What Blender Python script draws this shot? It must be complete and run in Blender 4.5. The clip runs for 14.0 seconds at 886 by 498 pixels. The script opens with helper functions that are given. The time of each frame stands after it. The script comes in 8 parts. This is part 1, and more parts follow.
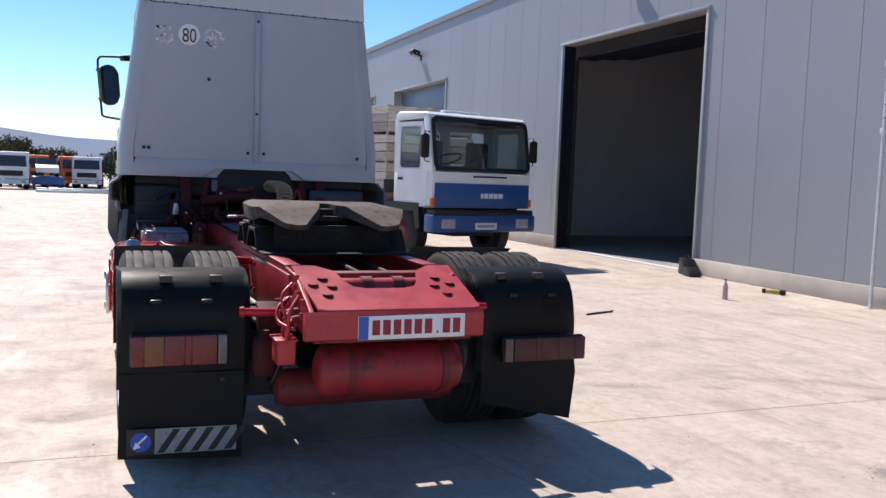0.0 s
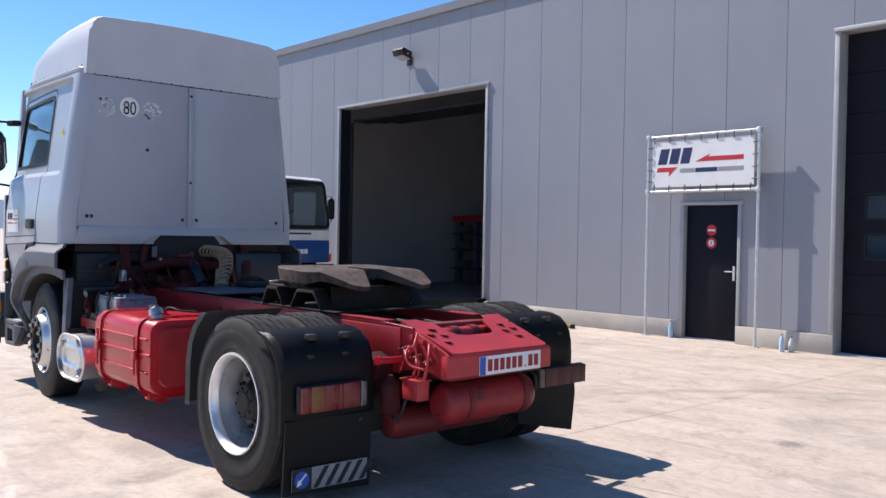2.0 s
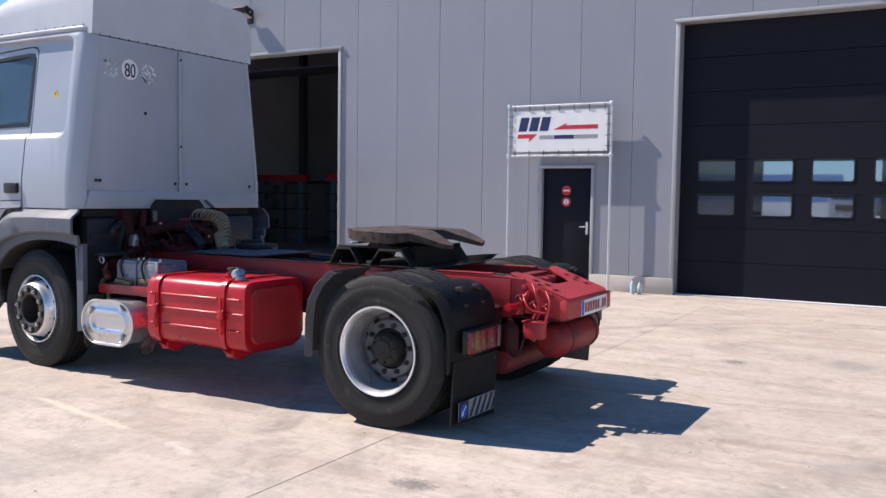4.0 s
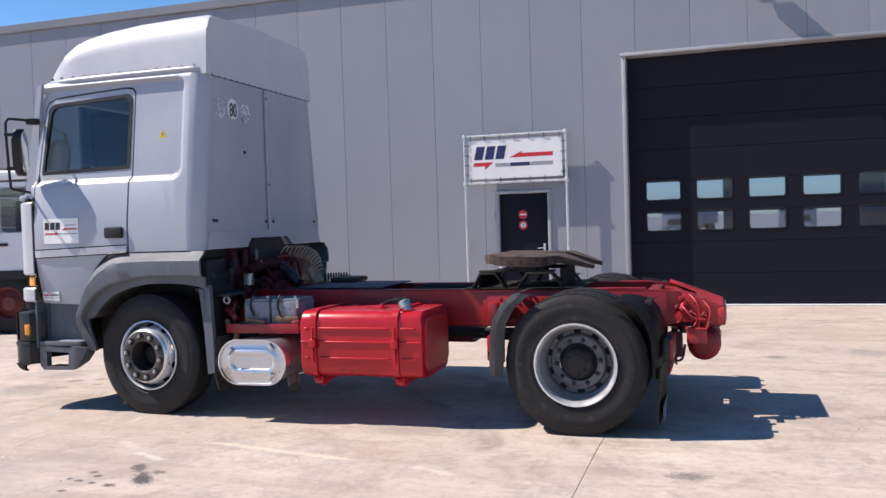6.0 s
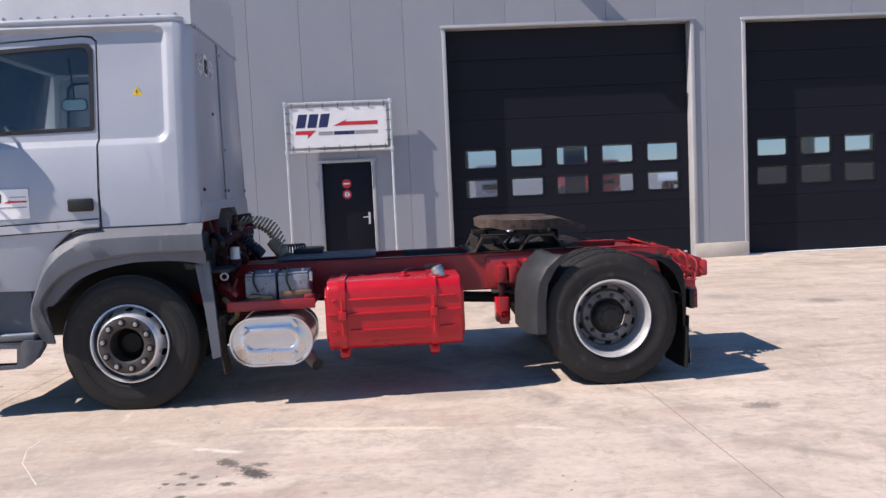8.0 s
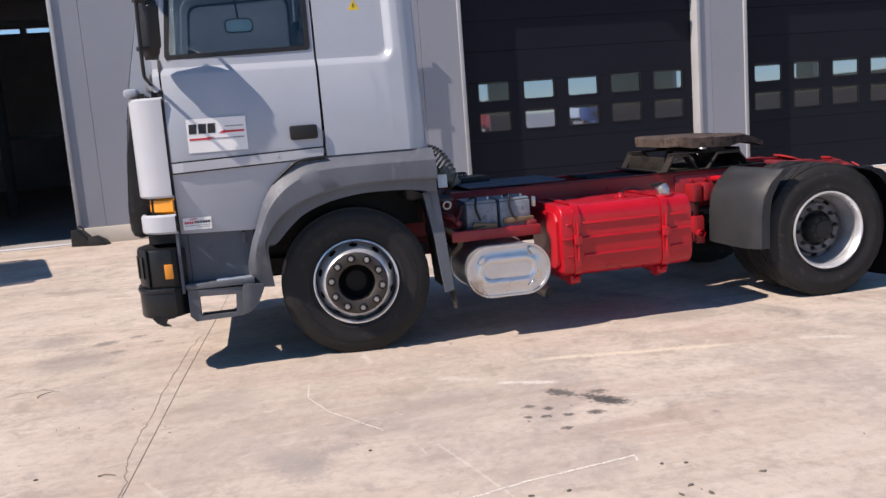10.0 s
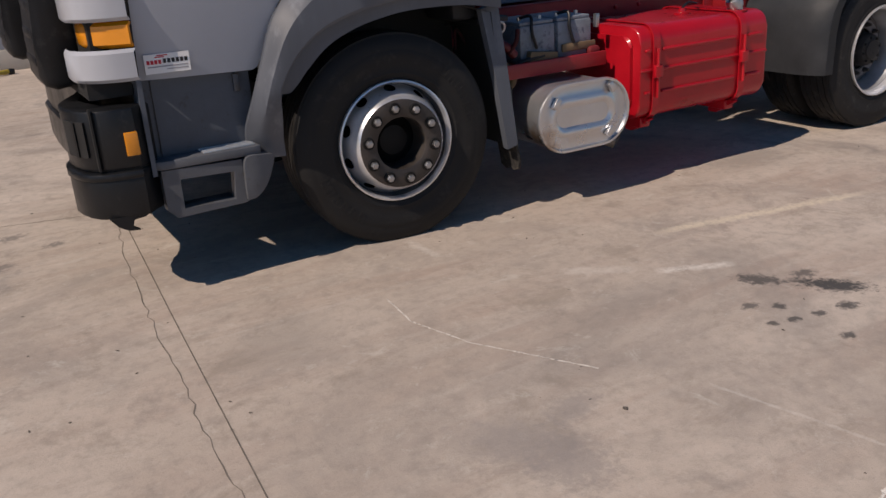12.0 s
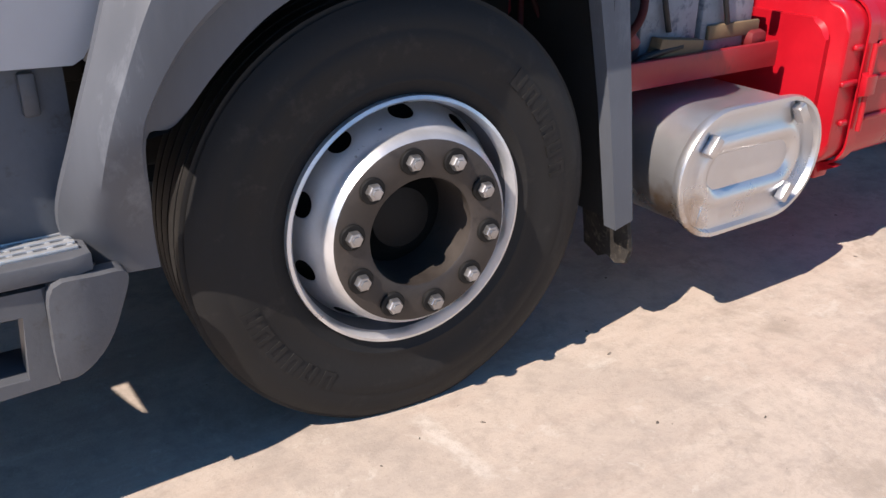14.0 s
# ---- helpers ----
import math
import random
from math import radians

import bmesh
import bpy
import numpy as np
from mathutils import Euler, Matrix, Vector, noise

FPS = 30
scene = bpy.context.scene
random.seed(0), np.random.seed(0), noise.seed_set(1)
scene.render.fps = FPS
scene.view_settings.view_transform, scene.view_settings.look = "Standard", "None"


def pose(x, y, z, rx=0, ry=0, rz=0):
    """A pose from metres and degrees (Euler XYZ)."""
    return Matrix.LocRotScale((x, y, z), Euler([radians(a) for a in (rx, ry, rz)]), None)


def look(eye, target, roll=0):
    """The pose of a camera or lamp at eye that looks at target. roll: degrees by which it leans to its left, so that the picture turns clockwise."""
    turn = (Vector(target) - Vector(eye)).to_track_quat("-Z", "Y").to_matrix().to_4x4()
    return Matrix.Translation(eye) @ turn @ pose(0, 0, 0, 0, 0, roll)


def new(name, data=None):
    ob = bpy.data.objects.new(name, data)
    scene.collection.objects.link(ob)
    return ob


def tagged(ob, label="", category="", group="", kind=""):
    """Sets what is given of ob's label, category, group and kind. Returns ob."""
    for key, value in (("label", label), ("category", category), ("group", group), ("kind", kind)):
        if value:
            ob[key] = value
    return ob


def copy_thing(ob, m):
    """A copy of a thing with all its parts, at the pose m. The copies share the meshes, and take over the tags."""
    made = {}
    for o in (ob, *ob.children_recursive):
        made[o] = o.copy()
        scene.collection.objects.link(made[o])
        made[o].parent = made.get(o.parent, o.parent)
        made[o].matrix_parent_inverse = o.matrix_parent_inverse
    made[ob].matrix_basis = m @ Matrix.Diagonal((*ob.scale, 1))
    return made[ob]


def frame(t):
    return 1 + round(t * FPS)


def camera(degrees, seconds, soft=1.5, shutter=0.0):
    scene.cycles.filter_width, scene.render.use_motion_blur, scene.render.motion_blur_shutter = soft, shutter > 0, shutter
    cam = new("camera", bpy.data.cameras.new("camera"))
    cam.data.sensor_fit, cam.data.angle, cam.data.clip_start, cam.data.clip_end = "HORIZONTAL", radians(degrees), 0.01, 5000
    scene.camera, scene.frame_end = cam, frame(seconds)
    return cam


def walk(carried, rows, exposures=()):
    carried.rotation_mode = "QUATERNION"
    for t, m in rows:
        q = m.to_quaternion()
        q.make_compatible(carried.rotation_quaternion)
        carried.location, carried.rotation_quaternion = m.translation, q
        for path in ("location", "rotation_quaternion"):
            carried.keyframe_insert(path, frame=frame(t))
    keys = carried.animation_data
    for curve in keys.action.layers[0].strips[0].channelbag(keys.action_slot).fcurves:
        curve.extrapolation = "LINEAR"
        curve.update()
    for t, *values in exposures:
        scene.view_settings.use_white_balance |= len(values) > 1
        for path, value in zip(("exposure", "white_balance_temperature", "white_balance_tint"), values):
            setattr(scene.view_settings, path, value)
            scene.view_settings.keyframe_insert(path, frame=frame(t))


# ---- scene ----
cam = camera(54.2, 14.0)
PATH = [
    (0, (4.959, -1.328, 1.52), (3.106, -0.593, 1.355), 2.1),
    (0.5, (5.047, -1.976, 1.54), (3.375, -0.892, 1.373), 2.6),
    (1, (5.1, -2.619, 1.574), (3.471, -1.466, 1.439), 5.0),
    (1.5, (4.948, -3.194, 1.569), (3.375, -1.962, 1.472), 3.1),
    (2, (4.721, -3.82, 1.577), (3.24, -2.477, 1.544), 1.0),
    (2.5, (4.439, -4.401, 1.523), (3.054, -2.958, 1.49), 2.3),
    (2.7, (4.276, -4.621, 1.548), (2.938, -3.135, 1.497), 1.2),
    (4.8, (2.46, -6.796, 1.636), (1.645, -4.973, 1.533), -0.1),
    (5, (2.206, -6.936, 1.671), (1.413, -5.103, 1.581), -1.4),
    (5.5, (1.652, -7.306, 1.661), (0.907, -5.45, 1.599), -1.9),
    (6, (1.035, -7.557, 1.607), (0.425, -5.653, 1.547), -1.8),
    (6.5, (0.359, -7.817, 1.631), (-0.079, -5.867, 1.558), 0.6),
    (7, (-0.229, -7.929, 1.614), (-0.442, -5.944, 1.504), 1.1),
    (7.2, (-0.513, -7.925, 1.664), (-0.622, -5.933, 1.518), 0.1),
    (9.3, (-3.574, -7.58, 1.644), (-3.355, -5.599, 1.482), -4.2),
    (9.5, (-3.821, -7.48, 1.655), (-3.589, -5.501, 1.48), -5.0),
    (10, (-4.37, -7.257, 1.623), (-3.97, -5.319, 1.329), -4.4),
    (10.5, (-4.833, -6.863, 1.564), (-4.278, -5.002, 1.09), -6.6),
    (11, (-5.37, -6.289, 1.595), (-4.673, -4.511, 1.001), -5.8),
    (11.5, (-5.606, -5.694, 1.588), (-4.798, -3.991, 0.918), -4.8),
    (12, (-5.68, -4.95, 1.546), (-4.759, -3.322, 0.839), -3.6),
    (12.5, (-5.636, -4.267, 1.543), (-4.654, -2.683, 0.816), -0.5),
    (13, (-5.422, -3.625, 1.499), (-4.405, -2.023, 0.868), -1.1),
    (13.5, (-5.116, -3.101, 1.432), (-4.05, -1.555, 0.744), -0.8),
    (14, (-4.76, -2.733, 1.32), (-3.721, -1.24, 0.489), 0.8),
]
EXPOSURE = [(0.0, 0.54, 6090, 16.0), (2.7, 0.61, 5990, 16.0), (4.8, 0.56, 6140, 17.0), (7.2, 0.57, 6190, 18.0), (9.3, 0.47, 6340, 19.0), (10.0, 0.41, 6390, 18.0), (10.6, -0.02, 6540, 18.0), (11.0, -0.31, 6590, 18.0), (12.5, -0.47, 6640, 18.0), (13.3, 0.25, 6190, 17.0), (14.0, 0.61, 6390, 17.0)]
walk(cam, [(t, look(eye, target, roll)) for t, eye, target, roll in PATH], EXPOSURE)

# ---- daylight ----
SUN_WAY = Vector((0.88, 0.215, -1.0)).normalized()
world = bpy.data.worlds.new("sky")
scene.world = world
world.use_nodes = True
wn = world.node_tree.nodes
sky = wn.new("ShaderNodeTexSky")
sky.sky_type = "NISHITA"
sky.sun_disc = False
sky.sun_elevation = math.asin(-SUN_WAY.z)
sky.sun_rotation = math.atan2(-SUN_WAY.x, -SUN_WAY.y)
sky.altitude = 1200.0
sky.air_density, sky.dust_density, sky.ozone_density = 1.0, 0.0, 2.6
wn["Background"].inputs["Strength"].default_value = 0.098
deeper = wn.new("ShaderNodeHueSaturation")
deeper.inputs["Saturation"].default_value = 1.2
deeper.inputs["Hue"].default_value = 0.496
world.node_tree.links.new(sky.outputs[0], deeper.inputs["Color"])
world.node_tree.links.new(deeper.outputs[0], wn["Background"].inputs["Color"])
sun = new("sun", bpy.data.lights.new("sun", "SUN"))
sun.data.energy, sun.data.angle, sun.data.color = 5.2, radians(0.5), (1.0, 0.895, 0.75)
sun.matrix_world = look((0, 0, 30), Vector((0, 0, 30)) + SUN_WAY)


# ---- materials ----
def surface(name, base, rough=0.5, metal=0.0, var=0.15, scale=4.0, fine=70.0, bump=0.05, other=None, patch=0.0, coat=0.0, per_piece=0.0, grain=(1, 1, 1), shine=0.5):
    """A painted, worn or raw surface: two scales of tone, roughness that wanders, a fine relief; other: a second tone in patches."""
    m = bpy.data.materials.new(name)
    m.use_nodes = True
    nt, b = m.node_tree, m.node_tree.nodes["Principled BSDF"]
    n, l = nt.nodes.new, nt.links.new
    tc, mp = n("ShaderNodeTexCoord"), n("ShaderNodeMapping")
    mp.inputs["Scale"].default_value = grain
    l(tc.outputs["Object"], mp.inputs["Vector"])

    def tex(s, detail=6.0, rgh=0.6):
        t = n("ShaderNodeTexNoise")
        t.inputs["Scale"].default_value, t.inputs["Detail"].default_value, t.inputs["Roughness"].default_value = s, detail, rgh
        l(mp.outputs[0], t.inputs["Vector"])
        return t.outputs["Fac"]

    def span(fac, a, z, lo, hi):
        r = n("ShaderNodeMapRange")
        for k, v in zip(("From Min", "From Max", "To Min", "To Max"), (a, z, lo, hi)):
            r.inputs[k].default_value = v
        l(fac, r.inputs["Value"])
        return r.outputs[0]

    def mix(kind, fac, a, c):
        x = n("ShaderNodeMix")
        x.data_type, x.blend_type = "RGBA", kind
        for sock, v in ((x.inputs[0], fac), (x.inputs[6], a), (x.inputs[7], c)):
            if isinstance(v, (float, int)):
                sock.default_value = v
            elif isinstance(v, tuple):
                sock.default_value = (*v[:3], 1)
            else:
                l(v, sock)
        return x.outputs[2]

    big, small = tex(scale), tex(fine, 4.0)
    col = mix("MIX", span(big, 0.3, 0.7, 0.0, 1.0), tuple(c * (1 - var) for c in base), tuple(min(1, c * (1 + var)) for c in base))
    if other:
        col = mix("MIX", span(tex(scale * 2.7, 8.0, 0.7), 0.62 - 0.25 * patch, 0.72 - 0.2 * patch, 0.0, 1.0), col, other)
    col = mix("MIX", span(small, 0.35, 0.75, 0.0, 0.35 * var + 0.02), col, tuple(c * 0.45 for c in base))
    if per_piece:
        info = n("ShaderNodeObjectInfo")
        hs = n("ShaderNodeHueSaturation")
        l(span(info.outputs["Random"], 0, 1, 1 - per_piece, 1 + per_piece), hs.inputs["Value"])
        l(col, hs.inputs["Color"])
        col = hs.outputs[0]
    l(col, b.inputs["Base Color"])
    l(span(big, 0.3, 0.7, max(0.02, rough - 0.08), min(1, rough + 0.1)), b.inputs["Roughness"])
    b.inputs["Metallic"].default_value = metal
    b.inputs["Specular IOR Level"].default_value = shine
    b.inputs["Coat Weight"].default_value = coat
    b.inputs["Coat Roughness"].default_value = 0.12
    if bump:
        bp = n("ShaderNodeBump")
        bp.inputs["Strength"].default_value, bp.inputs["Distance"].default_value = min(1, bump * 4), 0.004
        l(small, bp.inputs["Height"])
        l(bp.outputs[0], b.inputs["Normal"])
    return m


def plain(name, base, rough=0.5, metal=0.0, emit=0.0):
    m = surface(name, base, rough, metal, var=0.06, scale=9.0, bump=0.0)
    if emit:
        b = m.node_tree.nodes["Principled BSDF"]
        b.inputs["Emission Color"].default_value = (*base, 1)
        b.inputs["Emission Strength"].default_value = emit
    return m


def glass(name, tint=(0.75, 0.8, 0.8), solid=False):
    m = bpy.data.materials.new(name)
    m.use_nodes = True
    b = m.node_tree.nodes["Principled BSDF"]
    b.inputs["Base Color"].default_value = (*tint, 1)
    b.inputs["Roughness"].default_value = 0.03
    b.inputs["IOR"].default_value = 1.5
    b.inputs["Transmission Weight"].default_value = 0.0 if solid else 1.0
    return m


def translucent(name, tint):
    """Milky sheet that lets daylight through."""
    m = bpy.data.materials.new(name)
    m.use_nodes = True
    nt = m.node_tree
    b = nt.nodes.new("ShaderNodeBsdfTranslucent")
    b.inputs["Color"].default_value = (*tint, 1)
    nt.links.new(b.outputs[0], nt.nodes["Material Output"].inputs["Surface"])
    return m


def concrete():
    """The yard: pale power-floated concrete with cloudy tone, tyre scuffs, spots of oil and grit."""
    m = bpy.data.materials.new("yard_concrete")
    m.use_nodes = True
    nt, b = m.node_tree, m.node_tree.nodes["Principled BSDF"]
    n, l = nt.nodes.new, nt.links.new
    tc = n("ShaderNodeTexCoord")
    P = tc.outputs["Object"]

    def tex(s, detail=8.0, rgh=0.6, warp=0.0):
        t = n("ShaderNodeTexNoise")
        t.inputs["Scale"].default_value, t.inputs["Detail"].default_value = s, detail
        t.inputs["Roughness"].default_value, t.inputs["Distortion"].default_value = rgh, warp
        l(P, t.inputs["Vector"])
        return t.outputs["Fac"]

    def span(fac, a, z, lo, hi):
        r = n("ShaderNodeMapRange")
        for k, v in zip(("From Min", "From Max", "To Min", "To Max"), (a, z, lo, hi)):
            r.inputs[k].default_value = v
        l(fac, r.inputs["Value"])
        return r.outputs[0]

    def mix(fac, a, c, kind="MIX"):
        x = n("ShaderNodeMix")
        x.data_type, x.blend_type = "RGBA", kind
        for sock, v in ((x.inputs[0], fac), (x.inputs[6], a), (x.inputs[7], c)):
            if isinstance(v, tuple):
                sock.default_value = (*v, 1)
            else:
                l(v, sock)
        return x.outputs[2]

    def calc(op, a, c):
        x = n("ShaderNodeMath")
        x.operation = op
        for sock, v in zip(x.inputs, (a, c)):
            if isinstance(v, (int, float)):
                sock.default_value = v
            else:
                l(v, sock)
        return x.outputs[0]

    cloud, mid, fine, grit = tex(0.35, 6, 0.55, 0.6), tex(1.7, 8, 0.65, 0.8), tex(14, 8, 0.7), tex(120, 3)
    col = mix(span(cloud, 0.3, 0.7, 0, 1), (0.445, 0.375, 0.312), (0.575, 0.498, 0.422))
    # brush and tyre streaks, drawn out along the yard, in a warm and a pale tone
    for turn, across, lo, hi, most, tone in ((0.5, 3.4, 0.47, 0.63, 0.75, (0.36, 0.272, 0.218)), (-0.85, 5.2, 0.54, 0.7, 0.5, (0.31, 0.26, 0.225)), (0.2, 8.0, 0.56, 0.72, 0.5, (0.63, 0.57, 0.5))):
        mp = n("ShaderNodeMapping")
        mp.inputs["Rotation"].default_value = (0, 0, turn)
        mp.inputs["Scale"].default_value = (0.55, across, 1)
        l(P, mp.inputs["Vector"])
        t = n("ShaderNodeTexNoise")
        t.inputs["Scale"].default_value, t.inputs["Detail"].default_value = 1.0, 9.0
        t.inputs["Roughness"].default_value, t.inputs["Distortion"].default_value = 0.68, 0.5
        l(mp.outputs[0], t.inputs["Vector"])
        col = mix(calc("MULTIPLY", span(t.outputs["Fac"], lo, hi, 0, most), span(tex(0.5, 4, 0.6), 0.35, 0.6, 0.3, 1)), col, tone)
    col = mix(span(mid, 0.42, 0.72, 0, 0.55), col, (0.37, 0.31, 0.255))
    col = mix(span(tex(0.9, 10, 0.72, 0.7), 0.5, 0.66, 0, 0.62), col, (0.28, 0.245, 0.215))
    col = mix(span(tex(1.35, 11, 0.76, 0.5), 0.57, 0.64, 0, 0.42), col, (0.235, 0.205, 0.18))
    col = mix(span(tex(2.9, 10, 0.75, 0.5), 0.54, 0.64, 0, 0.55), col, (0.27, 0.225, 0.18))
    col = mix(span(fine, 0.47, 0.78, 0, 0.62), col, (0.24, 0.21, 0.18))
    col = mix(span(grit, 0.55, 0.8, 0, 0.35), col, (0.2, 0.17, 0.145))
    col = mix(span(tex(4.5, 9, 0.74, 0.5), 0.6, 0.72, 0, 0.7), col, (0.56, 0.52, 0.455))
    col = mix(span(tex(11, 8, 0.75, 0.4), 0.58, 0.7, 0, 0.38), col, (0.6, 0.555, 0.49))
    col = mix(span(tex(48, 5, 0.7), 0.66, 0.74, 0, 0.5), col, (0.15, 0.13, 0.115))
    # small dark specks and worn spots
    vor = n("ShaderNodeTexVoronoi")
    vor.inputs["Scale"].default_value = 2.2
    wob = n("ShaderNodeTexNoise")
    wob.inputs["Scale"].default_value, wob.inputs["Detail"].default_value = 26.0, 4.0
    l(P, wob.inputs["Vector"])
    push = n("ShaderNodeVectorMath")
    push.operation = "MULTIPLY_ADD"
    push.inputs[1].default_value = (0.09, 0.09, 0.0)
    l(wob.outputs["Color"], push.inputs[0])
    l(P, push.inputs[2])
    l(push.outputs[0], vor.inputs["Vector"])
    speck = calc("MULTIPLY", span(vor.outputs["Distance"], 0.015, 0.06, 1, 0), span(tex(3.1), 0.46, 0.62, 0, 0.55))
    col = mix(speck, col, (0.09, 0.08, 0.075))
    tiny = tex(34, 6, 0.7)
    # single stains: place, half lengths, turn, weight, tone
    oil, soot, damp = (0.05, 0.048, 0.046), (0.13, 0.12, 0.11), (0.265, 0.235, 0.215)
    for x, y, rx, ry, turn, w, tone in (
        (-1.33, -1.25, 0.46, 0.24, 0, 0.62, (0.25, 0.22, 0.19)), (-4.36, -3.02, 0.24, 0.13, -50, 0.6, damp), (-4.3, -3.2, 0.13, 0.16, 0, 0.55, damp), (-4.08, -2.96, 0.14, 0.07, 20, 0.5, damp),
        (-2.58, -2.84, 0.15, 0.07, -52, 0.95, oil), (-2.78, -2.605, 0.1, 0.055, -50, 0.8, oil), (-2.575, -2.68, 0.06, 0.04, 0, 0.7, oil), (-2.66, -2.72, 0.07, 0.03, -40, 0.55, oil), (-2.715, -3.0, 0.045, 0.035, 0, 0.85, oil), (-3.02, -2.77, 0.045, 0.03, 0, 0.7, oil), (-3.08, -2.93, 0.03, 0.022, 0, 0.8, oil), (-2.985, -2.953, 0.035, 0.025, 0, 0.8, oil), (-2.945, -3.165, 0.03, 0.025, 0, 0.8, oil), (-2.865, -2.978, 0.03, 0.025, 0, 0.8, oil), (-2.934, -2.842, 0.03, 0.03, 0, 0.8, oil),
        (-5.5, 0.35, 0.1, 0.07, 0, 0.7, soot), (-5.75, 0.2, 0.12, 0.08, 20, 0.7, soot), (-5.32, 0.05, 0.08, 0.06, 0, 0.7, soot), (-5.6, -0.15, 0.09, 0.07, 0, 0.6, soot), (-4.75, -1.9, 0.3, 0.22, 30, 0.35, (0.24, 0.215, 0.19)),
        (0.83, -2.07, 0.14, 0.09, 10, 0.7, soot), (-5.9, -0.3, 0.4, 0.4, 0, 0.5, (0.17, 0.16, 0.15)), (3.6, 2.4, 0.22, 0.22, 0, 0.7, (0.16, 0.15, 0.14)), (2.6, 3.1, 0.3, 0.3, 0, 0.45, (0.18, 0.17, 0.16)), (-6.2, 0.5, 0.3, 0.3, 0, 0.5, (0.16, 0.15, 0.14)),
        (0.9, 4.8, 0.5, 0.5, 0, 0.3, (0.2, 0.18, 0.16)), (-6.6, -1.4, 0.35, 0.35, 0, 0.35, (0.2, 0.18, 0.16)), (1.6, 2.7, 0.14, 0.14, 0, 0.7, (0.14, 0.13, 0.12)), (-4.46, -3.68, 0.13, 0.09, 30, 0.45, (0.62, 0.57, 0.5))):
        mp = n("ShaderNodeMapping")
        mp.vector_type = "TEXTURE"
        mp.inputs["Location"].default_value, mp.inputs["Rotation"].default_value, mp.inputs["Scale"].default_value = (x, y, 0), (0, 0, radians(turn)), (rx, ry, 1)
        l(P, mp.inputs["Vector"])
        v = n("ShaderNodeVectorMath")
        v.operation = "LENGTH"
        l(mp.outputs[0], v.inputs[0])
        ragged = calc("ADD", v.outputs["Value"], span(mid, 0.3, 0.7, -0.35, 0.35))
        ragged = calc("ADD", ragged, span(fine if rx > 0.2 else tiny, 0.3, 0.7, -0.6, 0.6))
        col = mix(calc("MULTIPLY", span(ragged, 0.45, 1.05, 1, 0), w), col, tone)
    # faded streaks of paint and pale scuffs: ends, half width, weight, tone
    for x0, y0, x1, y1, half, w, tone in (
        (-2.74, -1.89, -1.35, -2.15, 0.045, 0.8, (0.63, 0.55, 0.42)), (-3.06, -2.26, -2.72, -2.42, 0.035, 0.75, (0.66, 0.62, 0.56)), (-3.4, -2.0, -3.1, -2.2, 0.05, 0.4, (0.62, 0.58, 0.52)), (-0.95, -2.2, -0.6, -2.35, 0.05, 0.5, (0.64, 0.6, 0.54)), (-3.76, -1.18, -3.75, -1.5, 0.03, 0.4, (0.64, 0.6, 0.54)),
        (-5.08, -2.98, -4.8, -3.55, 0.014, 0.28, (0.62, 0.58, 0.52)), (-3.62, -3.12, -3.52, -3.5, 0.01, 0.38, (0.64, 0.6, 0.54)), (-3.53, -3.46, -3.42, -3.93, 0.01, 0.36, (0.64, 0.6, 0.54))):
        mp = n("ShaderNodeMapping")
        mp.vector_type = "TEXTURE"
        mp.inputs["Location"].default_value, mp.inputs["Rotation"].default_value = ((x0 + x1) / 2, (y0 + y1) / 2, 0), (0, 0, math.atan2(y1 - y0, x1 - x0))
        mp.inputs["Scale"].default_value = (math.hypot(x1 - x0, y1 - y0) / 2, half, 1)
        l(P, mp.inputs["Vector"])
        ax = n("ShaderNodeSeparateXYZ")
        l(mp.outputs[0], ax.inputs[0])
        along, across = span(calc("ABSOLUTE", ax.outputs[0], 0), 0.7, 1.05, 1, 0), calc("ADD", calc("ABSOLUTE", ax.outputs[1], 0), span(fine, 0.3, 0.7, -0.5, 0.5))
        worn = calc("MULTIPLY", calc("MULTIPLY", along, span(across, 0.3, 1.1, 1, 0)), span(tiny, 0.34, 0.56, 0.25, 1))
        col = mix(calc("MULTIPLY", worn, w), col, tone)
    # wide turning scuffs of lorry tyres
    for x, y, r, width in ((4.5, 1.0, 5.6, 0.14), (4.6, 1.1, 5.25, 0.1), (-9.0, -6.0, 9.5, 0.16), (-8.6, -6.2, 10.2, 0.12), (9.0, -4.0, 7.0, 0.2)):
        v = n("ShaderNodeVectorMath")
        v.operation = "DISTANCE"
        v.inputs[1].default_value = (x, y, 0)
        l(P, v.inputs[0])
        ring = calc("ABSOLUTE", calc("SUBTRACT", v.outputs["Value"], r), 0)
        col = mix(calc("MULTIPLY", span(ring, 0, width, 0.5, 0), span(mid, 0.4, 0.65, 0, 1)), col, (0.17, 0.15, 0.135))
    l(col, b.inputs["Base Color"])
    l(span(mid, 0.3, 0.7, 0.62, 0.9), b.inputs["Roughness"])
    bp = n("ShaderNodeBump")
    bp.inputs["Strength"].default_value, bp.inputs["Distance"].default_value = 0.35, 0.006
    l(calc("ADD", calc("MULTIPLY", fine, 0.7), calc("MULTIPLY", grit, 0.4)), bp.inputs["Height"])
    l(bp.outputs[0], b.inputs["Normal"])
    return m


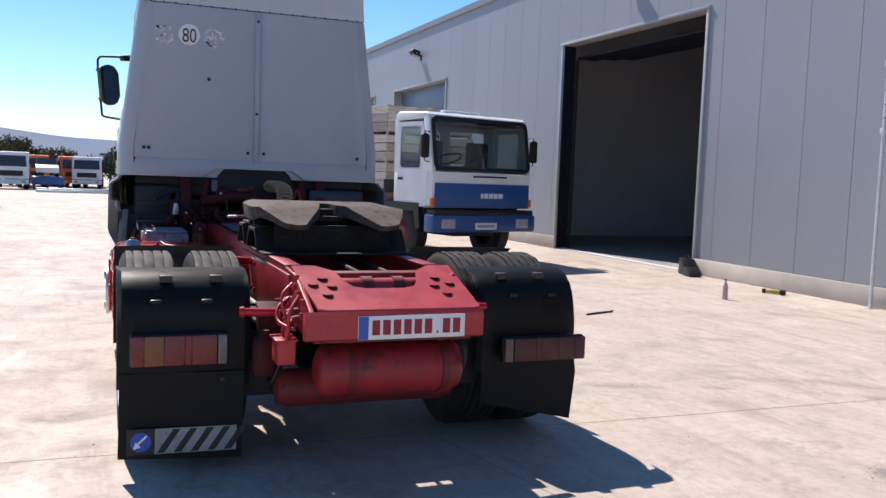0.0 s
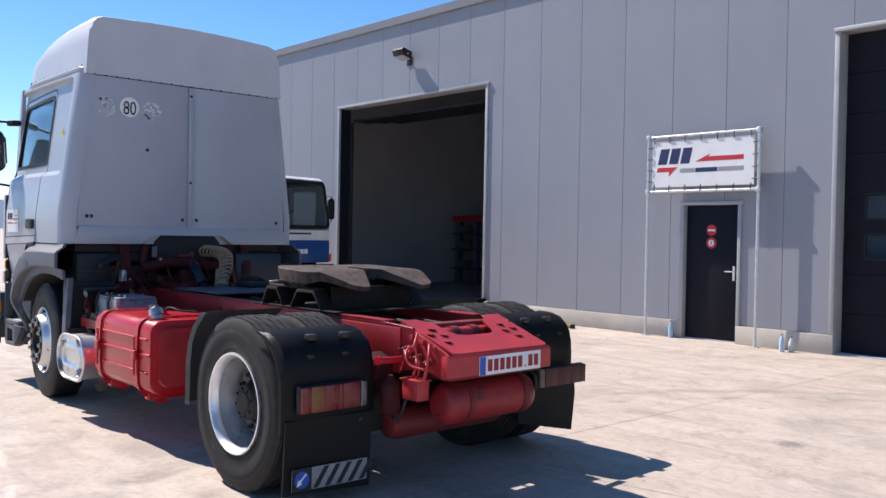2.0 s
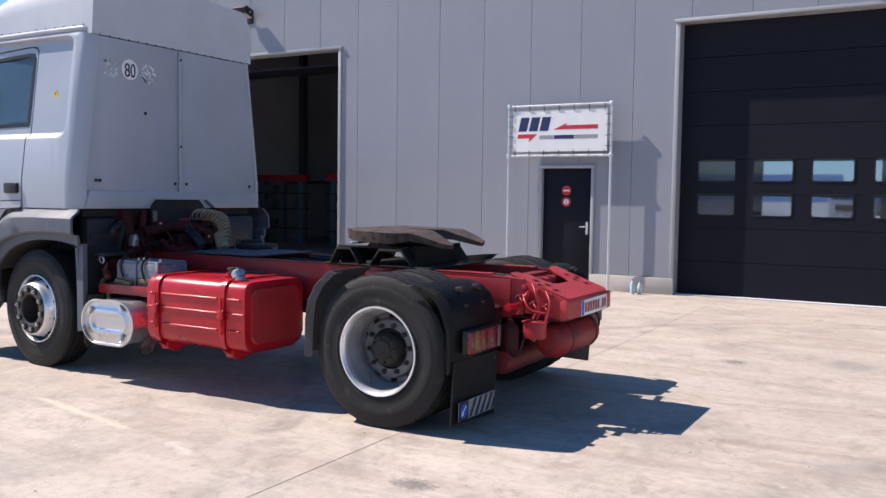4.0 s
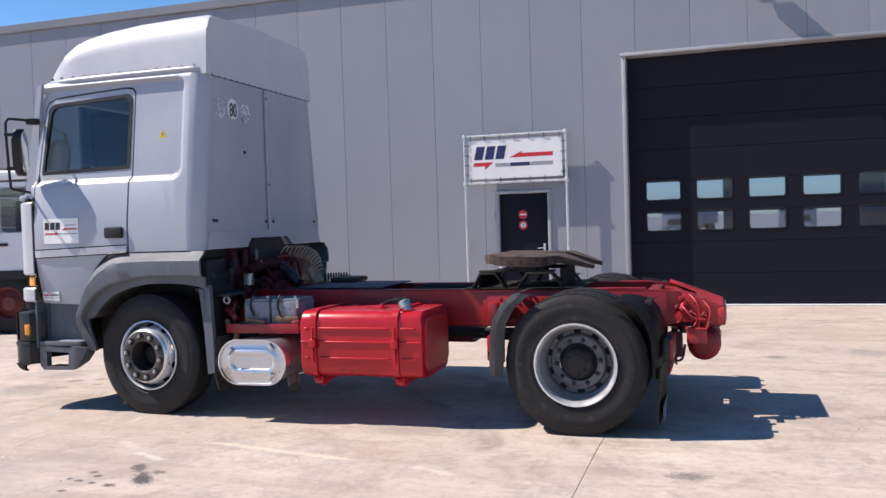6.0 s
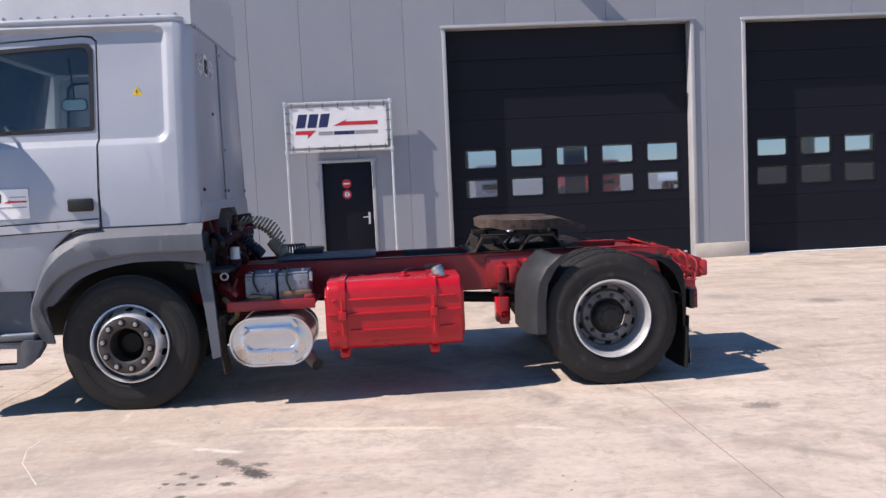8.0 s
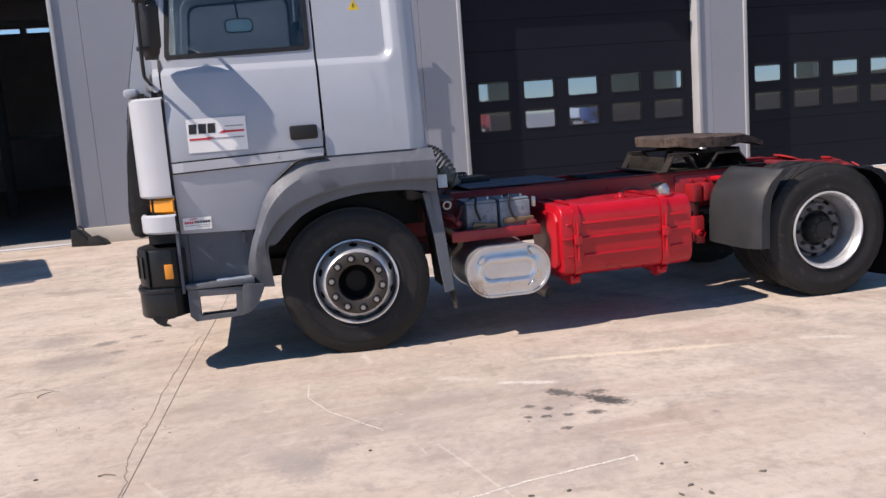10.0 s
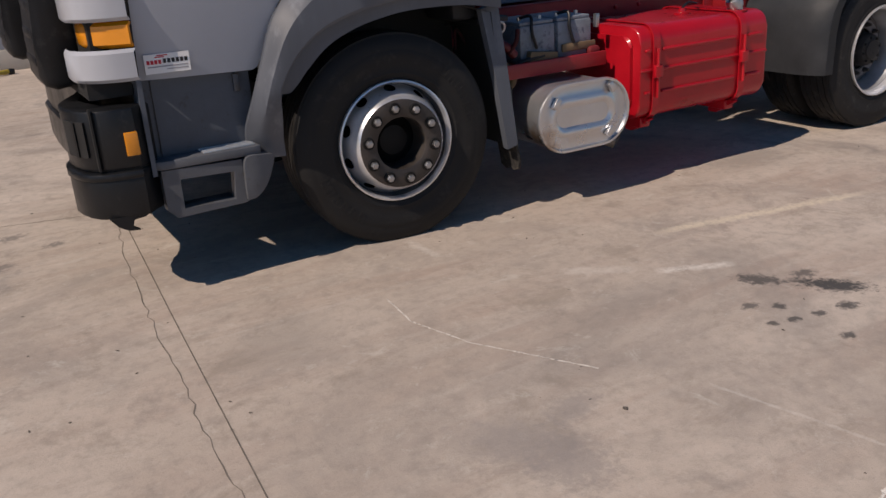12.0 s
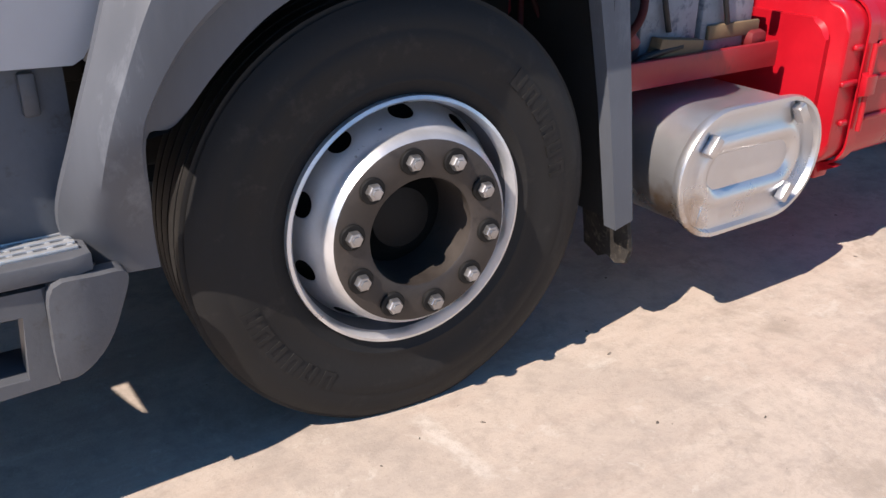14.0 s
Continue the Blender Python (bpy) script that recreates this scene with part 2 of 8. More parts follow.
CONCRETE = concrete()
# for the added roof strips that brighten the hall
MILKY = translucent("milky_sheet", (0.2, 0.21, 0.22))
GREY = surface("cab_paint", (0.345, 0.372, 0.418), 0.36, var=0.06, scale=1.6, fine=25, bump=0.01, coat=0.15)
GREY_WHITE = surface("corner_paint", (0.41, 0.425, 0.46), 0.35, var=0.04, scale=2.0, bump=0.01, coat=0.2)
ROOFWHITE = surface("roof_fibreglass", (0.5, 0.515, 0.54), 0.4, var=0.06, scale=2.5, fine=12, bump=0.03, coat=0.1)
FENDER = surface("fender_plastic", (0.09, 0.1, 0.12), 0.6, var=0.2, scale=3.0, fine=40, bump=0.03, other=(0.135, 0.148, 0.172), patch=0.25, grain=(1, 1, 0.35))
STEPGREY = surface("step_paint", (0.088, 0.094, 0.106), 0.5, var=0.18, scale=5, other=(0.07, 0.07, 0.07), patch=0.18)
WELL = surface("step_well_panel", (0.075, 0.088, 0.11), 0.55, var=0.2, scale=4, other=(0.045, 0.045, 0.045), patch=0.2)
AIRBOX = surface("air_box_plastic", (0.012, 0.014, 0.018), 0.65, var=0.25, scale=5, bump=0.04)
RED = surface("chassis_red", (0.41, 0.006, 0.014), 0.32, var=0.18, scale=3.5, fine=45, bump=0.02, coat=0.25, shine=0.35)
RAILRED = surface("rail_red", (0.3, 0.012, 0.016), 0.42, var=0.2, scale=3.0, fine=45, bump=0.04, other=(0.16, 0.012, 0.014), patch=0.15, coat=0.1)
def stain(m, centre, r, tone, weight=0.9):
    """A ragged stain of one tone on a material, at a place on the thing that wears it."""
    nt = m.node_tree
    n, l, b = nt.nodes.new, nt.links.new, nt.nodes["Principled BSDF"]
    P = nt.nodes["Texture Coordinate"].outputs["Object"]
    old = b.inputs["Base Color"].links[0].from_socket
    far, wob, mp, mx, off = n("ShaderNodeVectorMath"), n("ShaderNodeTexNoise"), n("ShaderNodeMapRange"), n("ShaderNodeMix"), n("ShaderNodeMath")
    far.operation, far.inputs[1].default_value = "DISTANCE", centre
    wob.inputs["Scale"].default_value, wob.inputs["Detail"].default_value = 14.0, 6.0
    off.operation, off.inputs[1].default_value = "MULTIPLY_ADD", r * 1.6
    for k, v in zip(("From Min", "From Max", "To Min", "To Max"), (r * 1.3, r * 1.9, weight, 0.0)):
        mp.inputs[k].default_value = v
    mx.data_type, mx.inputs[7].default_value = "RGBA", (*tone, 1)
    l(P, far.inputs[0])
    l(P, wob.inputs["Vector"])
    l(wob.outputs["Fac"], off.inputs[0])
    l(far.outputs["Value"], off.inputs[2])
    l(off.outputs[0], mp.inputs["Value"])
    l(mp.outputs[0], mx.inputs[0])
    l(old, mx.inputs[6])
    l(mx.outputs[2], b.inputs["Base Color"])


GRIMERED = surface("greasy_red", (0.06, 0.009, 0.01), 0.7, var=0.45, scale=7, bump=0.06, other=(0.018, 0.012, 0.011), patch=0.4, shine=0.25)
REDDULL = surface("old_red", (0.15, 0.012, 0.014), 0.6, var=0.35, scale=6, bump=0.05, other=(0.045, 0.014, 0.014), patch=0.3)
TANKGRIME = surface("grimy_tank_red", (0.27, 0.014, 0.017), 0.5, var=0.3, scale=4, bump=0.05, other=(0.06, 0.014, 0.014), patch=0.3)
REDWORN = surface("rear_beam_red", (0.4, 0.026, 0.03), 0.45, var=0.2, scale=7, bump=0.05, other=(0.2, 0.03, 0.028), patch=0.16, coat=0.08)
BLACK = surface("black_plastic", (0.013, 0.013, 0.014), 0.45, var=0.3, scale=5, fine=90, bump=0.04, other=(0.032, 0.031, 0.03), patch=0.15, shine=0.35)
GREASE = surface("old_grease", (0.017, 0.0145, 0.012), 0.7, var=0.5, scale=8, bump=0.09, other=(0.05, 0.033, 0.024), patch=0.25, shine=0.25)
BLACKMATT = surface("black_grime", (0.014, 0.0135, 0.013), 0.75, var=0.4, scale=6, bump=0.08)
BUMPER = surface("bumper_plastic", (0.0095, 0.0102, 0.0115), 0.36, var=0.25, scale=6, fine=160, bump=0.04, other=(0.022, 0.022, 0.023), patch=0.16, shine=0.34)
DUSTYRUBBER = surface("dusty_tyre", (0.018, 0.0172, 0.017), 0.7, var=0.3, scale=5, fine=55, bump=0.06, other=(0.045, 0.042, 0.039), patch=0.22, shine=0.3)
RUBBER = surface("tyre_rubber", (0.0135, 0.0132, 0.0132), 0.62, var=0.25, scale=5, fine=55, bump=0.05, other=(0.025, 0.023, 0.0215), patch=0.2, shine=0.3)
FLAP = surface("rubber_flap", (0.009, 0.009, 0.0095), 0.65, var=0.3, scale=5, bump=0.06, shine=0.25)
GREYFLAP = surface("grey_mudguard", (0.055, 0.058, 0.064), 0.5, var=0.25, scale=4, bump=0.04, other=(0.075, 0.075, 0.075), patch=0.15)
RIMRED = surface("old_red_rim", (0.14, 0.025, 0.025), 0.6, var=0.3, scale=8)
MUDFLAP = surface("muddy_rubber", (0.035, 0.032, 0.029), 0.9, var=0.4, scale=14, bump=0.15, other=(0.1, 0.085, 0.07), patch=0.35, shine=0.2)
SILVER = surface("wheel_silver", (0.74, 0.75, 0.77), 0.34, 0.7, var=0.12, scale=8, bump=0.02)
# rim silver darkened: the shade between lip and cone is in this colour
WELLSHADE = surface("rim_well_shade", (0.13, 0.135, 0.15), 0.45, 0.4, var=0.2, scale=8, bump=0.03)
# dusty rim silver, darkened as well for the shade deep in the dish
RIMWELL = surface("rim_inner_shaded", (0.4, 0.41, 0.43), 0.42, 0.55, var=0.25, scale=7, bump=0.02, other=(0.2, 0.19, 0.18), patch=0.15)
BOLTRING = surface("bolt_ring_steel", (0.05, 0.042, 0.037), 0.5, 0.2, var=0.3, scale=9, bump=0.04, other=(0.035, 0.029, 0.026), patch=0.2)
RIMDARK = surface("rim_dust", (0.036, 0.031, 0.028), 0.5, 0.2, var=0.35, scale=9, bump=0.04, other=(0.02, 0.016, 0.014), patch=0.2)
DISCDUST = surface("disc_dust", (0.15, 0.145, 0.15), 0.55, 0.25, var=0.3, scale=9, bump=0.03, other=(0.07, 0.06, 0.055), patch=0.22)
DUSTYHUB = surface("hub_dust", (0.028, 0.026, 0.025), 0.65, 0.1, var=0.35, scale=12, bump=0.06, other=(0.012, 0.011, 0.011), patch=0.25, shine=0.3)
# greasy hub black; also colours the rings that stand in for shade behind hand holes
HUB = surface("hub_grease_and_shade", (0.008, 0.0078, 0.0076), 0.6, 0.1, var=0.4, scale=12, bump=0.06, shine=0.3)
STEEL = surface("bare_steel", (0.55, 0.55, 0.56), 0.3, 0.9, var=0.15, scale=10)
DULLSTEEL = surface("dull_chrome", (0.42, 0.42, 0.43), 0.34, 0.9, var=0.2, scale=14)
GALV = surface("galvanised_steel", (0.6, 0.62, 0.63), 0.38, 0.6, var=0.15, scale=14, fine=40)
ALU = surface("muffler_aluminium", (0.6, 0.605, 0.62), 0.31, 0.85, var=0.07, scale=4, fine=30, bump=0.004)
stain(ALU, (-2.94, -1.21, 0.36), 0.12, (0.3, 0.2, 0.115))
RUSTY = surface("rusty_plate", (0.082, 0.06, 0.049), 0.75, 0.0, var=0.35, scale=7, bump=0.09, other=(0.034, 0.026, 0.022), patch=0.5, shine=0.25)
WALLGREY = surface("wall_sheet", (0.258, 0.268, 0.3), 0.42, 0.0, var=0.04, scale=0.7, fine=18, bump=0.015, per_piece=0.035)
PLINTH = surface("concrete_plinth", (0.5, 0.46, 0.4), 0.85, var=0.14, scale=2, bump=0.08)
FLASH = surface("zinc_flashing", (0.36, 0.365, 0.375), 0.45, 0.1, var=0.08, scale=2)
DARKDOOR = surface("anthracite_door", (0.0098, 0.0106, 0.0172), 0.55, 0.0, var=0.08, scale=1.2, fine=160, bump=0.03, per_piece=0.06, shine=0.14)
HALLSTEEL = surface("hall_steelwork", (0.07, 0.072, 0.078), 0.6, var=0.2, scale=3)
INNER = surface("hall_inside", (0.55, 0.55, 0.57), 0.7, var=0.12, scale=0.5)
HALLFLOOR = surface("hall_floor", (0.3, 0.285, 0.27), 0.6, var=0.25, scale=0.7)
GLASS = glass("window_glass", (0.44, 0.5, 0.52))
PANE = glass("door_pane", (0.24, 0.32, 0.45))
WHITE = surface("white_paint", (0.78, 0.78, 0.77), 0.4, var=0.05, scale=4)
DULLWHITE = surface("dirty_reflector", (0.27, 0.27, 0.28), 0.5, var=0.25, scale=9, other=(0.15, 0.15, 0.15), patch=0.25)
TRUCKWHITE = surface("lorry_white", (0.7, 0.71, 0.72), 0.4, var=0.07, scale=2)
BLUE = surface("lorry_blue", (0.018, 0.075, 0.24), 0.4, var=0.1, scale=3)
SIGNBLUE = plain("sign_blue", (0.012, 0.02, 0.09), 0.5)
SIGNRED = plain("sign_red", (0.52, 0.02, 0.035), 0.5)
SIGNGREY = plain("sign_grey", (0.3, 0.3, 0.32), 0.5)
INK = plain("black_ink", (0.012, 0.012, 0.014), 0.5)
MAROON = plain("plate_ink", (0.28, 0.01, 0.02), 0.5)
PLATEBLUE = plain("plate_blue", (0.02, 0.09, 0.42), 0.4)
YELLOW = plain("warning_yellow", (0.75, 0.52, 0.02), 0.45)
TOOLYELLOW = surface("dirty_yellow", (0.36, 0.27, 0.03), 0.55, var=0.3, scale=20)
AMBER = surface("amber_lens", (0.72, 0.26, 0.01), 0.18, var=0.06, scale=20, bump=0.02, coat=0.5)
DARKGLASS = plain("dark_glass", (0.03, 0.035, 0.04), 0.06)
REDLENS = surface("red_lens", (0.15, 0.006, 0.009), 0.3, var=0.15, scale=20, coat=0.1)
AMBERLENS = surface("dull_amber_lens", (0.17, 0.055, 0.008), 0.3, var=0.15, scale=20, coat=0.1)
DUSTLENS = surface("dusty_red_lens", (0.075, 0.012, 0.012), 0.5, var=0.35, scale=14, other=(0.04, 0.02, 0.016), patch=0.25)
BROWNLENS = surface("browned_lens", (0.15, 0.105, 0.08), 0.45, var=0.3, scale=14)
DULLCLEAR = surface("clouded_lens", (0.1, 0.1, 0.105), 0.2, var=0.3, scale=20, coat=0.3)
CLEARLENS = surface("clear_lens", (0.33, 0.34, 0.35), 0.15, var=0.1, scale=20, coat=0.3)
SEAT = surface("seat_cloth", (0.085, 0.08, 0.08), 0.9, var=0.15, scale=12, bump=0.1)
TRIMGREY = surface("cab_trim", (0.12, 0.122, 0.128), 0.7, var=0.08, scale=4)
HEADLINER = surface("headliner", (0.09, 0.11, 0.15), 0.85, var=0.1, scale=5)
BATTERY = surface("battery_case", (0.19, 0.21, 0.24), 0.5, var=0.3, scale=8, other=(0.06, 0.075, 0.11), patch=0.3)
TAN = surface("tan_strap", (0.17, 0.115, 0.062), 0.8, var=0.25, scale=9)
COILBEIGE = surface("beige_hose", (0.32, 0.235, 0.15), 0.55, var=0.15, scale=9)
COILBLUE = surface("blue_hose", (0.008, 0.017, 0.033), 0.45, var=0.12, scale=9)
CATWALK = surface("catwalk_plate", (0.085, 0.1, 0.13), 0.55, 0.3, var=0.35, scale=5)
CRATE = surface("crate_board", (0.5, 0.45, 0.37), 0.85, var=0.3, scale=3, grain=(1, 1, 8), per_piece=0.3, other=(0.22, 0.19, 0.16), patch=0.25)
LEAF = surface("leaf", (0.1, 0.115, 0.055), 0.7, var=0.35, scale=3, bump=0)
BARK = surface("bark", (0.12, 0.09, 0.065), 0.9, var=0.3, scale=9)
# woods with the blue of distance haze mixed into their colour
HILL = surface("far_woods_haze", (0.095, 0.145, 0.235), 0.95, var=0.14, scale=0.01, fine=0.08, bump=0)
ORANGE = surface("orange_paint", (0.62, 0.15, 0.02), 0.45, var=0.1, scale=3)
JOINT = surface("joint_filler", (0.15, 0.128, 0.105), 0.9, var=0.3, scale=12)
CRACK = surface("crack_dirt", (0.17, 0.145, 0.12), 0.95, var=0.3, scale=20)
CHALK = surface("chalk_scratch", (0.7, 0.655, 0.59), 0.9, var=0.2, scale=14, other=(0.5, 0.44, 0.37), patch=0.5)
worn = CHALK.node_tree.nodes.new("ShaderNodeTexNoise")
worn.inputs["Scale"].default_value, worn.inputs["Detail"].default_value, worn.inputs["Roughness"].default_value = 70.0, 6.0, 0.75
gone = CHALK.node_tree.nodes.new("ShaderNodeMapRange")
gone.inputs["From Min"].default_value, gone.inputs["From Max"].default_value, gone.inputs["To Min"].default_value = 0.36, 0.5, 0.2
CHALK.node_tree.links.new(CHALK.node_tree.nodes["Texture Coordinate"].outputs["Object"], worn.inputs["Vector"])
CHALK.node_tree.links.new(worn.outputs["Fac"], gone.inputs["Value"])
CHALK.node_tree.links.new(gone.outputs[0], CHALK.node_tree.nodes["Principled BSDF"].inputs["Alpha"])



# ---- mesh tools ----
def link(name, bm, material, parent=None, label="", smooth=35, matrix=None):
    bmesh.ops.recalc_face_normals(bm, faces=bm.faces)
    me = bpy.data.meshes.new(name)
    bm.to_mesh(me)
    bm.free()
    me.materials.append(material)
    if smooth:
        me.shade_smooth()
        me.set_sharp_from_angle(angle=radians(smooth))
    ob = new(name, me)
    if parent is not None:
        ob.parent = parent
    if matrix is not None:
        ob.matrix_local = matrix
    if label:
        ob["label"] = label
    return ob


def part(name, bm, material, parent, label="", smooth=35):
    return link(name, bm, material, parent, label, smooth)


def thing(name, m, label, category, group="", kind=""):
    ob = new(name)
    ob.empty_display_size = 0.2
    ob.matrix_world = m
    return tagged(ob, label, category, group, kind)


def box(bm, x0, x1, y0, y1, z0, z1, bev=0.0, seg=2):
    made = bmesh.ops.create_cube(bm, size=1.0)["verts"]
    for v in made:
        v.co = Vector(((x0 + x1) / 2 + v.co.x * (x1 - x0), (y0 + y1) / 2 + v.co.y * (y1 - y0), (z0 + z1) / 2 + v.co.z * (z1 - z0)))
    if bev:
        edges = list({e for v in made for e in v.link_edges})
        bmesh.ops.bevel(bm, geom=edges, offset=bev, segments=seg, profile=0.5, affect="EDGES", clamp_overlap=True)
    return bm


def slab(*a, **k):
    return box(bmesh.new(), *a, **k)


def at(axis, u, v, w):
    """The point with u, v in the plane across an axis and w along it: axis y takes (x, z), x takes (y, z), z takes (x, y)."""
    return Vector((u, w, v)) if axis == "y" else Vector((w, u, v)) if axis == "x" else Vector((u, v, w))


def prism(bm, pts, axis, a, b, bev=0.0, seg=2):
    lo = [bm.verts.new(at(axis, u, v, a)) for u, v in pts]
    hi = [bm.verts.new(at(axis, u, v, b)) for u, v in pts]
    k = len(pts)
    bm.faces.new(lo), bm.faces.new(hi[::-1])
    edges = []
    for i in range(k):
        f = bm.faces.new((lo[i], hi[i], hi[(i + 1) % k], lo[(i + 1) % k]))
        edges += list(f.edges)
    if bev:
        caps = [e for e in set(edges) if not (e.verts[0] in lo and e.verts[1] in hi) and not (e.verts[1] in lo and e.verts[0] in hi)]
        bmesh.ops.bevel(bm, geom=caps, offset=bev, segments=seg, profile=0.5, affect="EDGES", clamp_overlap=True)
    return bm


def rounded(u0, u1, v0, v1, r, n=5):
    out = []
    for cu, cv, a0 in ((u1 - r, v1 - r, 0), (u0 + r, v1 - r, 90), (u0 + r, v0 + r, 180), (u1 - r, v0 + r, 270)):
        out += [(cu + r * math.cos(radians(a0 + 90 * i / n)), cv + r * math.sin(radians(a0 + 90 * i / n))) for i in range(n + 1)]
    return out


def lathe(bm, prof, centre, axis="y", segs=48, skip=None):
    """Spins (radius, place along the axis) round the axis through centre; skip(ring, sector) leaves faces out."""
    c = Vector(centre)
    rings = []
    for r, w in prof:
        if r < 1e-5:
            rings.append([bm.verts.new(c + at(axis, 0, 0, w))])
        else:
            rings.append([bm.verts.new(c + at(axis, r * math.cos(2 * math.pi * i / segs), r * math.sin(2 * math.pi * i / segs), w)) for i in range(segs)])
    for k, (p, q) in enumerate(zip(rings, rings[1:])):
        for i in range(segs):
            if skip and skip(k, i):
                continue
            j = (i + 1) % segs
            if len(p) == 1:
                bm.faces.new((p[0], q[i], q[j]))
            elif len(q) == 1:
                bm.faces.new((p[i], p[j], q[0]))
            else:
                bm.faces.new((p[i], p[j], q[j], q[i]))
    return bm


def tube(bm, pts, r, segs=8, closed=False, caps=True):
    pts = [Vector(p) for p in pts]
    rings, up = [], None
    k = len(pts)
    for i, p in enumerate(pts):
        a, b = (pts[i - 1], pts[(i + 1) % k]) if closed else (pts[max(0, i - 1)], pts[min(k - 1, i + 1)])
        d = (b - a).normalized()
        if up is None:
            up = d.orthogonal().normalized()
        up = (up - d * up.dot(d)).normalized()
        side = d.cross(up)
        rad = r[i] if isinstance(r, (list, tuple)) else r
        rings.append([bm.verts.new(p + rad * (math.cos(2 * math.pi * j / segs) * up + math.sin(2 * math.pi * j / segs) * side)) for j in range(segs)])
    for p, q in list(zip(rings, rings[1:])) + ([(rings[-1], rings[0])] if closed else []):
        for j in range(segs):
            bm.faces.new((p[j], p[(j + 1) % segs], q[(j + 1) % segs], q[j]))
    if caps and not closed:
        bm.faces.new(rings[0]), bm.faces.new(rings[-1][::-1])
    return bm


def rod(p, q, r, segs=10):
    return tube(bmesh.new(), [p, q], r, segs)


def bend(pts, n=6):
    """Smooths a chain of points (Catmull-Rom)."""
    p = [Vector(a) for a in pts]
    p = [2 * p[0] - p[1]] + p + [2 * p[-1] - p[-2]]
    out = []
    for i in range(1, len(p) - 2):
        for k in range(n):
            t = k / n
            out.append(0.5 * (2 * p[i] + (p[i + 1] - p[i - 1]) * t + (2 * p[i - 1] - 5 * p[i] + 4 * p[i + 1] - p[i + 2]) * t * t + (3 * p[i] - p[i - 1] - 3 * p[i + 1] + p[i + 2]) * t**3))
    return out + [p[-2]]


def sheet(outer, holes, place, inward, cut_u=(), cut_v=(), edge=0.0):
    """A curved panel: a flat outline with holes, cut along lines, laid onto a surface by place(u, v), and given its thickness."""
    bm = bmesh.new()
    for loop in (outer, *holes):
        vs = [bm.verts.new((u, 0, v)) for u, v in loop]
        for i in range(len(vs)):
            bm.edges.new((vs[i - 1], vs[i]))
    bmesh.ops.triangle_fill(bm, use_beauty=True, use_dissolve=False, edges=bm.edges[:])
    for c in cut_u:
        bmesh.ops.bisect_plane(bm, geom=bm.verts[:] + bm.edges[:] + bm.faces[:], plane_co=(c, 0, 0), plane_no=(1, 0, 0))
    for c in cut_v:
        bmesh.ops.bisect_plane(bm, geom=bm.verts[:] + bm.edges[:] + bm.faces[:], plane_co=(0, 0, c), plane_no=(0, 0, 1))
    rim = [e for e in bm.edges if e.is_boundary] if edge else []
    if edge:
        rim = set(rim)
    for v in bm.verts:
        v.co = Vector(place(v.co.x, v.co.z))
    got = bmesh.ops.extrude_face_region(bm, geom=bm.faces[:])["geom"]
    for g in got:
        if isinstance(g, bmesh.types.BMVert):
            g.co += Vector(inward)
    return bm


def blend(x, table):
    return float(np.interp(x, [a for a, _ in table], [b for _, b in table]))


def step01(x):
    x = max(0.0, min(1.0, x))
    return x * x * (3 - 2 * x)


def lettering(text, size, m, material, parent, name="lettering", depth=0.002, width=1.0):
    cu = bpy.data.curves.new(name, "FONT")
    cu.body, cu.size, cu.extrude, cu.align_x, cu.align_y = text, size, depth, "CENTER", "CENTER"
    tmp = bpy.data.objects.new(name, cu)
    me = bpy.data.meshes.new_from_object(tmp)
    bpy.data.objects.remove(tmp)
    me.transform(Matrix.Diagonal((width, 1, 1, 1)))
    me.materials.append(material)
    ob = new(name, me)
    ob.parent = parent
    ob.matrix_local = m
    return ob


# ---- setting: yard and hall ----
def lie(x, y):
    """The yard's height: a slight swell under the front wheel, and a fall towards the far west edge."""
    return 0.01 * math.exp(-((x + 4.0) / 1.6) ** 2 - ((y + 0.9) / 1.3) ** 2) - 0.0165 * min(38.0, max(0.0, -34.0 - x))


def strip(name, pts, width, material, label, category, z=0.0015, seed=1, jag=0.0, n=8, gaps=0.0):
    """A thin mark lying on the yard along a line, with a ragged width."""
    rnd = random.Random(seed)
    pts = [Vector((x, y, 0)) for x, y in pts]
    path = []
    for a, b in zip(pts, pts[1:]):
        path += [a + (b - a) * (i / n) for i in range(n)]
    path.append(pts[-1])
    bm = bmesh.new()
    rows = []
    for i, p in enumerate(path):
        d = (path[min(i + 1, len(path) - 1)] - path[max(i - 1, 0)]).normalized()
        s = Vector((-d.y, d.x, 0))
        off = s * rnd.uniform(-jag, jag)
        w = width * (rnd.uniform(0.45, 1.1) if jag else 1.0) / 2
        up = Vector((0, 0, z + lie(p.x, p.y)))
        rows.append((bm.verts.new(p + off - s * w + up), bm.verts.new(p + off + s * w + up)))
    for (a, b), (c, d) in zip(rows, rows[1:]):
        if rnd.random() >= gaps:
            bm.faces.new((a, b, d, c))
    bmesh.ops.delete(bm, geom=[v for v in bm.verts if not v.link_faces], context="VERTS")
    return tagged(link(name, bm, material, smooth=0), label, category, kind="structure")


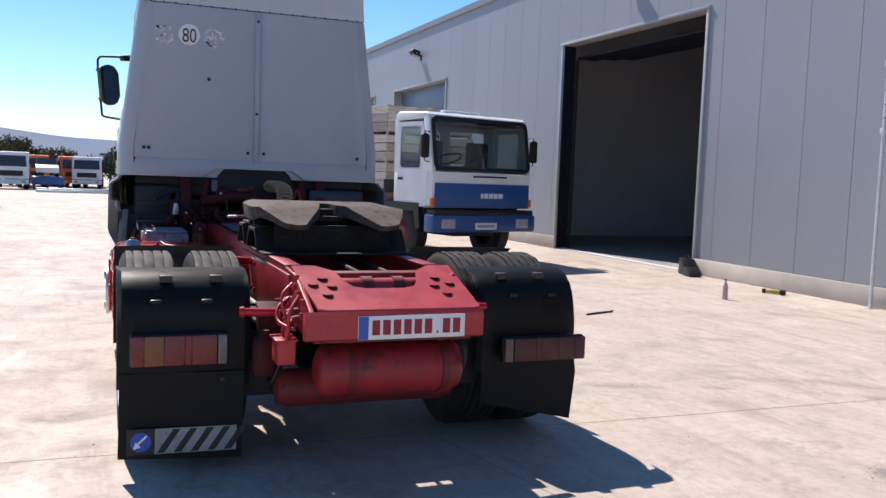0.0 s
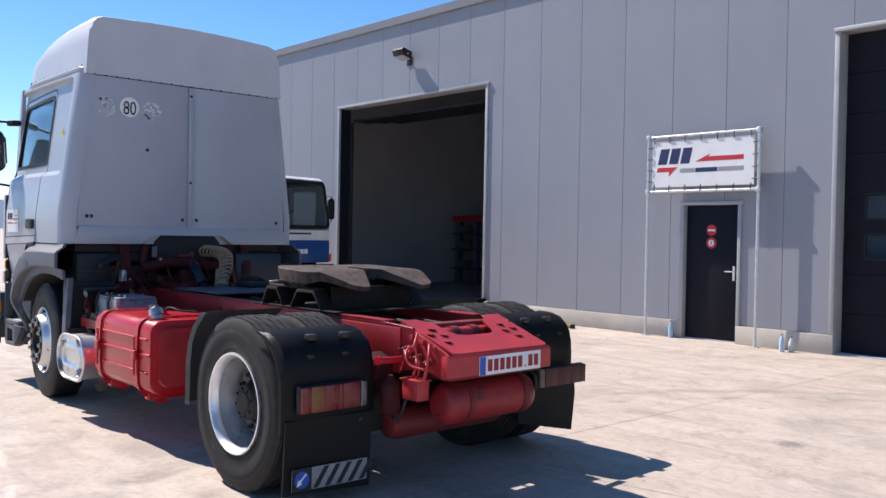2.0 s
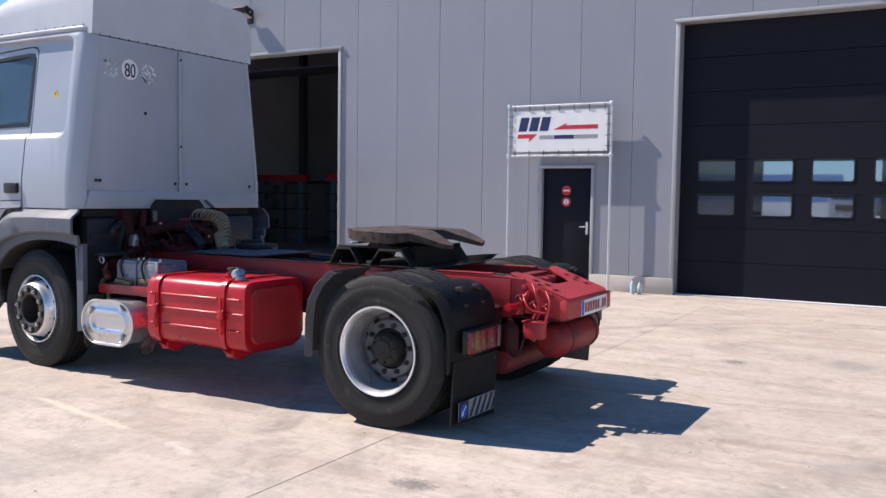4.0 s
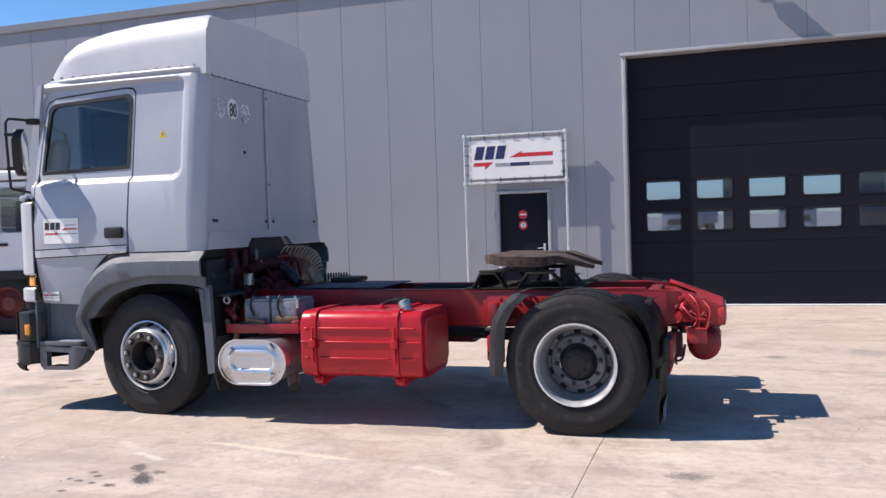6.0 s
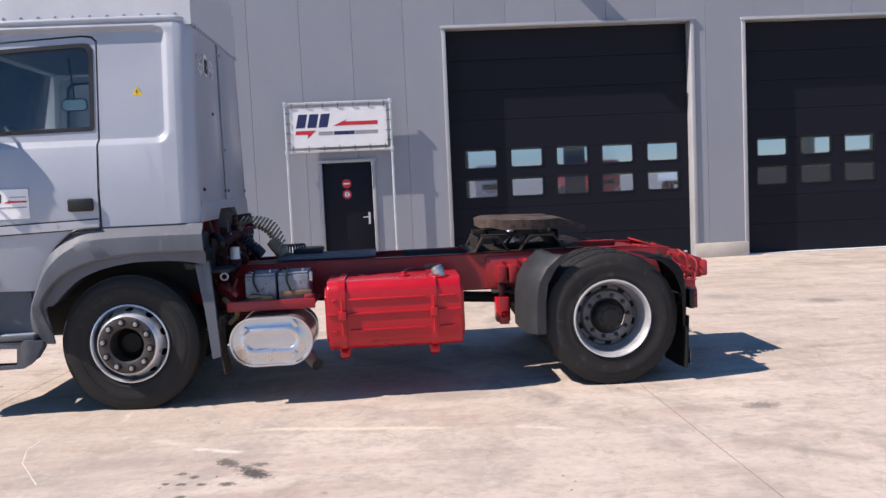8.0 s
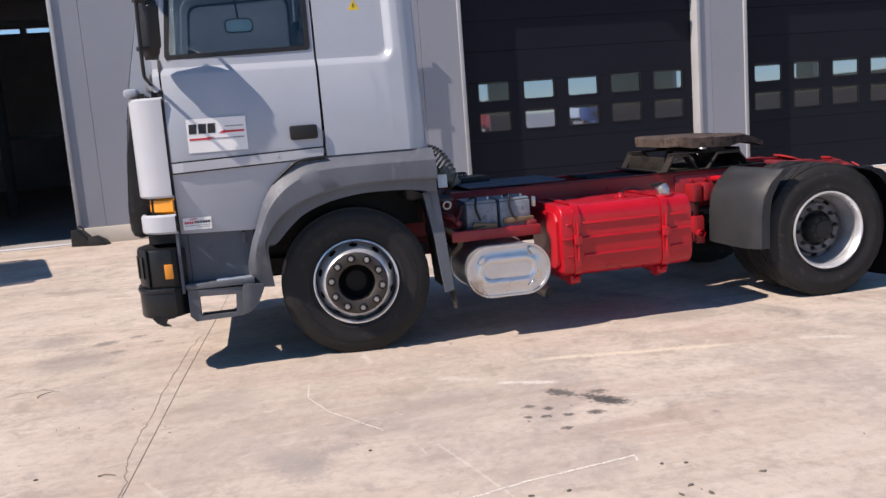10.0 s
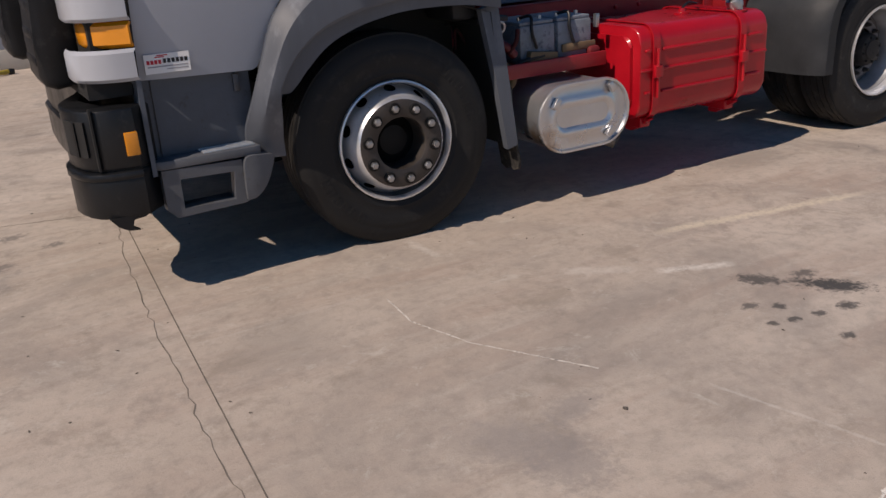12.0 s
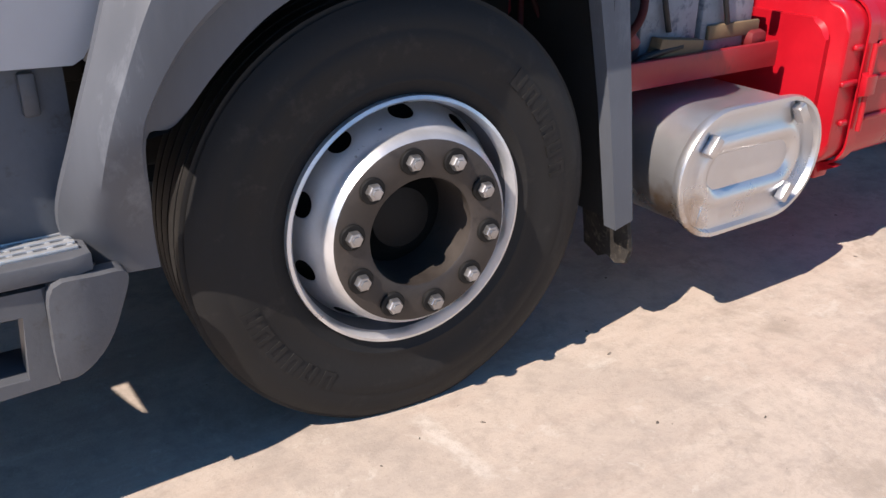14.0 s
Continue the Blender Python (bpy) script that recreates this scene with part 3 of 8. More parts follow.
def build_ground():
    bm = bmesh.new()
    ring = [0.3 * (i + 1) for i in range(26)] + [9, 11, 14, 18, 24, 30, 34, 38, 44, 52, 60, 66, 72, 80, 120, 300, 900, 3000]
    n = 96
    rows = []
    for r in ring:
        pts = [(r * math.cos(2 * math.pi * i / n), r * math.sin(2 * math.pi * i / n)) for i in range(n)]
        rows.append([bm.verts.new((x, y, lie(x, y))) for x, y in pts])
    bm.faces.new(rows[0])
    for p, q in zip(rows, rows[1:]):
        for i in range(n):
            bm.faces.new((p[i], q[i], q[(i + 1) % n], p[(i + 1) % n]))
    tagged(link("ground", bm, CONCRETE, smooth=60), "pale beige concrete yard, stained, scuffed and cracked", "ground", kind="structure")
    for k, pts in enumerate((
        [(-4.76, 2.3), (-4.89, 0.4), (-5.02, -1.35), (-5.17, -3.56), (-5.5, -8.2)], [(0.19, -9.0), (0.19, -1.5), (0.3, 1.6), (0.32, 7.8)],
        [(-16.0, 3.6), (-7.17, 1.08), (-5.67, 0.66), (-4.9, 0.45)], [(0.2, 0.48), (2.7, 1.01), (9.0, 2.3)], [(5.4, -9.0), (5.6, 7.8)], [(-10.2, -9), (-9.4, 7.8)])):
        strip("expansion_joint", pts, 0.0045, JOINT, "dark saw-cut joint in the concrete yard", "joint", seed=k)
    strip("crack", [(-4.95, 0.1), (-5.03, -0.34), (-5.09, -1.1), (-5.13, -1.6), (-5.15, -2.1), (-5.19, -2.6), (-5.15, -3.0), (-5.18, -3.43), (-5.3, -4.6)], 0.0045, CRACK, "jagged hairline crack in the concrete yard", "crack", seed=3, jag=0.012)
    strip("crack", [(-6.2, -1.1), (-5.96, -1.03), (-5.84, -1.15)], 0.009, CRACK, "short jagged crack in the concrete yard", "crack", seed=4, jag=0.02)
    strip("scratch_mark", [(-4.3, -4.2), (-4.098, -4.017), (-3.912, -3.897), (-3.681, -3.808), (-3.318, -3.716), (-2.958, -3.661), (-2.778, -3.631), (-2.795, -3.695)], 0.015, CHALK, "pale scratched line on the concrete yard", "mark", seed=5, jag=0.0025, n=16)
    strip("scratch_mark", [(-4.186, -1.784), (-4.21, -2.046), (-4.116, -2.354), (-3.852, -2.806)], 0.009, CHALK, "thin pale scratched line on the concrete yard", "mark", seed=6, jag=0.002, n=24)
    rnd = random.Random(12)
    bm = bmesh.new()
    crumbs = [(rnd.uniform(-7.5, 4.5), rnd.uniform(-5.2, 6.5), 0.0012 + 0.0045 * rnd.random() ** 2) for _ in range(700)]
    crumbs += [(x, y, 0.011) for x, y in ((-5.61, -2.78), (-5.47, -3.15), (-5.63, -3.21), (-4.62, -3.6), (-4.31, -3.61), (-3.39, -4.05), (-3.96, -3.07), (-2.7, -4.02), (-2.78, -4.09), (-2.66, -4.12), (-2.61, -3.8), (-2.71, -3.77), (-3.2, -3.88), (-3.3, -4.6), (-2.35, -4.01), (-3.37, -3.87))]
    for x, y, s in crumbs:
        a = bmesh.ops.create_icosphere(bm, subdivisions=1, radius=s)["verts"]
        sx, turn = rnd.uniform(0.8, 2.6), rnd.uniform(0, math.pi)
        for v in a:
            k = rnd.uniform(0.5, 1.25)
            p, q = v.co.x * sx * k, v.co.y * k
            v.co = Vector((x + p * math.cos(turn) - q * math.sin(turn), y + p * math.sin(turn) + q * math.cos(turn), lie(x, y) + 0.25 * s + v.co.z * 0.4))
    tagged(link("grit", bm, surface("grit", (0.11, 0.095, 0.08), 0.95, var=0.4, scale=2)), "loose grit and crumbs on the concrete", "grit", kind="stuff")


build_ground()

WALL_Y, EAVE = 8.28, 6.2
BAYS = ((-31.0, -26.8, 4.45), (-24.4, -19.5, 4.45), (-12.37, -7.42, 4.545), (-2.91, -1.98, 2.115), (-0.515, 4.1, 4.48), (5.15, 9.8, 4.45))
X0, X1 = -36.0, 15.0


def build_hall():
    wall = tagged(new("wall_front"), "grey steel sandwich-panel hall front", "wall", kind="structure")
    holes = [[(a, 0.02), (b, 0.02), (b, z), (a, z)] for a, b, z in BAYS]
    core = sheet([(X0, 0), (X1, 0), (X1, EAVE), (X0, EAVE)], holes, lambda x, z: (x, WALL_Y + 0.05, z), (0, 0.22, 0))
    link("wall_core", core, INNER, wall, smooth=0)
    # vertical panels between the joints, cut off over the openings
    cuts, x = [], -6.011 - 0.946 * 32
    while x < X1:
        cuts.append(x)
        x += 0.946
    shared = {}
    for a, b in zip(cuts, cuts[1:]):
        a, b = max(a, X0), min(b, X1)
        marks = sorted({a + 0.002, b - 0.002} | {v for p, q, _ in BAYS for v in (p, q) if a + 0.002 < v < b - 0.002})
        foot = []
        for s, e in zip(marks, marks[1:]):
            m = (s + e) / 2
            low = max([0.28] + [top for p, q, top in BAYS if p < m < q])
            foot += [(s, low), (e, low)]
        outline = [(round(x - a, 3), z) for x, z in [(a + 0.002, EAVE)] + foot + [(b - 0.002, EAVE)]]
        outline = [p for k, p in enumerate(outline) if not k or p != outline[k - 1]]
        key = tuple(outline)
        if key not in shared:
            bm = prism(bmesh.new(), outline, "y", 0, 0.045, bev=0.004, seg=1)
            made = link("wall_panel", bm, WALLGREY, wall, smooth=0)
            shared[key] = made.data
        else:
            made = new("wall_panel", shared[key])
            made.parent = wall
        made.location = (a, WALL_Y, 0)
    # plinth, gutter, flashings
    edges = [X0] + [v for a, b, _ in BAYS for v in (a, b)] + [X1]
    for k in range(0, len(edges), 2):
        tagged(link("plinth", slab(edges[k], edges[k + 1] - 0.0, WALL_Y - 0.035, WALL_Y + 0.045, 0, 0.275, bev=0.008), PLINTH), "pale concrete plinth under the hall wall", "plinth", kind="structure")
    gut = prism(bmesh.new(), [(WALL_Y + 0.3, EAVE - 0.02), (WALL_Y - 0.05, EAVE - 0.02), (WALL_Y - 0.06, EAVE), (WALL_Y - 0.06, EAVE + 0.16), (WALL_Y + 0.3, EAVE + 0.18)], "x", X0, X1)
    tagged(link("eave_trim", gut, surface("eave_trim", (0.2, 0.205, 0.22), 0.45, var=0.05, scale=1), smooth=0), "grey folded steel trim along the hall eave", "trim", kind="structure")
    for k, (a, b, z) in enumerate(BAYS):
        w = 0.055 if z < 3 else 0.065
        fl = tagged(new("door_frame_%d" % (k + 1)), "light grey steel flashing round a hall opening", "door frame", kind="structure")
        for n, s in (("jamb", (a - w, a + 0.004, WALL_Y - 0.03, WALL_Y + 0.3, 0, z - 0.004)), ("jamb", (b - 0.004, b + w, WALL_Y - 0.03, WALL_Y + 0.3, 0, z - 0.004)), ("lintel", (a - w - 0.02, b + w + 0.02, WALL_Y - 0.045, WALL_Y + 0.3, z - 0.004, z + 0.05))):
            link(n, slab(*s, bev=0.006), FLASH, fl)
    # the rest of the hall, so that it is dark inside
    depth = 25.0
    yb = WALL_Y + depth
    back_holes = [[(x, 6.6), (x + 1.2, 6.6), (x + 1.2, 6.8), (x, 6.8)] for x in np.arange(-33.6, -6, 1.45)]
    back_holes += [[(x, 0.02), (x + 4.6, 0.02), (x + 4.6, 4.4), (x, 4.4)] for x in (-3.4, 2.2, 7.8)]
    tagged(link("wall_back", sheet([(X0, 0), (X1, 0), (X1, EAVE + 0.95), (X0, EAVE + 0.95)], back_holes, lambda x, z: (x, yb, z), (0, 0.2, 0)), INNER, smooth=0), "dim back wall of the hall with open bays and a strip of high openings", "wall", kind="structure")
    for n, x in (("wall_west", X0), ("wall_partition", -4.6), ("wall_partition_west", -16.7)):
        tagged(link(n, prism(bmesh.new(), [(WALL_Y + 0.28, 0), (yb, 0), (yb, EAVE + 0.88), (WALL_Y + depth / 2, EAVE + 1.98), (WALL_Y + 0.28, EAVE)], "x", x, x + 0.2), INNER if "partition" in n else WALLGREY, smooth=0), "grey sheet wall of the hall", "wall", kind="structure")
    ridge = WALL_Y + depth / 2
    # openings added in the unseen gable so that sky brightens the door panes
    high = [[(y, 2.15), (y + 4.2, 2.15), (y + 4.2, 4.6), (y, 4.6)] for y in (WALL_Y + 2.2, WALL_Y + 7.4, WALL_Y + 12.6, WALL_Y + 17.8)]
    tagged(link("wall_east", sheet([(WALL_Y + 0.28, 0), (yb, 0), (yb, EAVE + 0.88), (ridge, EAVE + 1.98), (WALL_Y + 0.28, EAVE)], high, lambda y, z: (X1 - 0.2, y, z), (0.2, 0, 0)), WALLGREY, smooth=0), "grey sheet gable wall of the hall with high openings added for light", "wall", kind="structure")
    roof = bmesh.new()
    # unseen roof strips, added only to brighten the inside of the hall
    strips = [-33.0, -28.0, -23.0, 0.0, 5.0, 10.0]
    for k, (y0, z0, y1, z1) in enumerate(((WALL_Y + 0.05, EAVE + 0.02, ridge, EAVE + 2.0), (ridge, EAVE + 2.0, yb + 0.2, EAVE + 0.9))):
        slope = lambda x, y: (x, y, z0 + (z1 - z0) * (y - y0) / (y1 - y0))
        lights = [[(x, y0 + 2.5), (x + 1.1, y0 + 2.5), (x + 1.1, y1 - 2.5), (x, y1 - 2.5)] for x in strips]
        half = sheet([(X0, y0), (X1, y0), (X1, y1), (X0, y1)], lights, slope, (0, 0, 0.12))
        me = bpy.data.meshes.new("roof_half")
        half.to_mesh(me)
        half.free()
        roof.from_mesh(me)
        bpy.data.meshes.remove(me)
        for q in lights:
            tagged(link("roof_light", sheet([(u, v) for u, v in q], [], slope, (0, 0, 0.03)), MILKY, smooth=0), "milky strip added in the hall roof to let daylight in", "roof light", kind="structure")
    tagged(link("ceiling", roof, INNER, smooth=0), "dark pitched steel hall roof", "roof", kind="structure")
    tagged(link("floor", slab(X0 + 0.2, X1 - 0.2, WALL_Y + 0.29, yb, 0.003, 0.02), HALLFLOOR, smooth=0), "dark concrete hall floor", "floor", kind="structure")
    col = thing("steel_column", pose(-10.6, 17, 0), "dark steel column inside the hall", "column", "hall columns", "structure")
    for n, s in (("flange", (-0.1, 0.1, -0.11, -0.095, 0.02, 6.6)), ("flange", (-0.1, 0.1, 0.095, 0.11, 0.02, 6.6)), ("web", (-0.01, 0.01, -0.095, 0.095, 0.02, 6.6))):
        link(n, slab(*s), HALLSTEEL, col)
    for x, y in ((-15.4, 17), (-6.6, 17), (-10.6, 27), (-15.4, 27)):
        copy_thing(col, pose(x, y, 0))
    rail = thing("wall_rail", pose(0, 0, 0), "dark steel rail across the hall", "rail", kind="structure")
    link("beam", slab(-16.4, -4.7, 17.12, 17.2, 1.95, 2.05), HALLSTEEL, rail)


build_hall()


def sectional_door(k, a, b, top):
    """A closed anthracite sectional door: five sections, two rows of five small panes."""
    door = tagged(new("door_%d" % k), "closed anthracite sectional hall door with small panes", "hall door", kind="structure")
    y = WALL_Y + 0.235
    n = 8
    h = (top - 0.03) / n
    w = b - a
    panes = []
    for row in (2, 3):
        zc = 1.515 if row == 2 else 2.07
        for i in range(5):
            xc = a + 0.595 + 0.877 * i
            panes.append((row, xc - 0.29, xc + 0.29, zc - 0.165, zc + 0.165))
    for s in range(n):
        z0, z1 = 0.02 + h * s + 0.004, 0.02 + h * (s + 1) - 0.004
        holes = [rounded(p, q, r, t, 0.04, 3) for row, p, q, r, t in panes if row == s]
        bm = sheet([(a + 0.005, z0), (b - 0.005, z0), (b - 0.005, z1), (a + 0.005, z1)], holes, lambda x, z: (x, y, z), (0, 0.04, 0))
        link("section", bm, DARKDOOR, door, smooth=0)
    for s in range(1, n):
        link("joint_seal", slab(a + 0.005, b - 0.005, y + 0.041, y + 0.05, 0.02 + h * s - 0.03, 0.02 + h * s + 0.03), BLACK, door, smooth=0)
    for row, p, q, r, t in panes:
        bm = sheet(rounded(p - 0.02, q + 0.02, r - 0.02, t + 0.02, 0.05, 3), [rounded(p, q, r, t, 0.04, 3)], lambda x, z: (x, y - 0.008, z), (0, 0.012, 0))
        fr = link("pane_frame", bm, BLACK, door, smooth=0)
        link("pane", slab(p - 0.01, q + 0.01, y + 0.012, y + 0.018, r - 0.01, t + 0.01), PANE, fr, smooth=0)
    link("bottom_seal", slab(a + 0.01, b - 0.01, y - 0.01, y + 0.05, 0.004, 0.026), BLACK, door)
    link("handle", slab(b - 0.14, b - 0.08, y - 0.035, y - 0.002, 0.1, 0.14, bev=0.008), GALV, door, "small zinc door handle")


sectional_door(5, *BAYS[4])
sectional_door(6, *BAYS[5])
for k in (0, 1):
    a, b, z = BAYS[k]
    d = tagged(new("door_%d" % (k + 1)), "closed blue-grey sectional hall door", "hall door", kind="structure")
    for s in range(6):
        link("section", slab(a, b, WALL_Y + 0.26, WALL_Y + 0.3, 0.02 + 0.738 * s, 0.02 + 0.738 * (s + 1) - 0.006, bev=0.003), surface("bluegrey_door", (0.12, 0.16, 0.23), 0.4, var=0.05, scale=1) if s == 0 and k == 0 else bpy.data.materials["bluegrey_door"], d)

# the raised door of the open bay, its rolled sections under the lintel
a, b, z = BAYS[2]
d = tagged(new("door_3"), "raised dark sectional door at the head of an open bay", "hall door", kind="structure")
for s in range(3):
    link("section", slab(a + 0.05, b - 0.05, WALL_Y + 0.32 + 0.5 * s, WALL_Y + 0.82 + 0.5 * s - 0.02, z - 0.28 + 0.05 * s, z - 0.24 + 0.05 * s), DARKDOOR, d)
# thin dark sheets laid over the light reveals, painting in their shade
for x0 in (a + 0.006, b - 0.018):
    link("reveal_lining", slab(x0, x0 + 0.012, WALL_Y + 0.02, WALL_Y + 0.298, 0.022, z - 0.008), DARKDOOR, d, smooth=0)
for x in (a + 0.03, b - 0.07):
    link("track", slab(x, x + 0.04, WALL_Y + 0.3, WALL_Y + 0.36, 0.02, z - 0.3), BLACKMATT, d, smooth=0)

# personnel door
a, b, z = BAYS[3]
pd = tagged(new("door_4"), "closed anthracite steel personnel door", "door", kind="structure")
link("leaf", slab(a + 0.01, b - 0.01, WALL_Y + 0.06, WALL_Y + 0.11, 0.02, z - 0.01, bev=0.006), DARKDOOR, pd)
hp = link("handle_plate", slab(b - 0.11, b - 0.07, WALL_Y + 0.045, WALL_Y + 0.058, 0.95, 1.17, bev=0.004), GALV, pd, "zinc door handle plate")
link("lever", tube(bmesh.new(), bend([(b - 0.09, WALL_Y + 0.04, 1.09), (b - 0.09, WALL_Y + 0.0, 1.09), (b - 0.1, WALL_Y - 0.01, 1.09), (b - 0.21, WALL_Y - 0.01, 1.085)]), 0.01), GALV, hp)
xm = (a + b) / 2 - 0.02
st = link("no_entry_sticker", lathe(bmesh.new(), [(0, 0.0575), (0.085, 0.0575), (0.085, 0.059)], (xm, WALL_Y, 1.72), segs=28), SIGNRED, pd, "round red no-entry sticker")
link("bar", slab(xm - 0.06, xm + 0.06, WALL_Y + 0.054, WALL_Y + 0.0565, 1.705, 1.735), WHITE, st)
st = link("notice_sticker", lathe(bmesh.new(), [(0.05, 0.0545), (0.085, 0.0545), (0.085, 0.059)], (xm, WALL_Y, 1.52), segs=28), SIGNRED, pd, "round white notice sticker with red rim")
link("field", lathe(bmesh.new(), [(0, 0.0555), (0.055, 0.0555), (0.055, 0.0585)], (xm, WALL_Y, 1.52), segs=24), WHITE, st)
link("symbol", slab(xm - 0.012, xm + 0.012, WALL_Y + 0.0525, WALL_Y + 0.0552, 1.49, 1.555), SIGNGREY, st)


def arrow_logo(parent, m, s, ink=SIGNBLUE):
    """Plain shapes in place of the firm's mark: three leaning blocks, two arrows and a row of bars."""
    def flat(name, pts, material, up=0.0):
        bm = bmesh.new()
        prism(bm, [(u * s, v * s) for u, v in pts], "y", 0.0, -0.0015 - up)
        ob = link(name, bm, material, parent, smooth=0)
        ob.matrix_local = m
    k = 0.035
    for u in (-0.76, -0.56, -0.36):
        pts = [(u, 0.02), (u + 0.16, 0.02), (u + 0.215, 0.26), (u + 0.055, 0.26)]
        flat("logo_block", pts, ink)
    flat("logo_arrow", [(-0.78, -0.1), (-0.55, -0.1), (-0.56, -0.17), (-0.4, -0.03), (-0.76, -0.03)], SIGNRED)
    flat("logo_arrow", [(0.7, 0.04), (0.7, 0.11), (0.12, 0.11), (0.15, 0.15), (-0.1, 0.04)], SIGNRED)
    flat("logo_bar", [(-0.36, -0.12), (-0.1, -0.12), (-0.1, -0.055), (-0.36, -0.055)], SIGNGREY)
    flat("logo_bar", [(-0.09, -0.12), (0.28, -0.12), (0.28, -0.055), (-0.09, -0.055)], ink)
    flat("logo_bar", [(0.29, -0.12), (0.7, -0.12), (0.7, -0.055), (0.29, -0.055)], SIGNGREY)


def banner_sign():
    """Tube frame on two posts with a laced banner."""
    y = 8.12
    sg = thing("banner_sign", pose(-2.545, y, 0), "white banner laced into a galvanised tube frame on posts", "sign")
    w, z0, z1 = 0.955, 2.325, 3.2
    for x in (-w, w):
        p = part("post", rod((x, 0, 0), (x, 0, z1), 0.024), GALV, sg)
        part("foot_plate", slab(x - 0.06, x + 0.06, -0.06, 0.06, 0, 0.01), GALV, p)
    for z in (z0, z1):
        part("cross_tube", rod((-w, 0, z), (w, 0, z), 0.024), GALV, sg)
    for x in (-w, w):
        for z in (z0, z1):
            part("elbow", slab(x - 0.036, x + 0.036, -0.036, 0.036, z - 0.04, z + 0.04, bev=0.012), GALV, sg)
    bn = part("banner", slab(-w + 0.075, w - 0.075, -0.004, 0.004, z0 + 0.075, z1 - 0.075), WHITE, sg, "white printed vinyl banner")
    for i in range(7):
        x = -w + 0.12 + i * (2 * w - 0.24) / 6
        for za, zb in ((z0 + 0.1, z0), (z1 - 0.1, z1)):
            part("lace", tube(bmesh.new(), [(x, -0.008, za), (x + 0.006, -0.03, zb), (x + 0.01, 0.03, zb)], 0.006, 6), BLACK, sg)
    for x in (-w, w):
        for i in range(4):
            z = z0 + 0.16 + i * 0.18
            s = 1 if x > 0 else -1
            part("lace", tube(bmesh.new(), [(x - s * 0.1, -0.008, z), (x, -0.03, z + 0.006), (x, 0.03, z + 0.01)], 0.006, 6), BLACK, sg)
    arrow_logo(bn, pose(0, -0.0045, 2.74), 1.02)


banner_sign()


def floodlight():
    fl = thing("floodlight", pose(-9.8, WALL_Y, 5.33), "dark floodlight on a wall arm", "floodlight", "wall floodlights")
    part("wall_plate", slab(-0.08, 0.08, -0.02, 0, -0.09, 0.09, bev=0.005), BLACK, fl)
    part("arm", tube(bmesh.new(), bend([(0, -0.01, 0), (0, -0.06, 0.05), (0, -0.12, 0.13)]), 0.018), BLACK, fl)
    bm = bmesh.new()
    prism(bm, [(-0.1, 0.02), (-0.33, 0.09), (-0.37, 0.19), (-0.31, 0.24), (-0.08, 0.17)], "x", -0.17, 0.17, bev=0.008)
    hd = part("housing", bm, BLACK, fl)
    bm = bmesh.new()
    prism(bm, [(-0.11, 0.014), (-0.32, 0.078), (-0.322, 0.073), (-0.112, 0.009)], "x", -0.15, 0.15)
    part("lens", bm, CLEARLENS, hd)
    part("bracket", slab(-0.19, 0.19, -0.23, -0.19, 0.1, 0.14, bev=0.004), STEEL, hd)
    for x in (1.8, -21.8, 13.0):
        copy_thing(fl, pose(x, WALL_Y, 5.35))


floodlight()


# ---- the tractor unit ----
TRUCK = thing("tractor_truck", pose(0, 0, 0), "grey two-axle tractor truck with red chassis, parked on concrete", "truck")
SIDE = ((-5.15, 1.09), (-5.0, 1.15), (-4.85, 1.178), (-4.4, 1.19), (-3.3, 1.19), (-3.1, 1.19))


def flank(x, z, sunk=True):
    """Half the cab's width at a place along it and a height."""
    w = blend(x, SIDE) - blend(z, ((0.95, 0.09), (1.42, 0.0), (1.7, 0.0), (2.95, 0.155), (3.05, 0.2)))
    if sunk:
        dx, dz = -3.345 - x, min(z - 2.05, (2.965 - z) * 1.6)
        r = 0.12
        d = r - math.hypot(r - dx, r - dz) if dx < r and dz < r else min(dx, dz)
        w -= 0.05 * step01(d / 0.06)
    return w


ZC = (1.25, 1.45, 1.7, 2.05, 2.065, 2.085, 2.105, 2.12, 2.135, 2.15, 2.17, 2.5, 2.85, 2.88, 2.9, 2.915, 2.93, 2.94, 2.953, 2.965, 2.99)
XC = (-5.0, -4.82, -4.6, -4.4, -3.9, -3.58, -3.5, -3.47, -3.45, -3.43, -3.415, -3.402, -3.39, -3.378, -3.367, -3.356, -3.345)


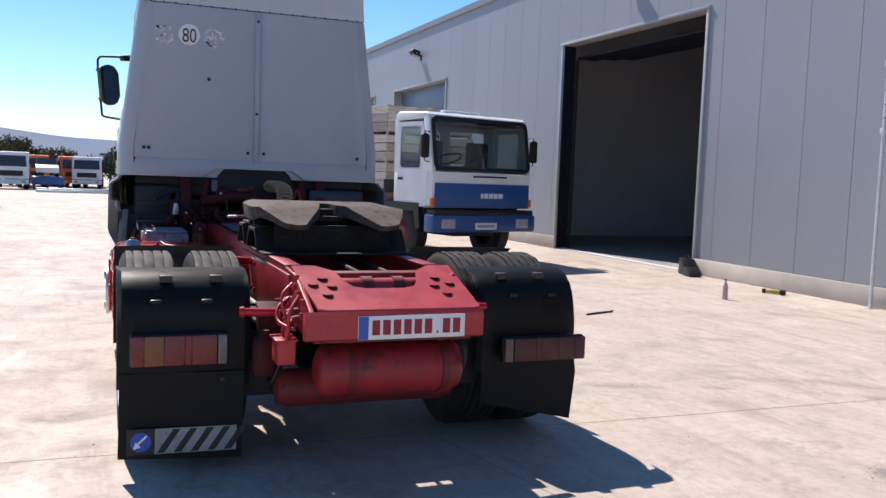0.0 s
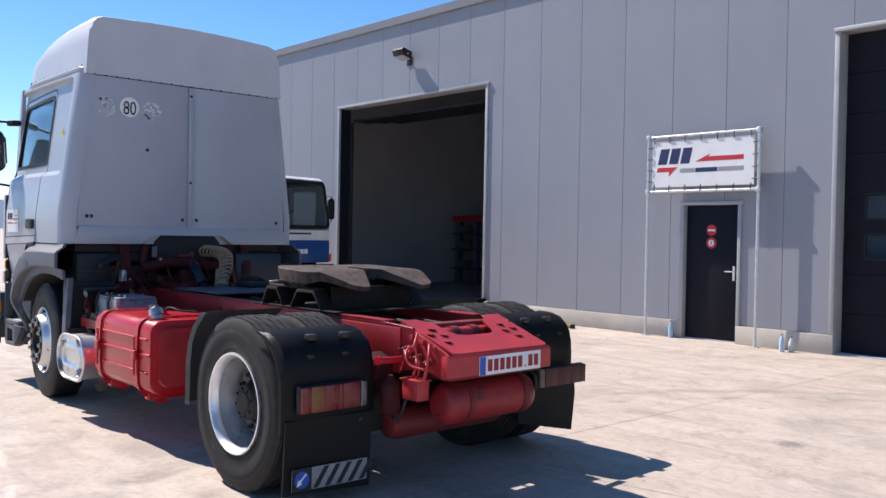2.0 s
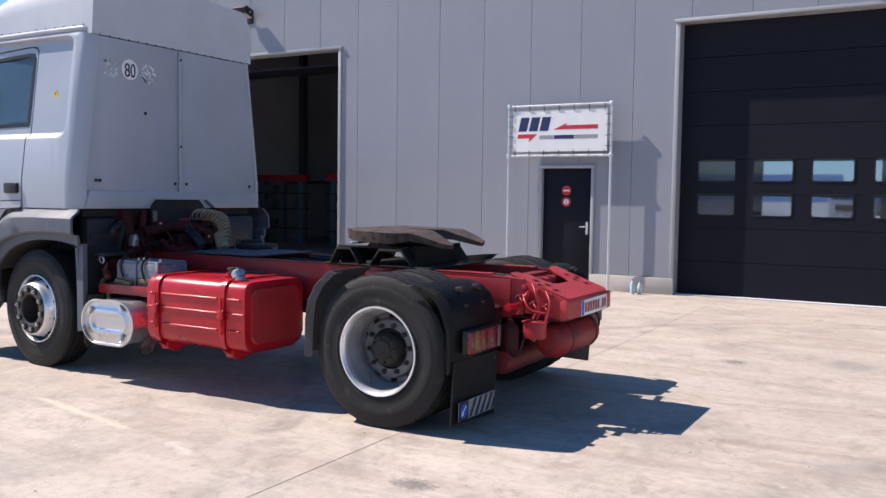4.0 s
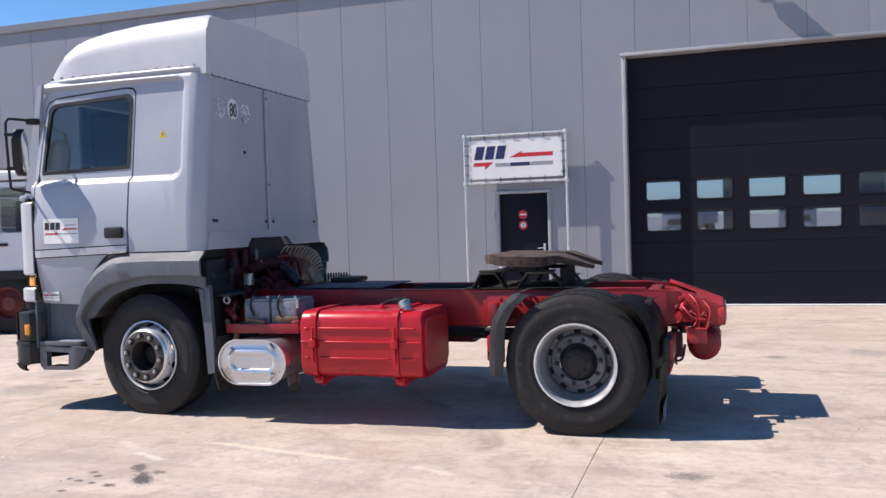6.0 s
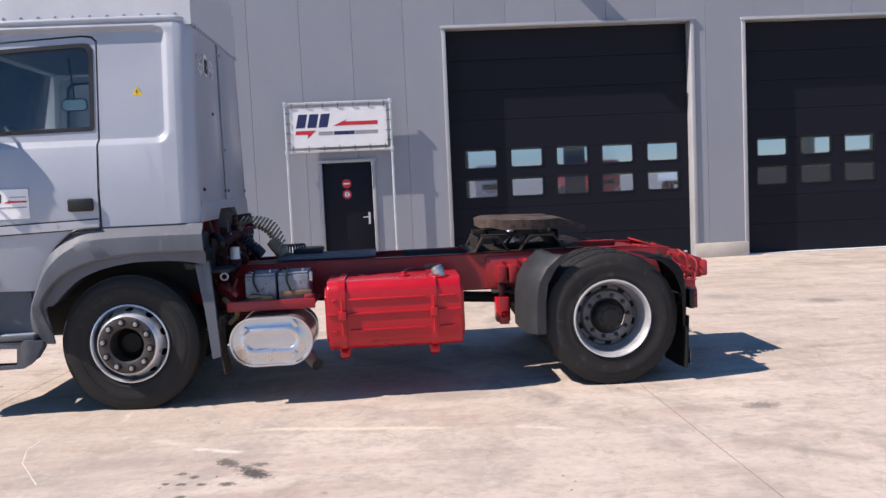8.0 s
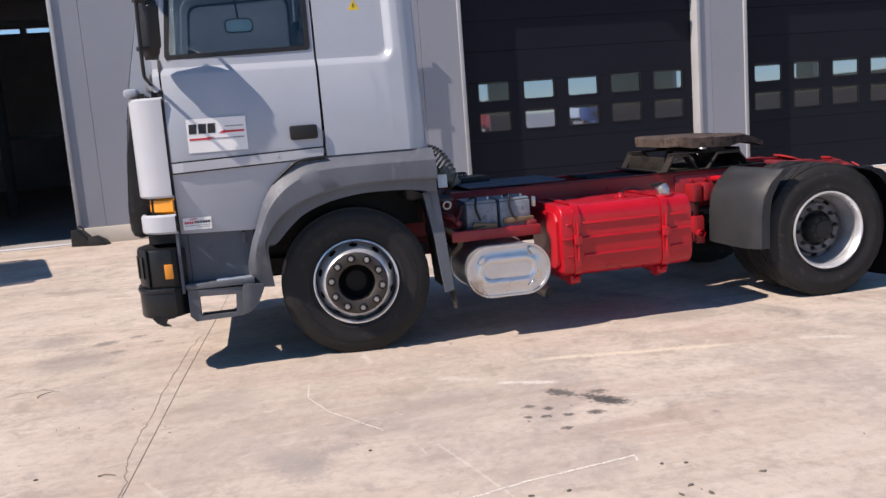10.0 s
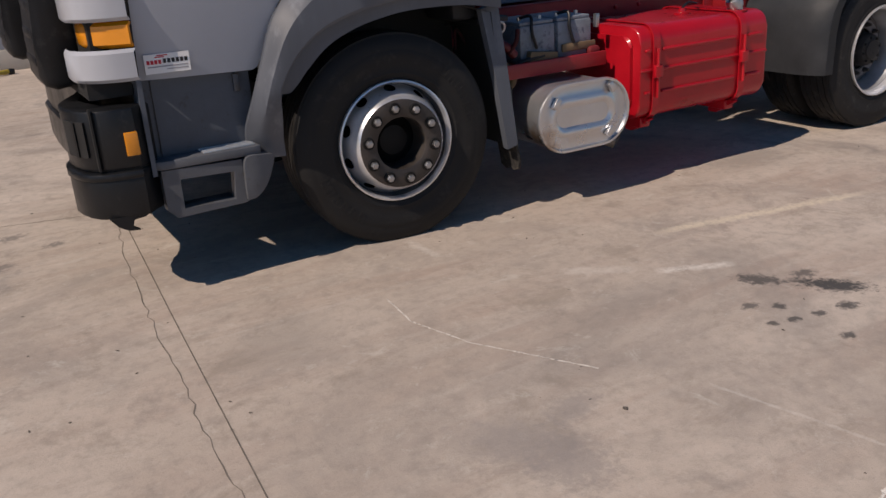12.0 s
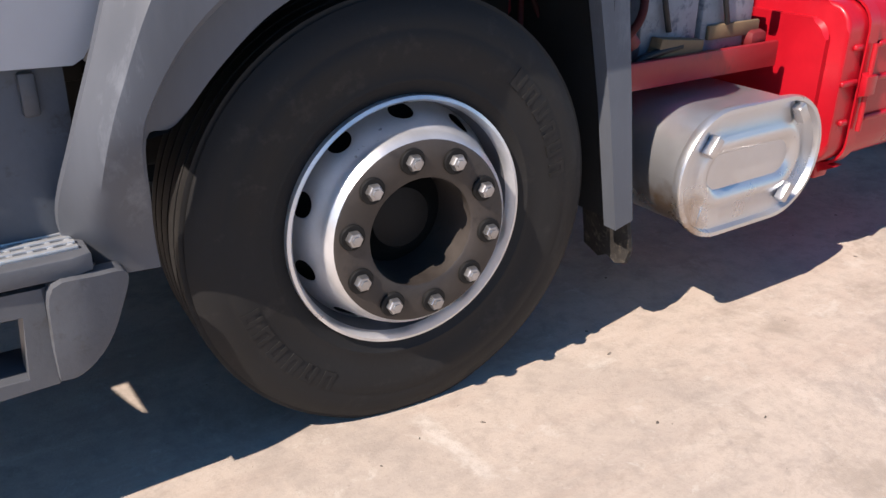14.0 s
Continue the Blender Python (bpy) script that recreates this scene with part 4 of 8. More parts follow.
def build_cab():
    cab = part("cab", slab(-4.95, -3.25, -1.05, 1.05, 1.36, 1.44, bev=0.02), BLACKMATT, TRUCK, "grey sleeper cab with riveted high roof")
    window = [(-4.875, 2.17), (-3.95, 2.185), (-3.935, 2.2), (-3.93, 2.78), (-3.955, 2.825), (-4.0, 2.835), (-4.76, 2.8), (-4.805, 2.78), (-4.83, 2.74), (-4.885, 2.2)]
    door = [(-4.925, 0.985), (-4.43, 0.97), (-4.405, 0.985), (-4.375, 1.03), (-4.335, 1.16), (-4.275, 1.255), (-4.19, 1.34), (-4.09, 1.4), (-3.905, 1.415), (-3.898, 2.85), (-3.93, 2.885), (-4.0, 2.895), (-4.77, 2.855), (-4.845, 2.82), (-4.875, 2.76), (-4.93, 2.17)]
    quarter = [(-3.885, 1.44), (-3.3, 1.44), (-3.3, 3.02), (-4.89, 3.0), (-4.93, 2.96), (-4.955, 2.6), (-4.985, 2.17), (-4.985, 1.95), (-4.94, 1.95), (-4.945, 2.17), (-4.89, 2.765), (-4.855, 2.835), (-4.775, 2.87), (-4.0, 2.91), (-3.92, 2.9), (-3.885, 2.86)]
    for s in (-1, 1):
        on = lambda x, z, o=0.0, s=s: (x, s * (flank(x, z) + o), z)
        part("side_panel", sheet(quarter, [], on, (0, -s * 0.03, 0), XC, ZC), GREY, cab, smooth=28)
        dr = part("door", sheet(door, [window], on, (0, -s * 0.035, 0), XC, ZC), GREY, TRUCK, "grey cab door with black window frame", smooth=28)
        grow = lambda pts, d: [(x + d * math.copysign(1, x + 4.4), z + d * math.copysign(1, z - 2.5)) for x, z in pts]
        part("window_frame", sheet(grow(window, 0.012), [grow(window, -0.02)], lambda x, z: on(x, z, 0.006), (0, -s * 0.03, 0), (-4.4,), (2.5,)), BLACK, dr)
        gl = part("window_glass", sheet(grow(window, -0.01), [], lambda x, z: on(x, z, -0.012), (0, -s * 0.005, 0), (-4.4,), (2.5,)), GLASS, dr, smooth=0)
        gl.visible_shadow = False
        # seam lines and the trim strip low on the door
        cutx = (-4.85, -4.6, -4.4, -4.2)
        part("trim_strip", sheet([(-4.92, 1.405), (-4.1, 1.43), (-3.91, 1.435), (-3.91, 1.498), (-4.92, 1.468)], [], lambda x, z: on(x, z, 0.005), (0, -s * 0.012, 0), cutx), GREY_WHITE, dr, "pale grey trim strip", smooth=0)
        part("trim_line", sheet([(-4.925, 1.468), (-3.905, 1.498), (-3.905, 1.508), (-4.925, 1.478)], [], lambda x, z: on(x, z, 0.004), (0, -s * 0.01, 0), cutx), BLACK, dr, smooth=0)
        part("trim_line", sheet([(-4.925, 1.395), (-4.1, 1.421), (-3.908, 1.425), (-3.908, 1.435), (-4.1, 1.431), (-4.925, 1.405)], [], lambda x, z: on(x, z, 0.004), (0, -s * 0.01, 0), cutx), BLACK, dr, smooth=0)
        part("door_seal", sheet([(-4.952, 1.0), (-4.926, 1.0), (-4.926, 1.95), (-4.931, 2.165), (-4.945, 2.165), (-4.952, 1.95)], [], lambda x, z: on(x, z, 0.003), (0, -s * 0.03, 0), (), (1.42, 1.7)), BLACKMATT, dr, "black rubber door seal", smooth=0)
        bm = bmesh.new()
        box(bm, -4.125, -3.935, -0.03, 0.008, 1.565, 1.662, bev=0.016)
        h = part("door_handle", bm, BLACK, dr, "black recessed door handle")
        h.location = (0, s * flank(-4.02, 1.6), 0)
        part("lock", lathe(bmesh.new(), [(0, -0.008), (0.012, -0.008), (0.012, 0)], (-4.22, s * flank(-4.22, 1.46), 1.468), segs=12), STEEL, dr)
        # chamfered rear pillar
        bm = bmesh.new()
        zs = (1.44, 1.7, 2.1, 2.5, 2.95, 3.0)
        prof = [(-3.302, 0.0), (-3.26, 0.006), (-3.222, 0.022), (-3.192, 0.05), (-3.172, 0.09), (-3.168, 0.125)]
        rows = [[bm.verts.new((x, s * (flank(-3.3, z, False) - o), z)) for x, o in prof] for z in zs]
        for p, q in zip(rows, rows[1:]):
            for i in range(len(prof) - 1):
                bm.faces.new((p[i], p[i + 1], q[i + 1], q[i]))
        part("rear_pillar", bm, GREY, cab, smooth=60)
        # front corner: deflector, indicator, lamp cover, post of the windscreen
        def corner(z0, z1, x0, x1, o, mat, name, label=""):
            bm = bmesh.new()
            prof = [(x1, 0.0), (x0 + 0.16, 0.006), (x0 + 0.09, 0.03), (x0 + 0.035, 0.08), (x0, 0.16), (x0, 0.26)]
            rows = []
            for z in (z0, z0 + 0.015, z1 - 0.015, z1):
                k = 0.012 if z in (z0, z1) else 0.0
                rows.append([bm.verts.new((x + k, s * (1.17 + o - d - k), z)) for x, d in prof])
            for p, q in zip(rows, rows[1:]):
                for i in range(len(prof) - 1):
                    bm.faces.new((p[i], p[i + 1], q[i + 1], q[i]))
            bmesh.ops.recalc_face_normals(bm, faces=bm.faces)
            bmesh.ops.solidify(bm, geom=bm.faces[:], thickness=0.012)
            return part(name, bm, mat, TRUCK, label, smooth=40)
        corner(1.245, 1.915, -5.17, -4.945, 0.0, GREY_WHITE, "corner_deflector", "pale grey curved corner deflector")
        corner(1.136, 1.242, -5.115, -4.95, -0.006, AMBER, "indicator_lamp", "amber corner indicator lamp")
        corner(1.0, 1.133, -5.18, -4.945, 0.002, GREY_WHITE, "lamp_surround", "pale grey lower corner cover")
        part("windscreen_post", prism(bmesh.new(), [(-4.985, 1.93), (-5.16, 1.93), (-4.95, 2.98), (-4.9, 3.0), (-4.955, 2.6)], "y", s * 0.98, s * (flank(-4.95, 2.4) - 0.005)), GREY, cab)
        part("gap_strip", slab(-4.965, -4.935, s * 1.11 - 0.02, s * 1.11 + 0.02, 1.05, 1.95), BLACKMATT, cab)
    # back wall: two pressed halves, a middle strip, a lower flange
    back = [(-0.995, 1.6), (0.995, 1.6), (0.995, 1.75), (0.86, 2.95), (-0.86, 2.95), (-0.995, 1.75)]
    xb = lambda y, z: (-3.17 + 0.012 * step01((abs(y) - 0.045) / 0.05) * step01((0.9 - abs(y)) / 0.05), y, z)
    for s in (-1, 1):
        half = [(s * 0.012, 1.6), (s * 1.06, 1.6), (s * 1.06, 1.7), (s * 0.925, 2.955), (s * 0.012, 2.955)]
        part("back_panel", sheet(half, [], xb, (-0.03, 0, 0), (s * 0.05, s * 0.1, s * 0.85, s * 0.9), (2.2,)), GREY, cab, smooth=25)
    part("middle_strip", slab(-3.166, -3.15, -0.022, 0.022, 1.58, 2.955, bev=0.005), GREY, cab)
    part("lower_flange", prism(bmesh.new(), [(-1.1, 1.44), (-0.47, 1.44), (-0.36, 1.53), (0.34, 1.53), (0.45, 1.44), (1.1, 1.44), (1.045, 1.6), (-1.045, 1.6)], "x", -3.19, -3.152, bev=0.006), GREY, cab)
    part("back_core", slab(-3.26, -3.2, -0.97, 0.97, 1.44, 2.95), GREY, cab)
    for y, z in ((-0.98, 1.69), (-0.94, 1.69), (-0.075, 1.675), (0.07, 1.675), (0.965, 1.665), (-0.43, 2.32), (0.0, 2.87), (0.0, 2.035)):
        part("fastener", lathe(bmesh.new(), [(0, 0.012), (0.012, 0.01), (0.016, 0)], (-3.156, y, z), axis="x", segs=10), BLACK, cab)
    for y in np.linspace(-0.93, 0.93, 19):
        part("rivet", lathe(bmesh.new(), [(0, 0.006), (0.006, 0.005), (0.008, 0)], (-3.148, y, 2.962), axis="x", segs=8), BLACK, cab)
    # speed disc and two worn wreath stickers
    disc = part("speed_sticker", lathe(bmesh.new(), [(0, 0.002), (0.092, 0.002), (0.092, 0)], (-3.155, -0.605, 2.7), axis="x", segs=36), WHITE, cab, "round white speed-limit sticker")
    lettering("80", 0.175, Matrix.Translation((-3.151, -0.605, 2.685)) @ pose(0, 0, 0, 90, 0, 90), INK, disc, width=0.72)
    rnd = random.Random(4)
    for yc in (-0.823, -0.393):
        bm = bmesh.new()
        for i in range(44):
            a = radians(rnd.uniform(200, 520) if yc < -0.5 else rnd.uniform(0, 360))
            r = rnd.uniform(0.062, 0.084) if i % 4 else rnd.uniform(0.01, 0.045)
            y, z = yc + r * math.cos(a), 2.685 + r * math.sin(a)
            w, h = rnd.uniform(0.005, 0.012), rnd.uniform(0.004, 0.011)
            box(bm, -3.155, -3.1535, y - w, y + w, z - h, z + h)
        part("worn_sticker", bm, surface("faded_sticker", (0.85, 0.85, 0.86), 0.5, var=0.1) if yc < -0.5 else bpy.data.materials["faded_sticker"], cab, "faded white round wreath sticker", smooth=0)
    # high roof of fibreglass
    top = ((-4.93, 3.0), (-4.88, 3.07), (-4.8, 3.18), (-4.7, 3.285), (-4.58, 3.365), (-4.45, 3.41), (-4.2, 3.455), (-3.9, 3.485), (-3.5, 3.5), (-3.22, 3.505), (-3.165, 3.49))
    bm, rows = bmesh.new(), []
    for x, h in top:
        d = h - 2.965
        b = 1.0 if x > -4.7 else blend(x, ((-4.93, 0.92), (-4.7, 1.0)))
        half = [(b, 2.965), (b - 0.008, 2.965 + 0.25 * d), (b - 0.018, 2.965 + 0.55 * d), (b - 0.028, 2.965 + 0.74 * d), (b - 0.052, 2.965 + 0.8 * d), (b - 0.063, 2.965 + 0.88 * d), (b - 0.09, 2.965 + 0.955 * d), (b - 0.15, 2.965 + 0.995 * d), (b - 0.3, h + 0.006), (b - 0.6, h + 0.02)]
        ring = [(-y, z) for y, z in half] + [(0, h + 0.028)] + half[::-1]
        rows.append([bm.verts.new((x, y, z)) for y, z in ring])
    for p, q in zip(rows, rows[1:]):
        for i in range(len(p) - 1):
            bm.faces.new((p[i], p[i + 1], q[i + 1], q[i]))
    bm.faces.new(rows[0]), bm.faces.new(rows[-1][::-1])
    roof = part("high_roof", bm, ROOFWHITE, TRUCK, "pale grey riveted fibreglass high roof", smooth=38)
    part("roof_base", slab(-4.9, -3.2, -0.985, 0.985, 2.93, 2.975, bev=0.02), GREY, cab)
    for s in (-1, 1):
        part("roof_gutter", tube(bmesh.new(), bend([(-4.94, s * 0.88, 2.985), (-4.9, s * 0.93, 3.0), (-4.6, s * 1.0, 3.01), (-4.0, s * 1.005, 3.015), (-3.4, s * 1.005, 3.015), (-3.25, s * 0.99, 3.01), (-3.18, s * 0.9, 2.98)]), 0.024, 10), GREY, cab, smooth=60)
        for x in np.linspace(-4.82, -3.28, 13):
            part("rivet", lathe(bmesh.new(), [(0, -s * 0.011), (0.008, -s * 0.008), (0.0115, 0)], (x, -s * -0.0 + s * (0.998 if x > -4.7 else 0.965), 3.045), segs=8), BLACK, roof)
    # front: windscreen, grille
    part("front_panel", sheet([(-1.08, 1.05), (1.08, 1.05), (1.08, 1.95), (-1.08, 1.95)], [], lambda y, z: (-5.1 - 0.05 * (1 - abs(y)), y, z), (0.04, 0, 0), (-0.5, 0, 0.5)), BLACKMATT, cab, "black front grille panel")
    # bulging black lamp grilles with chevron ribs, rounded off towards the bumper
    for s in (-1, 1):
        gr = part("grille", prism(bmesh.new(), [(-5.1, 0.97), (-5.22, 0.955), (-5.265, 0.975), (-5.285, 1.02), (-5.282, 1.15), (-5.25, 1.5), (-5.205, 1.88), (-5.1, 1.9)], "y", min(s * 0.84, s * 0.5), max(s * 0.84, s * 0.5), bev=0.03, seg=3), BLACK, TRUCK, "bulging black plastic grille with chevron ribs")
        for k in range(7):
            z = 1.06 + 0.115 * k
            xg = blend(z + 0.02, ((1.02, -5.285), (1.15, -5.282), (1.5, -5.25), (1.88, -5.205)))
            part("rib", slab(xg - 0.005, xg + 0.02, min(s * 0.82, s * 0.52), max(s * 0.82, s * 0.52), z, z + 0.045, bev=0.01), BLACK, gr)
    ws = sheet([(-1.02, 1.98), (1.02, 1.98), (0.95, 2.88), (-0.95, 2.88)], [], lambda y, z: (-5.17 + 0.22 * (z - 1.95) - 0.05 * (1 - y * y), y, z), (0.006, 0, 0), (-0.6, -0.3, 0, 0.3, 0.6), (2.4,))
    wsg = part("windscreen", ws, GLASS, cab)
    wsg.visible_shadow = False
    part("screen_header", slab(-4.99, -4.88, -0.95, 0.95, 2.87, 2.99, bev=0.02), GREY, cab)
    part("screen_sill", slab(-5.19, -5.1, -1.05, 1.05, 1.93, 1.985, bev=0.015), GREY, cab)
    # inside of the cab
    part("headliner", slab(-4.85, -3.27, -0.93, 0.93, 2.88, 2.92), HEADLINER, cab)
    part("inner_back", slab(-3.32, -3.28, -0.98, 0.98, 1.44, 2.9), TRIMGREY, cab)
    part("dashboard", slab(-5.02, -4.72, -1.05, 1.05, 1.75, 2.1, bev=0.05, seg=3), BLACK, cab)
    for y in (-0.62, 0.62):
        st = part("seat", slab(-4.35, -3.85, y - 0.25, y + 0.25, 1.62, 1.78, bev=0.05, seg=3), SEAT, TRUCK, "brown-grey cloth driver seat")
        bm = slab(-3.98, -3.84, y - 0.24, y + 0.24, 1.76, 2.36, bev=0.05, seg=3)
        part("backrest", bm, SEAT, st)
        part("headrest", slab(-3.95, -3.85, y - 0.14, y + 0.14, 2.34, 2.56, bev=0.04, seg=3), SEAT, st)
        part("seat_base", slab(-4.28, -3.9, y - 0.2, y + 0.2, 1.44, 1.63), BLACKMATT, st)
    part("bunk", slab(-3.75, -3.33, -0.85, 0.85, 1.6, 1.9, bev=0.04), SEAT, cab)
    sw = part("steering_wheel", bmesh_ring(Vector((-4.55, -0.62, 2.13)), 0.24, 0.016, (0.55, 0, 0.83)), BLACK, TRUCK, "black steering wheel")
    part("column", rod((-4.78, -0.62, 1.8), (-4.56, -0.62, 2.11), 0.04), BLACK, sw)
    part("spoke", rod((-4.72, -0.62, 2.25), (-4.38, -0.62, 2.02), 0.012), BLACK, sw)
    part("spoke", rod((-4.55, -0.77, 2.13), (-4.55, -0.33, 2.13), 0.012), BLACK, sw)
    mr = part("inside_mirror", prism(bmesh.new(), rounded(-4.5, -4.28, 2.42, 2.53, 0.04), "y", -0.115, -0.095, bev=0.006), BLACK, cab, "small rear-view mirror under the cab roof")
    part("mirror_glass", prism(bmesh.new(), rounded(-4.49, -4.29, 2.43, 2.52, 0.035), "y", -0.118, -0.115), plain("cream_mirror", (0.7, 0.66, 0.58), 0.08, 0.9), mr)
    part("stalk", rod((-4.39, -0.1, 2.5), (-4.42, -0.1, 2.9), 0.008), BLACK, cab)



def bmesh_ring(c, R, r, normal, n=32):
    z = Vector(normal).normalized()
    a = z.orthogonal().normalized()
    b = z.cross(a)
    return tube(bmesh.new(), [c + R * (math.cos(2 * math.pi * i / n) * a + math.sin(2 * math.pi * i / n) * b) for i in range(n)], r, 8, closed=True)


build_cab()


def stickers():
    """Printed magnets and warning triangle on the left flank; the firm's mark as plain shapes."""
    def on(x, z):
        return -(flank(x, z) + 0.002)
    door = [o for o in TRUCK.children if o.name.startswith("door")][0]
    x0, x1, z0, z1 = -4.8, -4.41, 1.53, 1.755
    tilt = math.atan2(on(x1, 1.6) - on(x0, 1.6), x1 - x0)
    mg = part("door_sticker", slab(0, x1 - x0, -0.002, 0, z0, z1), WHITE, door, "white sticker with a dark mark and two red arrows", smooth=0)
    mg.matrix_local = Matrix.Translation((x0, on(x0, 1.65), 0)) @ pose(0, 0, 0, 0, 0, math.degrees(tilt))
    def bar(u0, u1, v0, v1, m, sk=0.0):
        b = bmesh.new()
        prism(b, [(u0, v0), (u1, v0), (u1 + sk, v1), (u0 + sk, v1)], "y", -0.0022, -0.0035)
        link("print", b, m, mg, smooth=0)
    for u in (0.012, 0.075, 0.135):
        bar(u, u + 0.05, 1.655, 1.72, INK, 0.004)
    bar(0.012, 0.13, 1.612, 1.626, SIGNRED)
    bar(0.25, 0.375, 1.652, 1.666, SIGNRED)
    for u0, u1 in ((0.15, 0.22), (0.225, 0.29), (0.295, 0.37)):
        bar(u0, u1, 1.612, 1.622, SIGNGREY)
    bar(0.25, 0.37, 1.69, 1.698, SIGNGREY)
    for p, c in (([(0.13, 1.605), (0.175, 1.626), (0.13, 1.632)], SIGNRED), ([(0.25, 1.648), (0.205, 1.652), (0.25, 1.674)], SIGNRED)):
        b = bmesh.new()
        prism(b, p, "y", -0.0022, -0.0035)
        link("print", b, c, mg, smooth=0)
    ms = part("model_sticker", slab(0, 0.19, -0.002, 0, 1.01, 1.092), WHITE, door, "small white sticker with red and black print", smooth=0)
    ms.matrix_local = Matrix.Translation((-4.9, -(flank(-4.9, 1.11) + 0.002), 0)) @ pose(0, 0, 0, 0, 0, -4.0)
    rows = [(0.01 + 0.016 * k, 0.022 + 0.016 * k, 1.05, 1.067, SIGNRED) for k in range(4)] + [(0.078 + 0.018 * k, 0.091 + 0.018 * k, 1.052, 1.07, INK) for k in range(6)]
    rows += [(0.045, 0.085, 1.076, 1.08, SIGNRED), (0.052, 0.1, 1.083, 1.087, SIGNRED), (0.012, 0.18, 1.036, 1.041, SIGNGREY), (0.09, 0.18, 1.024, 1.028, SIGNGREY)]
    for u0, u1, v0, v1, m in rows:
        link("print", slab(u0, u1, -0.0035, -0.0022, v0, v1), m, ms, smooth=0)
    b = bmesh.new()
    y = -(flank(-3.6, 2.46) + 0.002)
    prism(b, [(-3.635, 2.43), (-3.555, 2.43), (-3.595, 2.5)], "y", y, y - 0.002)
    wt = part("warning_sticker", b, YELLOW, [o for o in TRUCK.children if o.name.startswith("cab")][0], "yellow triangular high-voltage warning sticker")
    b = bmesh.new()
    prism(b, [(-3.601, 2.44), (-3.588, 2.458), (-3.598, 2.46), (-3.59, 2.48), (-3.607, 2.457), (-3.595, 2.456)], "y", y - 0.0022, y - 0.0035)
    link("print", b, INK, wt, smooth=0)


stickers()


def build_mirror():
    m = part("side_mirror", prism(bmesh.new(), rounded(-1.475, -1.28, 2.13, 2.55, 0.085, 6), "x", -5.105, -5.03, bev=0.03, seg=3), BLACK, TRUCK, "tall black side mirror on a tube arm")
    m.matrix_local = Matrix.Translation((-4.935, -1.255, 2.36)) @ pose(0, 0, 0, 5, 0, 25) @ Matrix.Translation((5.05, 1.385, -2.34))
    part("mirror_glass", prism(bmesh.new(), rounded(-1.45, -1.305, 2.155, 2.525, 0.065, 6), "x", -5.03, -5.026), plain("mirror_silver", (0.8, 0.8, 0.8), 0.03, 1.0), m)
    part("arm", tube(bmesh.new(), bend([(-4.98, -1.16, 2.6), (-5.04, -1.22, 2.63), (-5.12, -1.38, 2.64), (-5.145, -1.42, 2.63), (-5.155, -1.44, 2.57), (-5.155, -1.44, 2.3), (-5.15, -1.44, 2.08), (-5.14, -1.43, 2.02), (-5.08, -1.32, 1.99), (-5.02, -1.2, 1.96)]), 0.012, 8), BLACK, m, smooth=60)
    for z in (1.95, 2.62):
        part("bracket", slab(-5.05, -4.95, -1.25, -1.14, z - 0.03, z + 0.03, bev=0.015), DULLSTEEL if z < 2 else BLACK, m)
    for z in (2.2, 2.5):
        part("clamp", slab(-5.17, -5.09, -1.46, -1.4, z - 0.015, z + 0.015, bev=0.006), BLACK, m)


build_mirror()


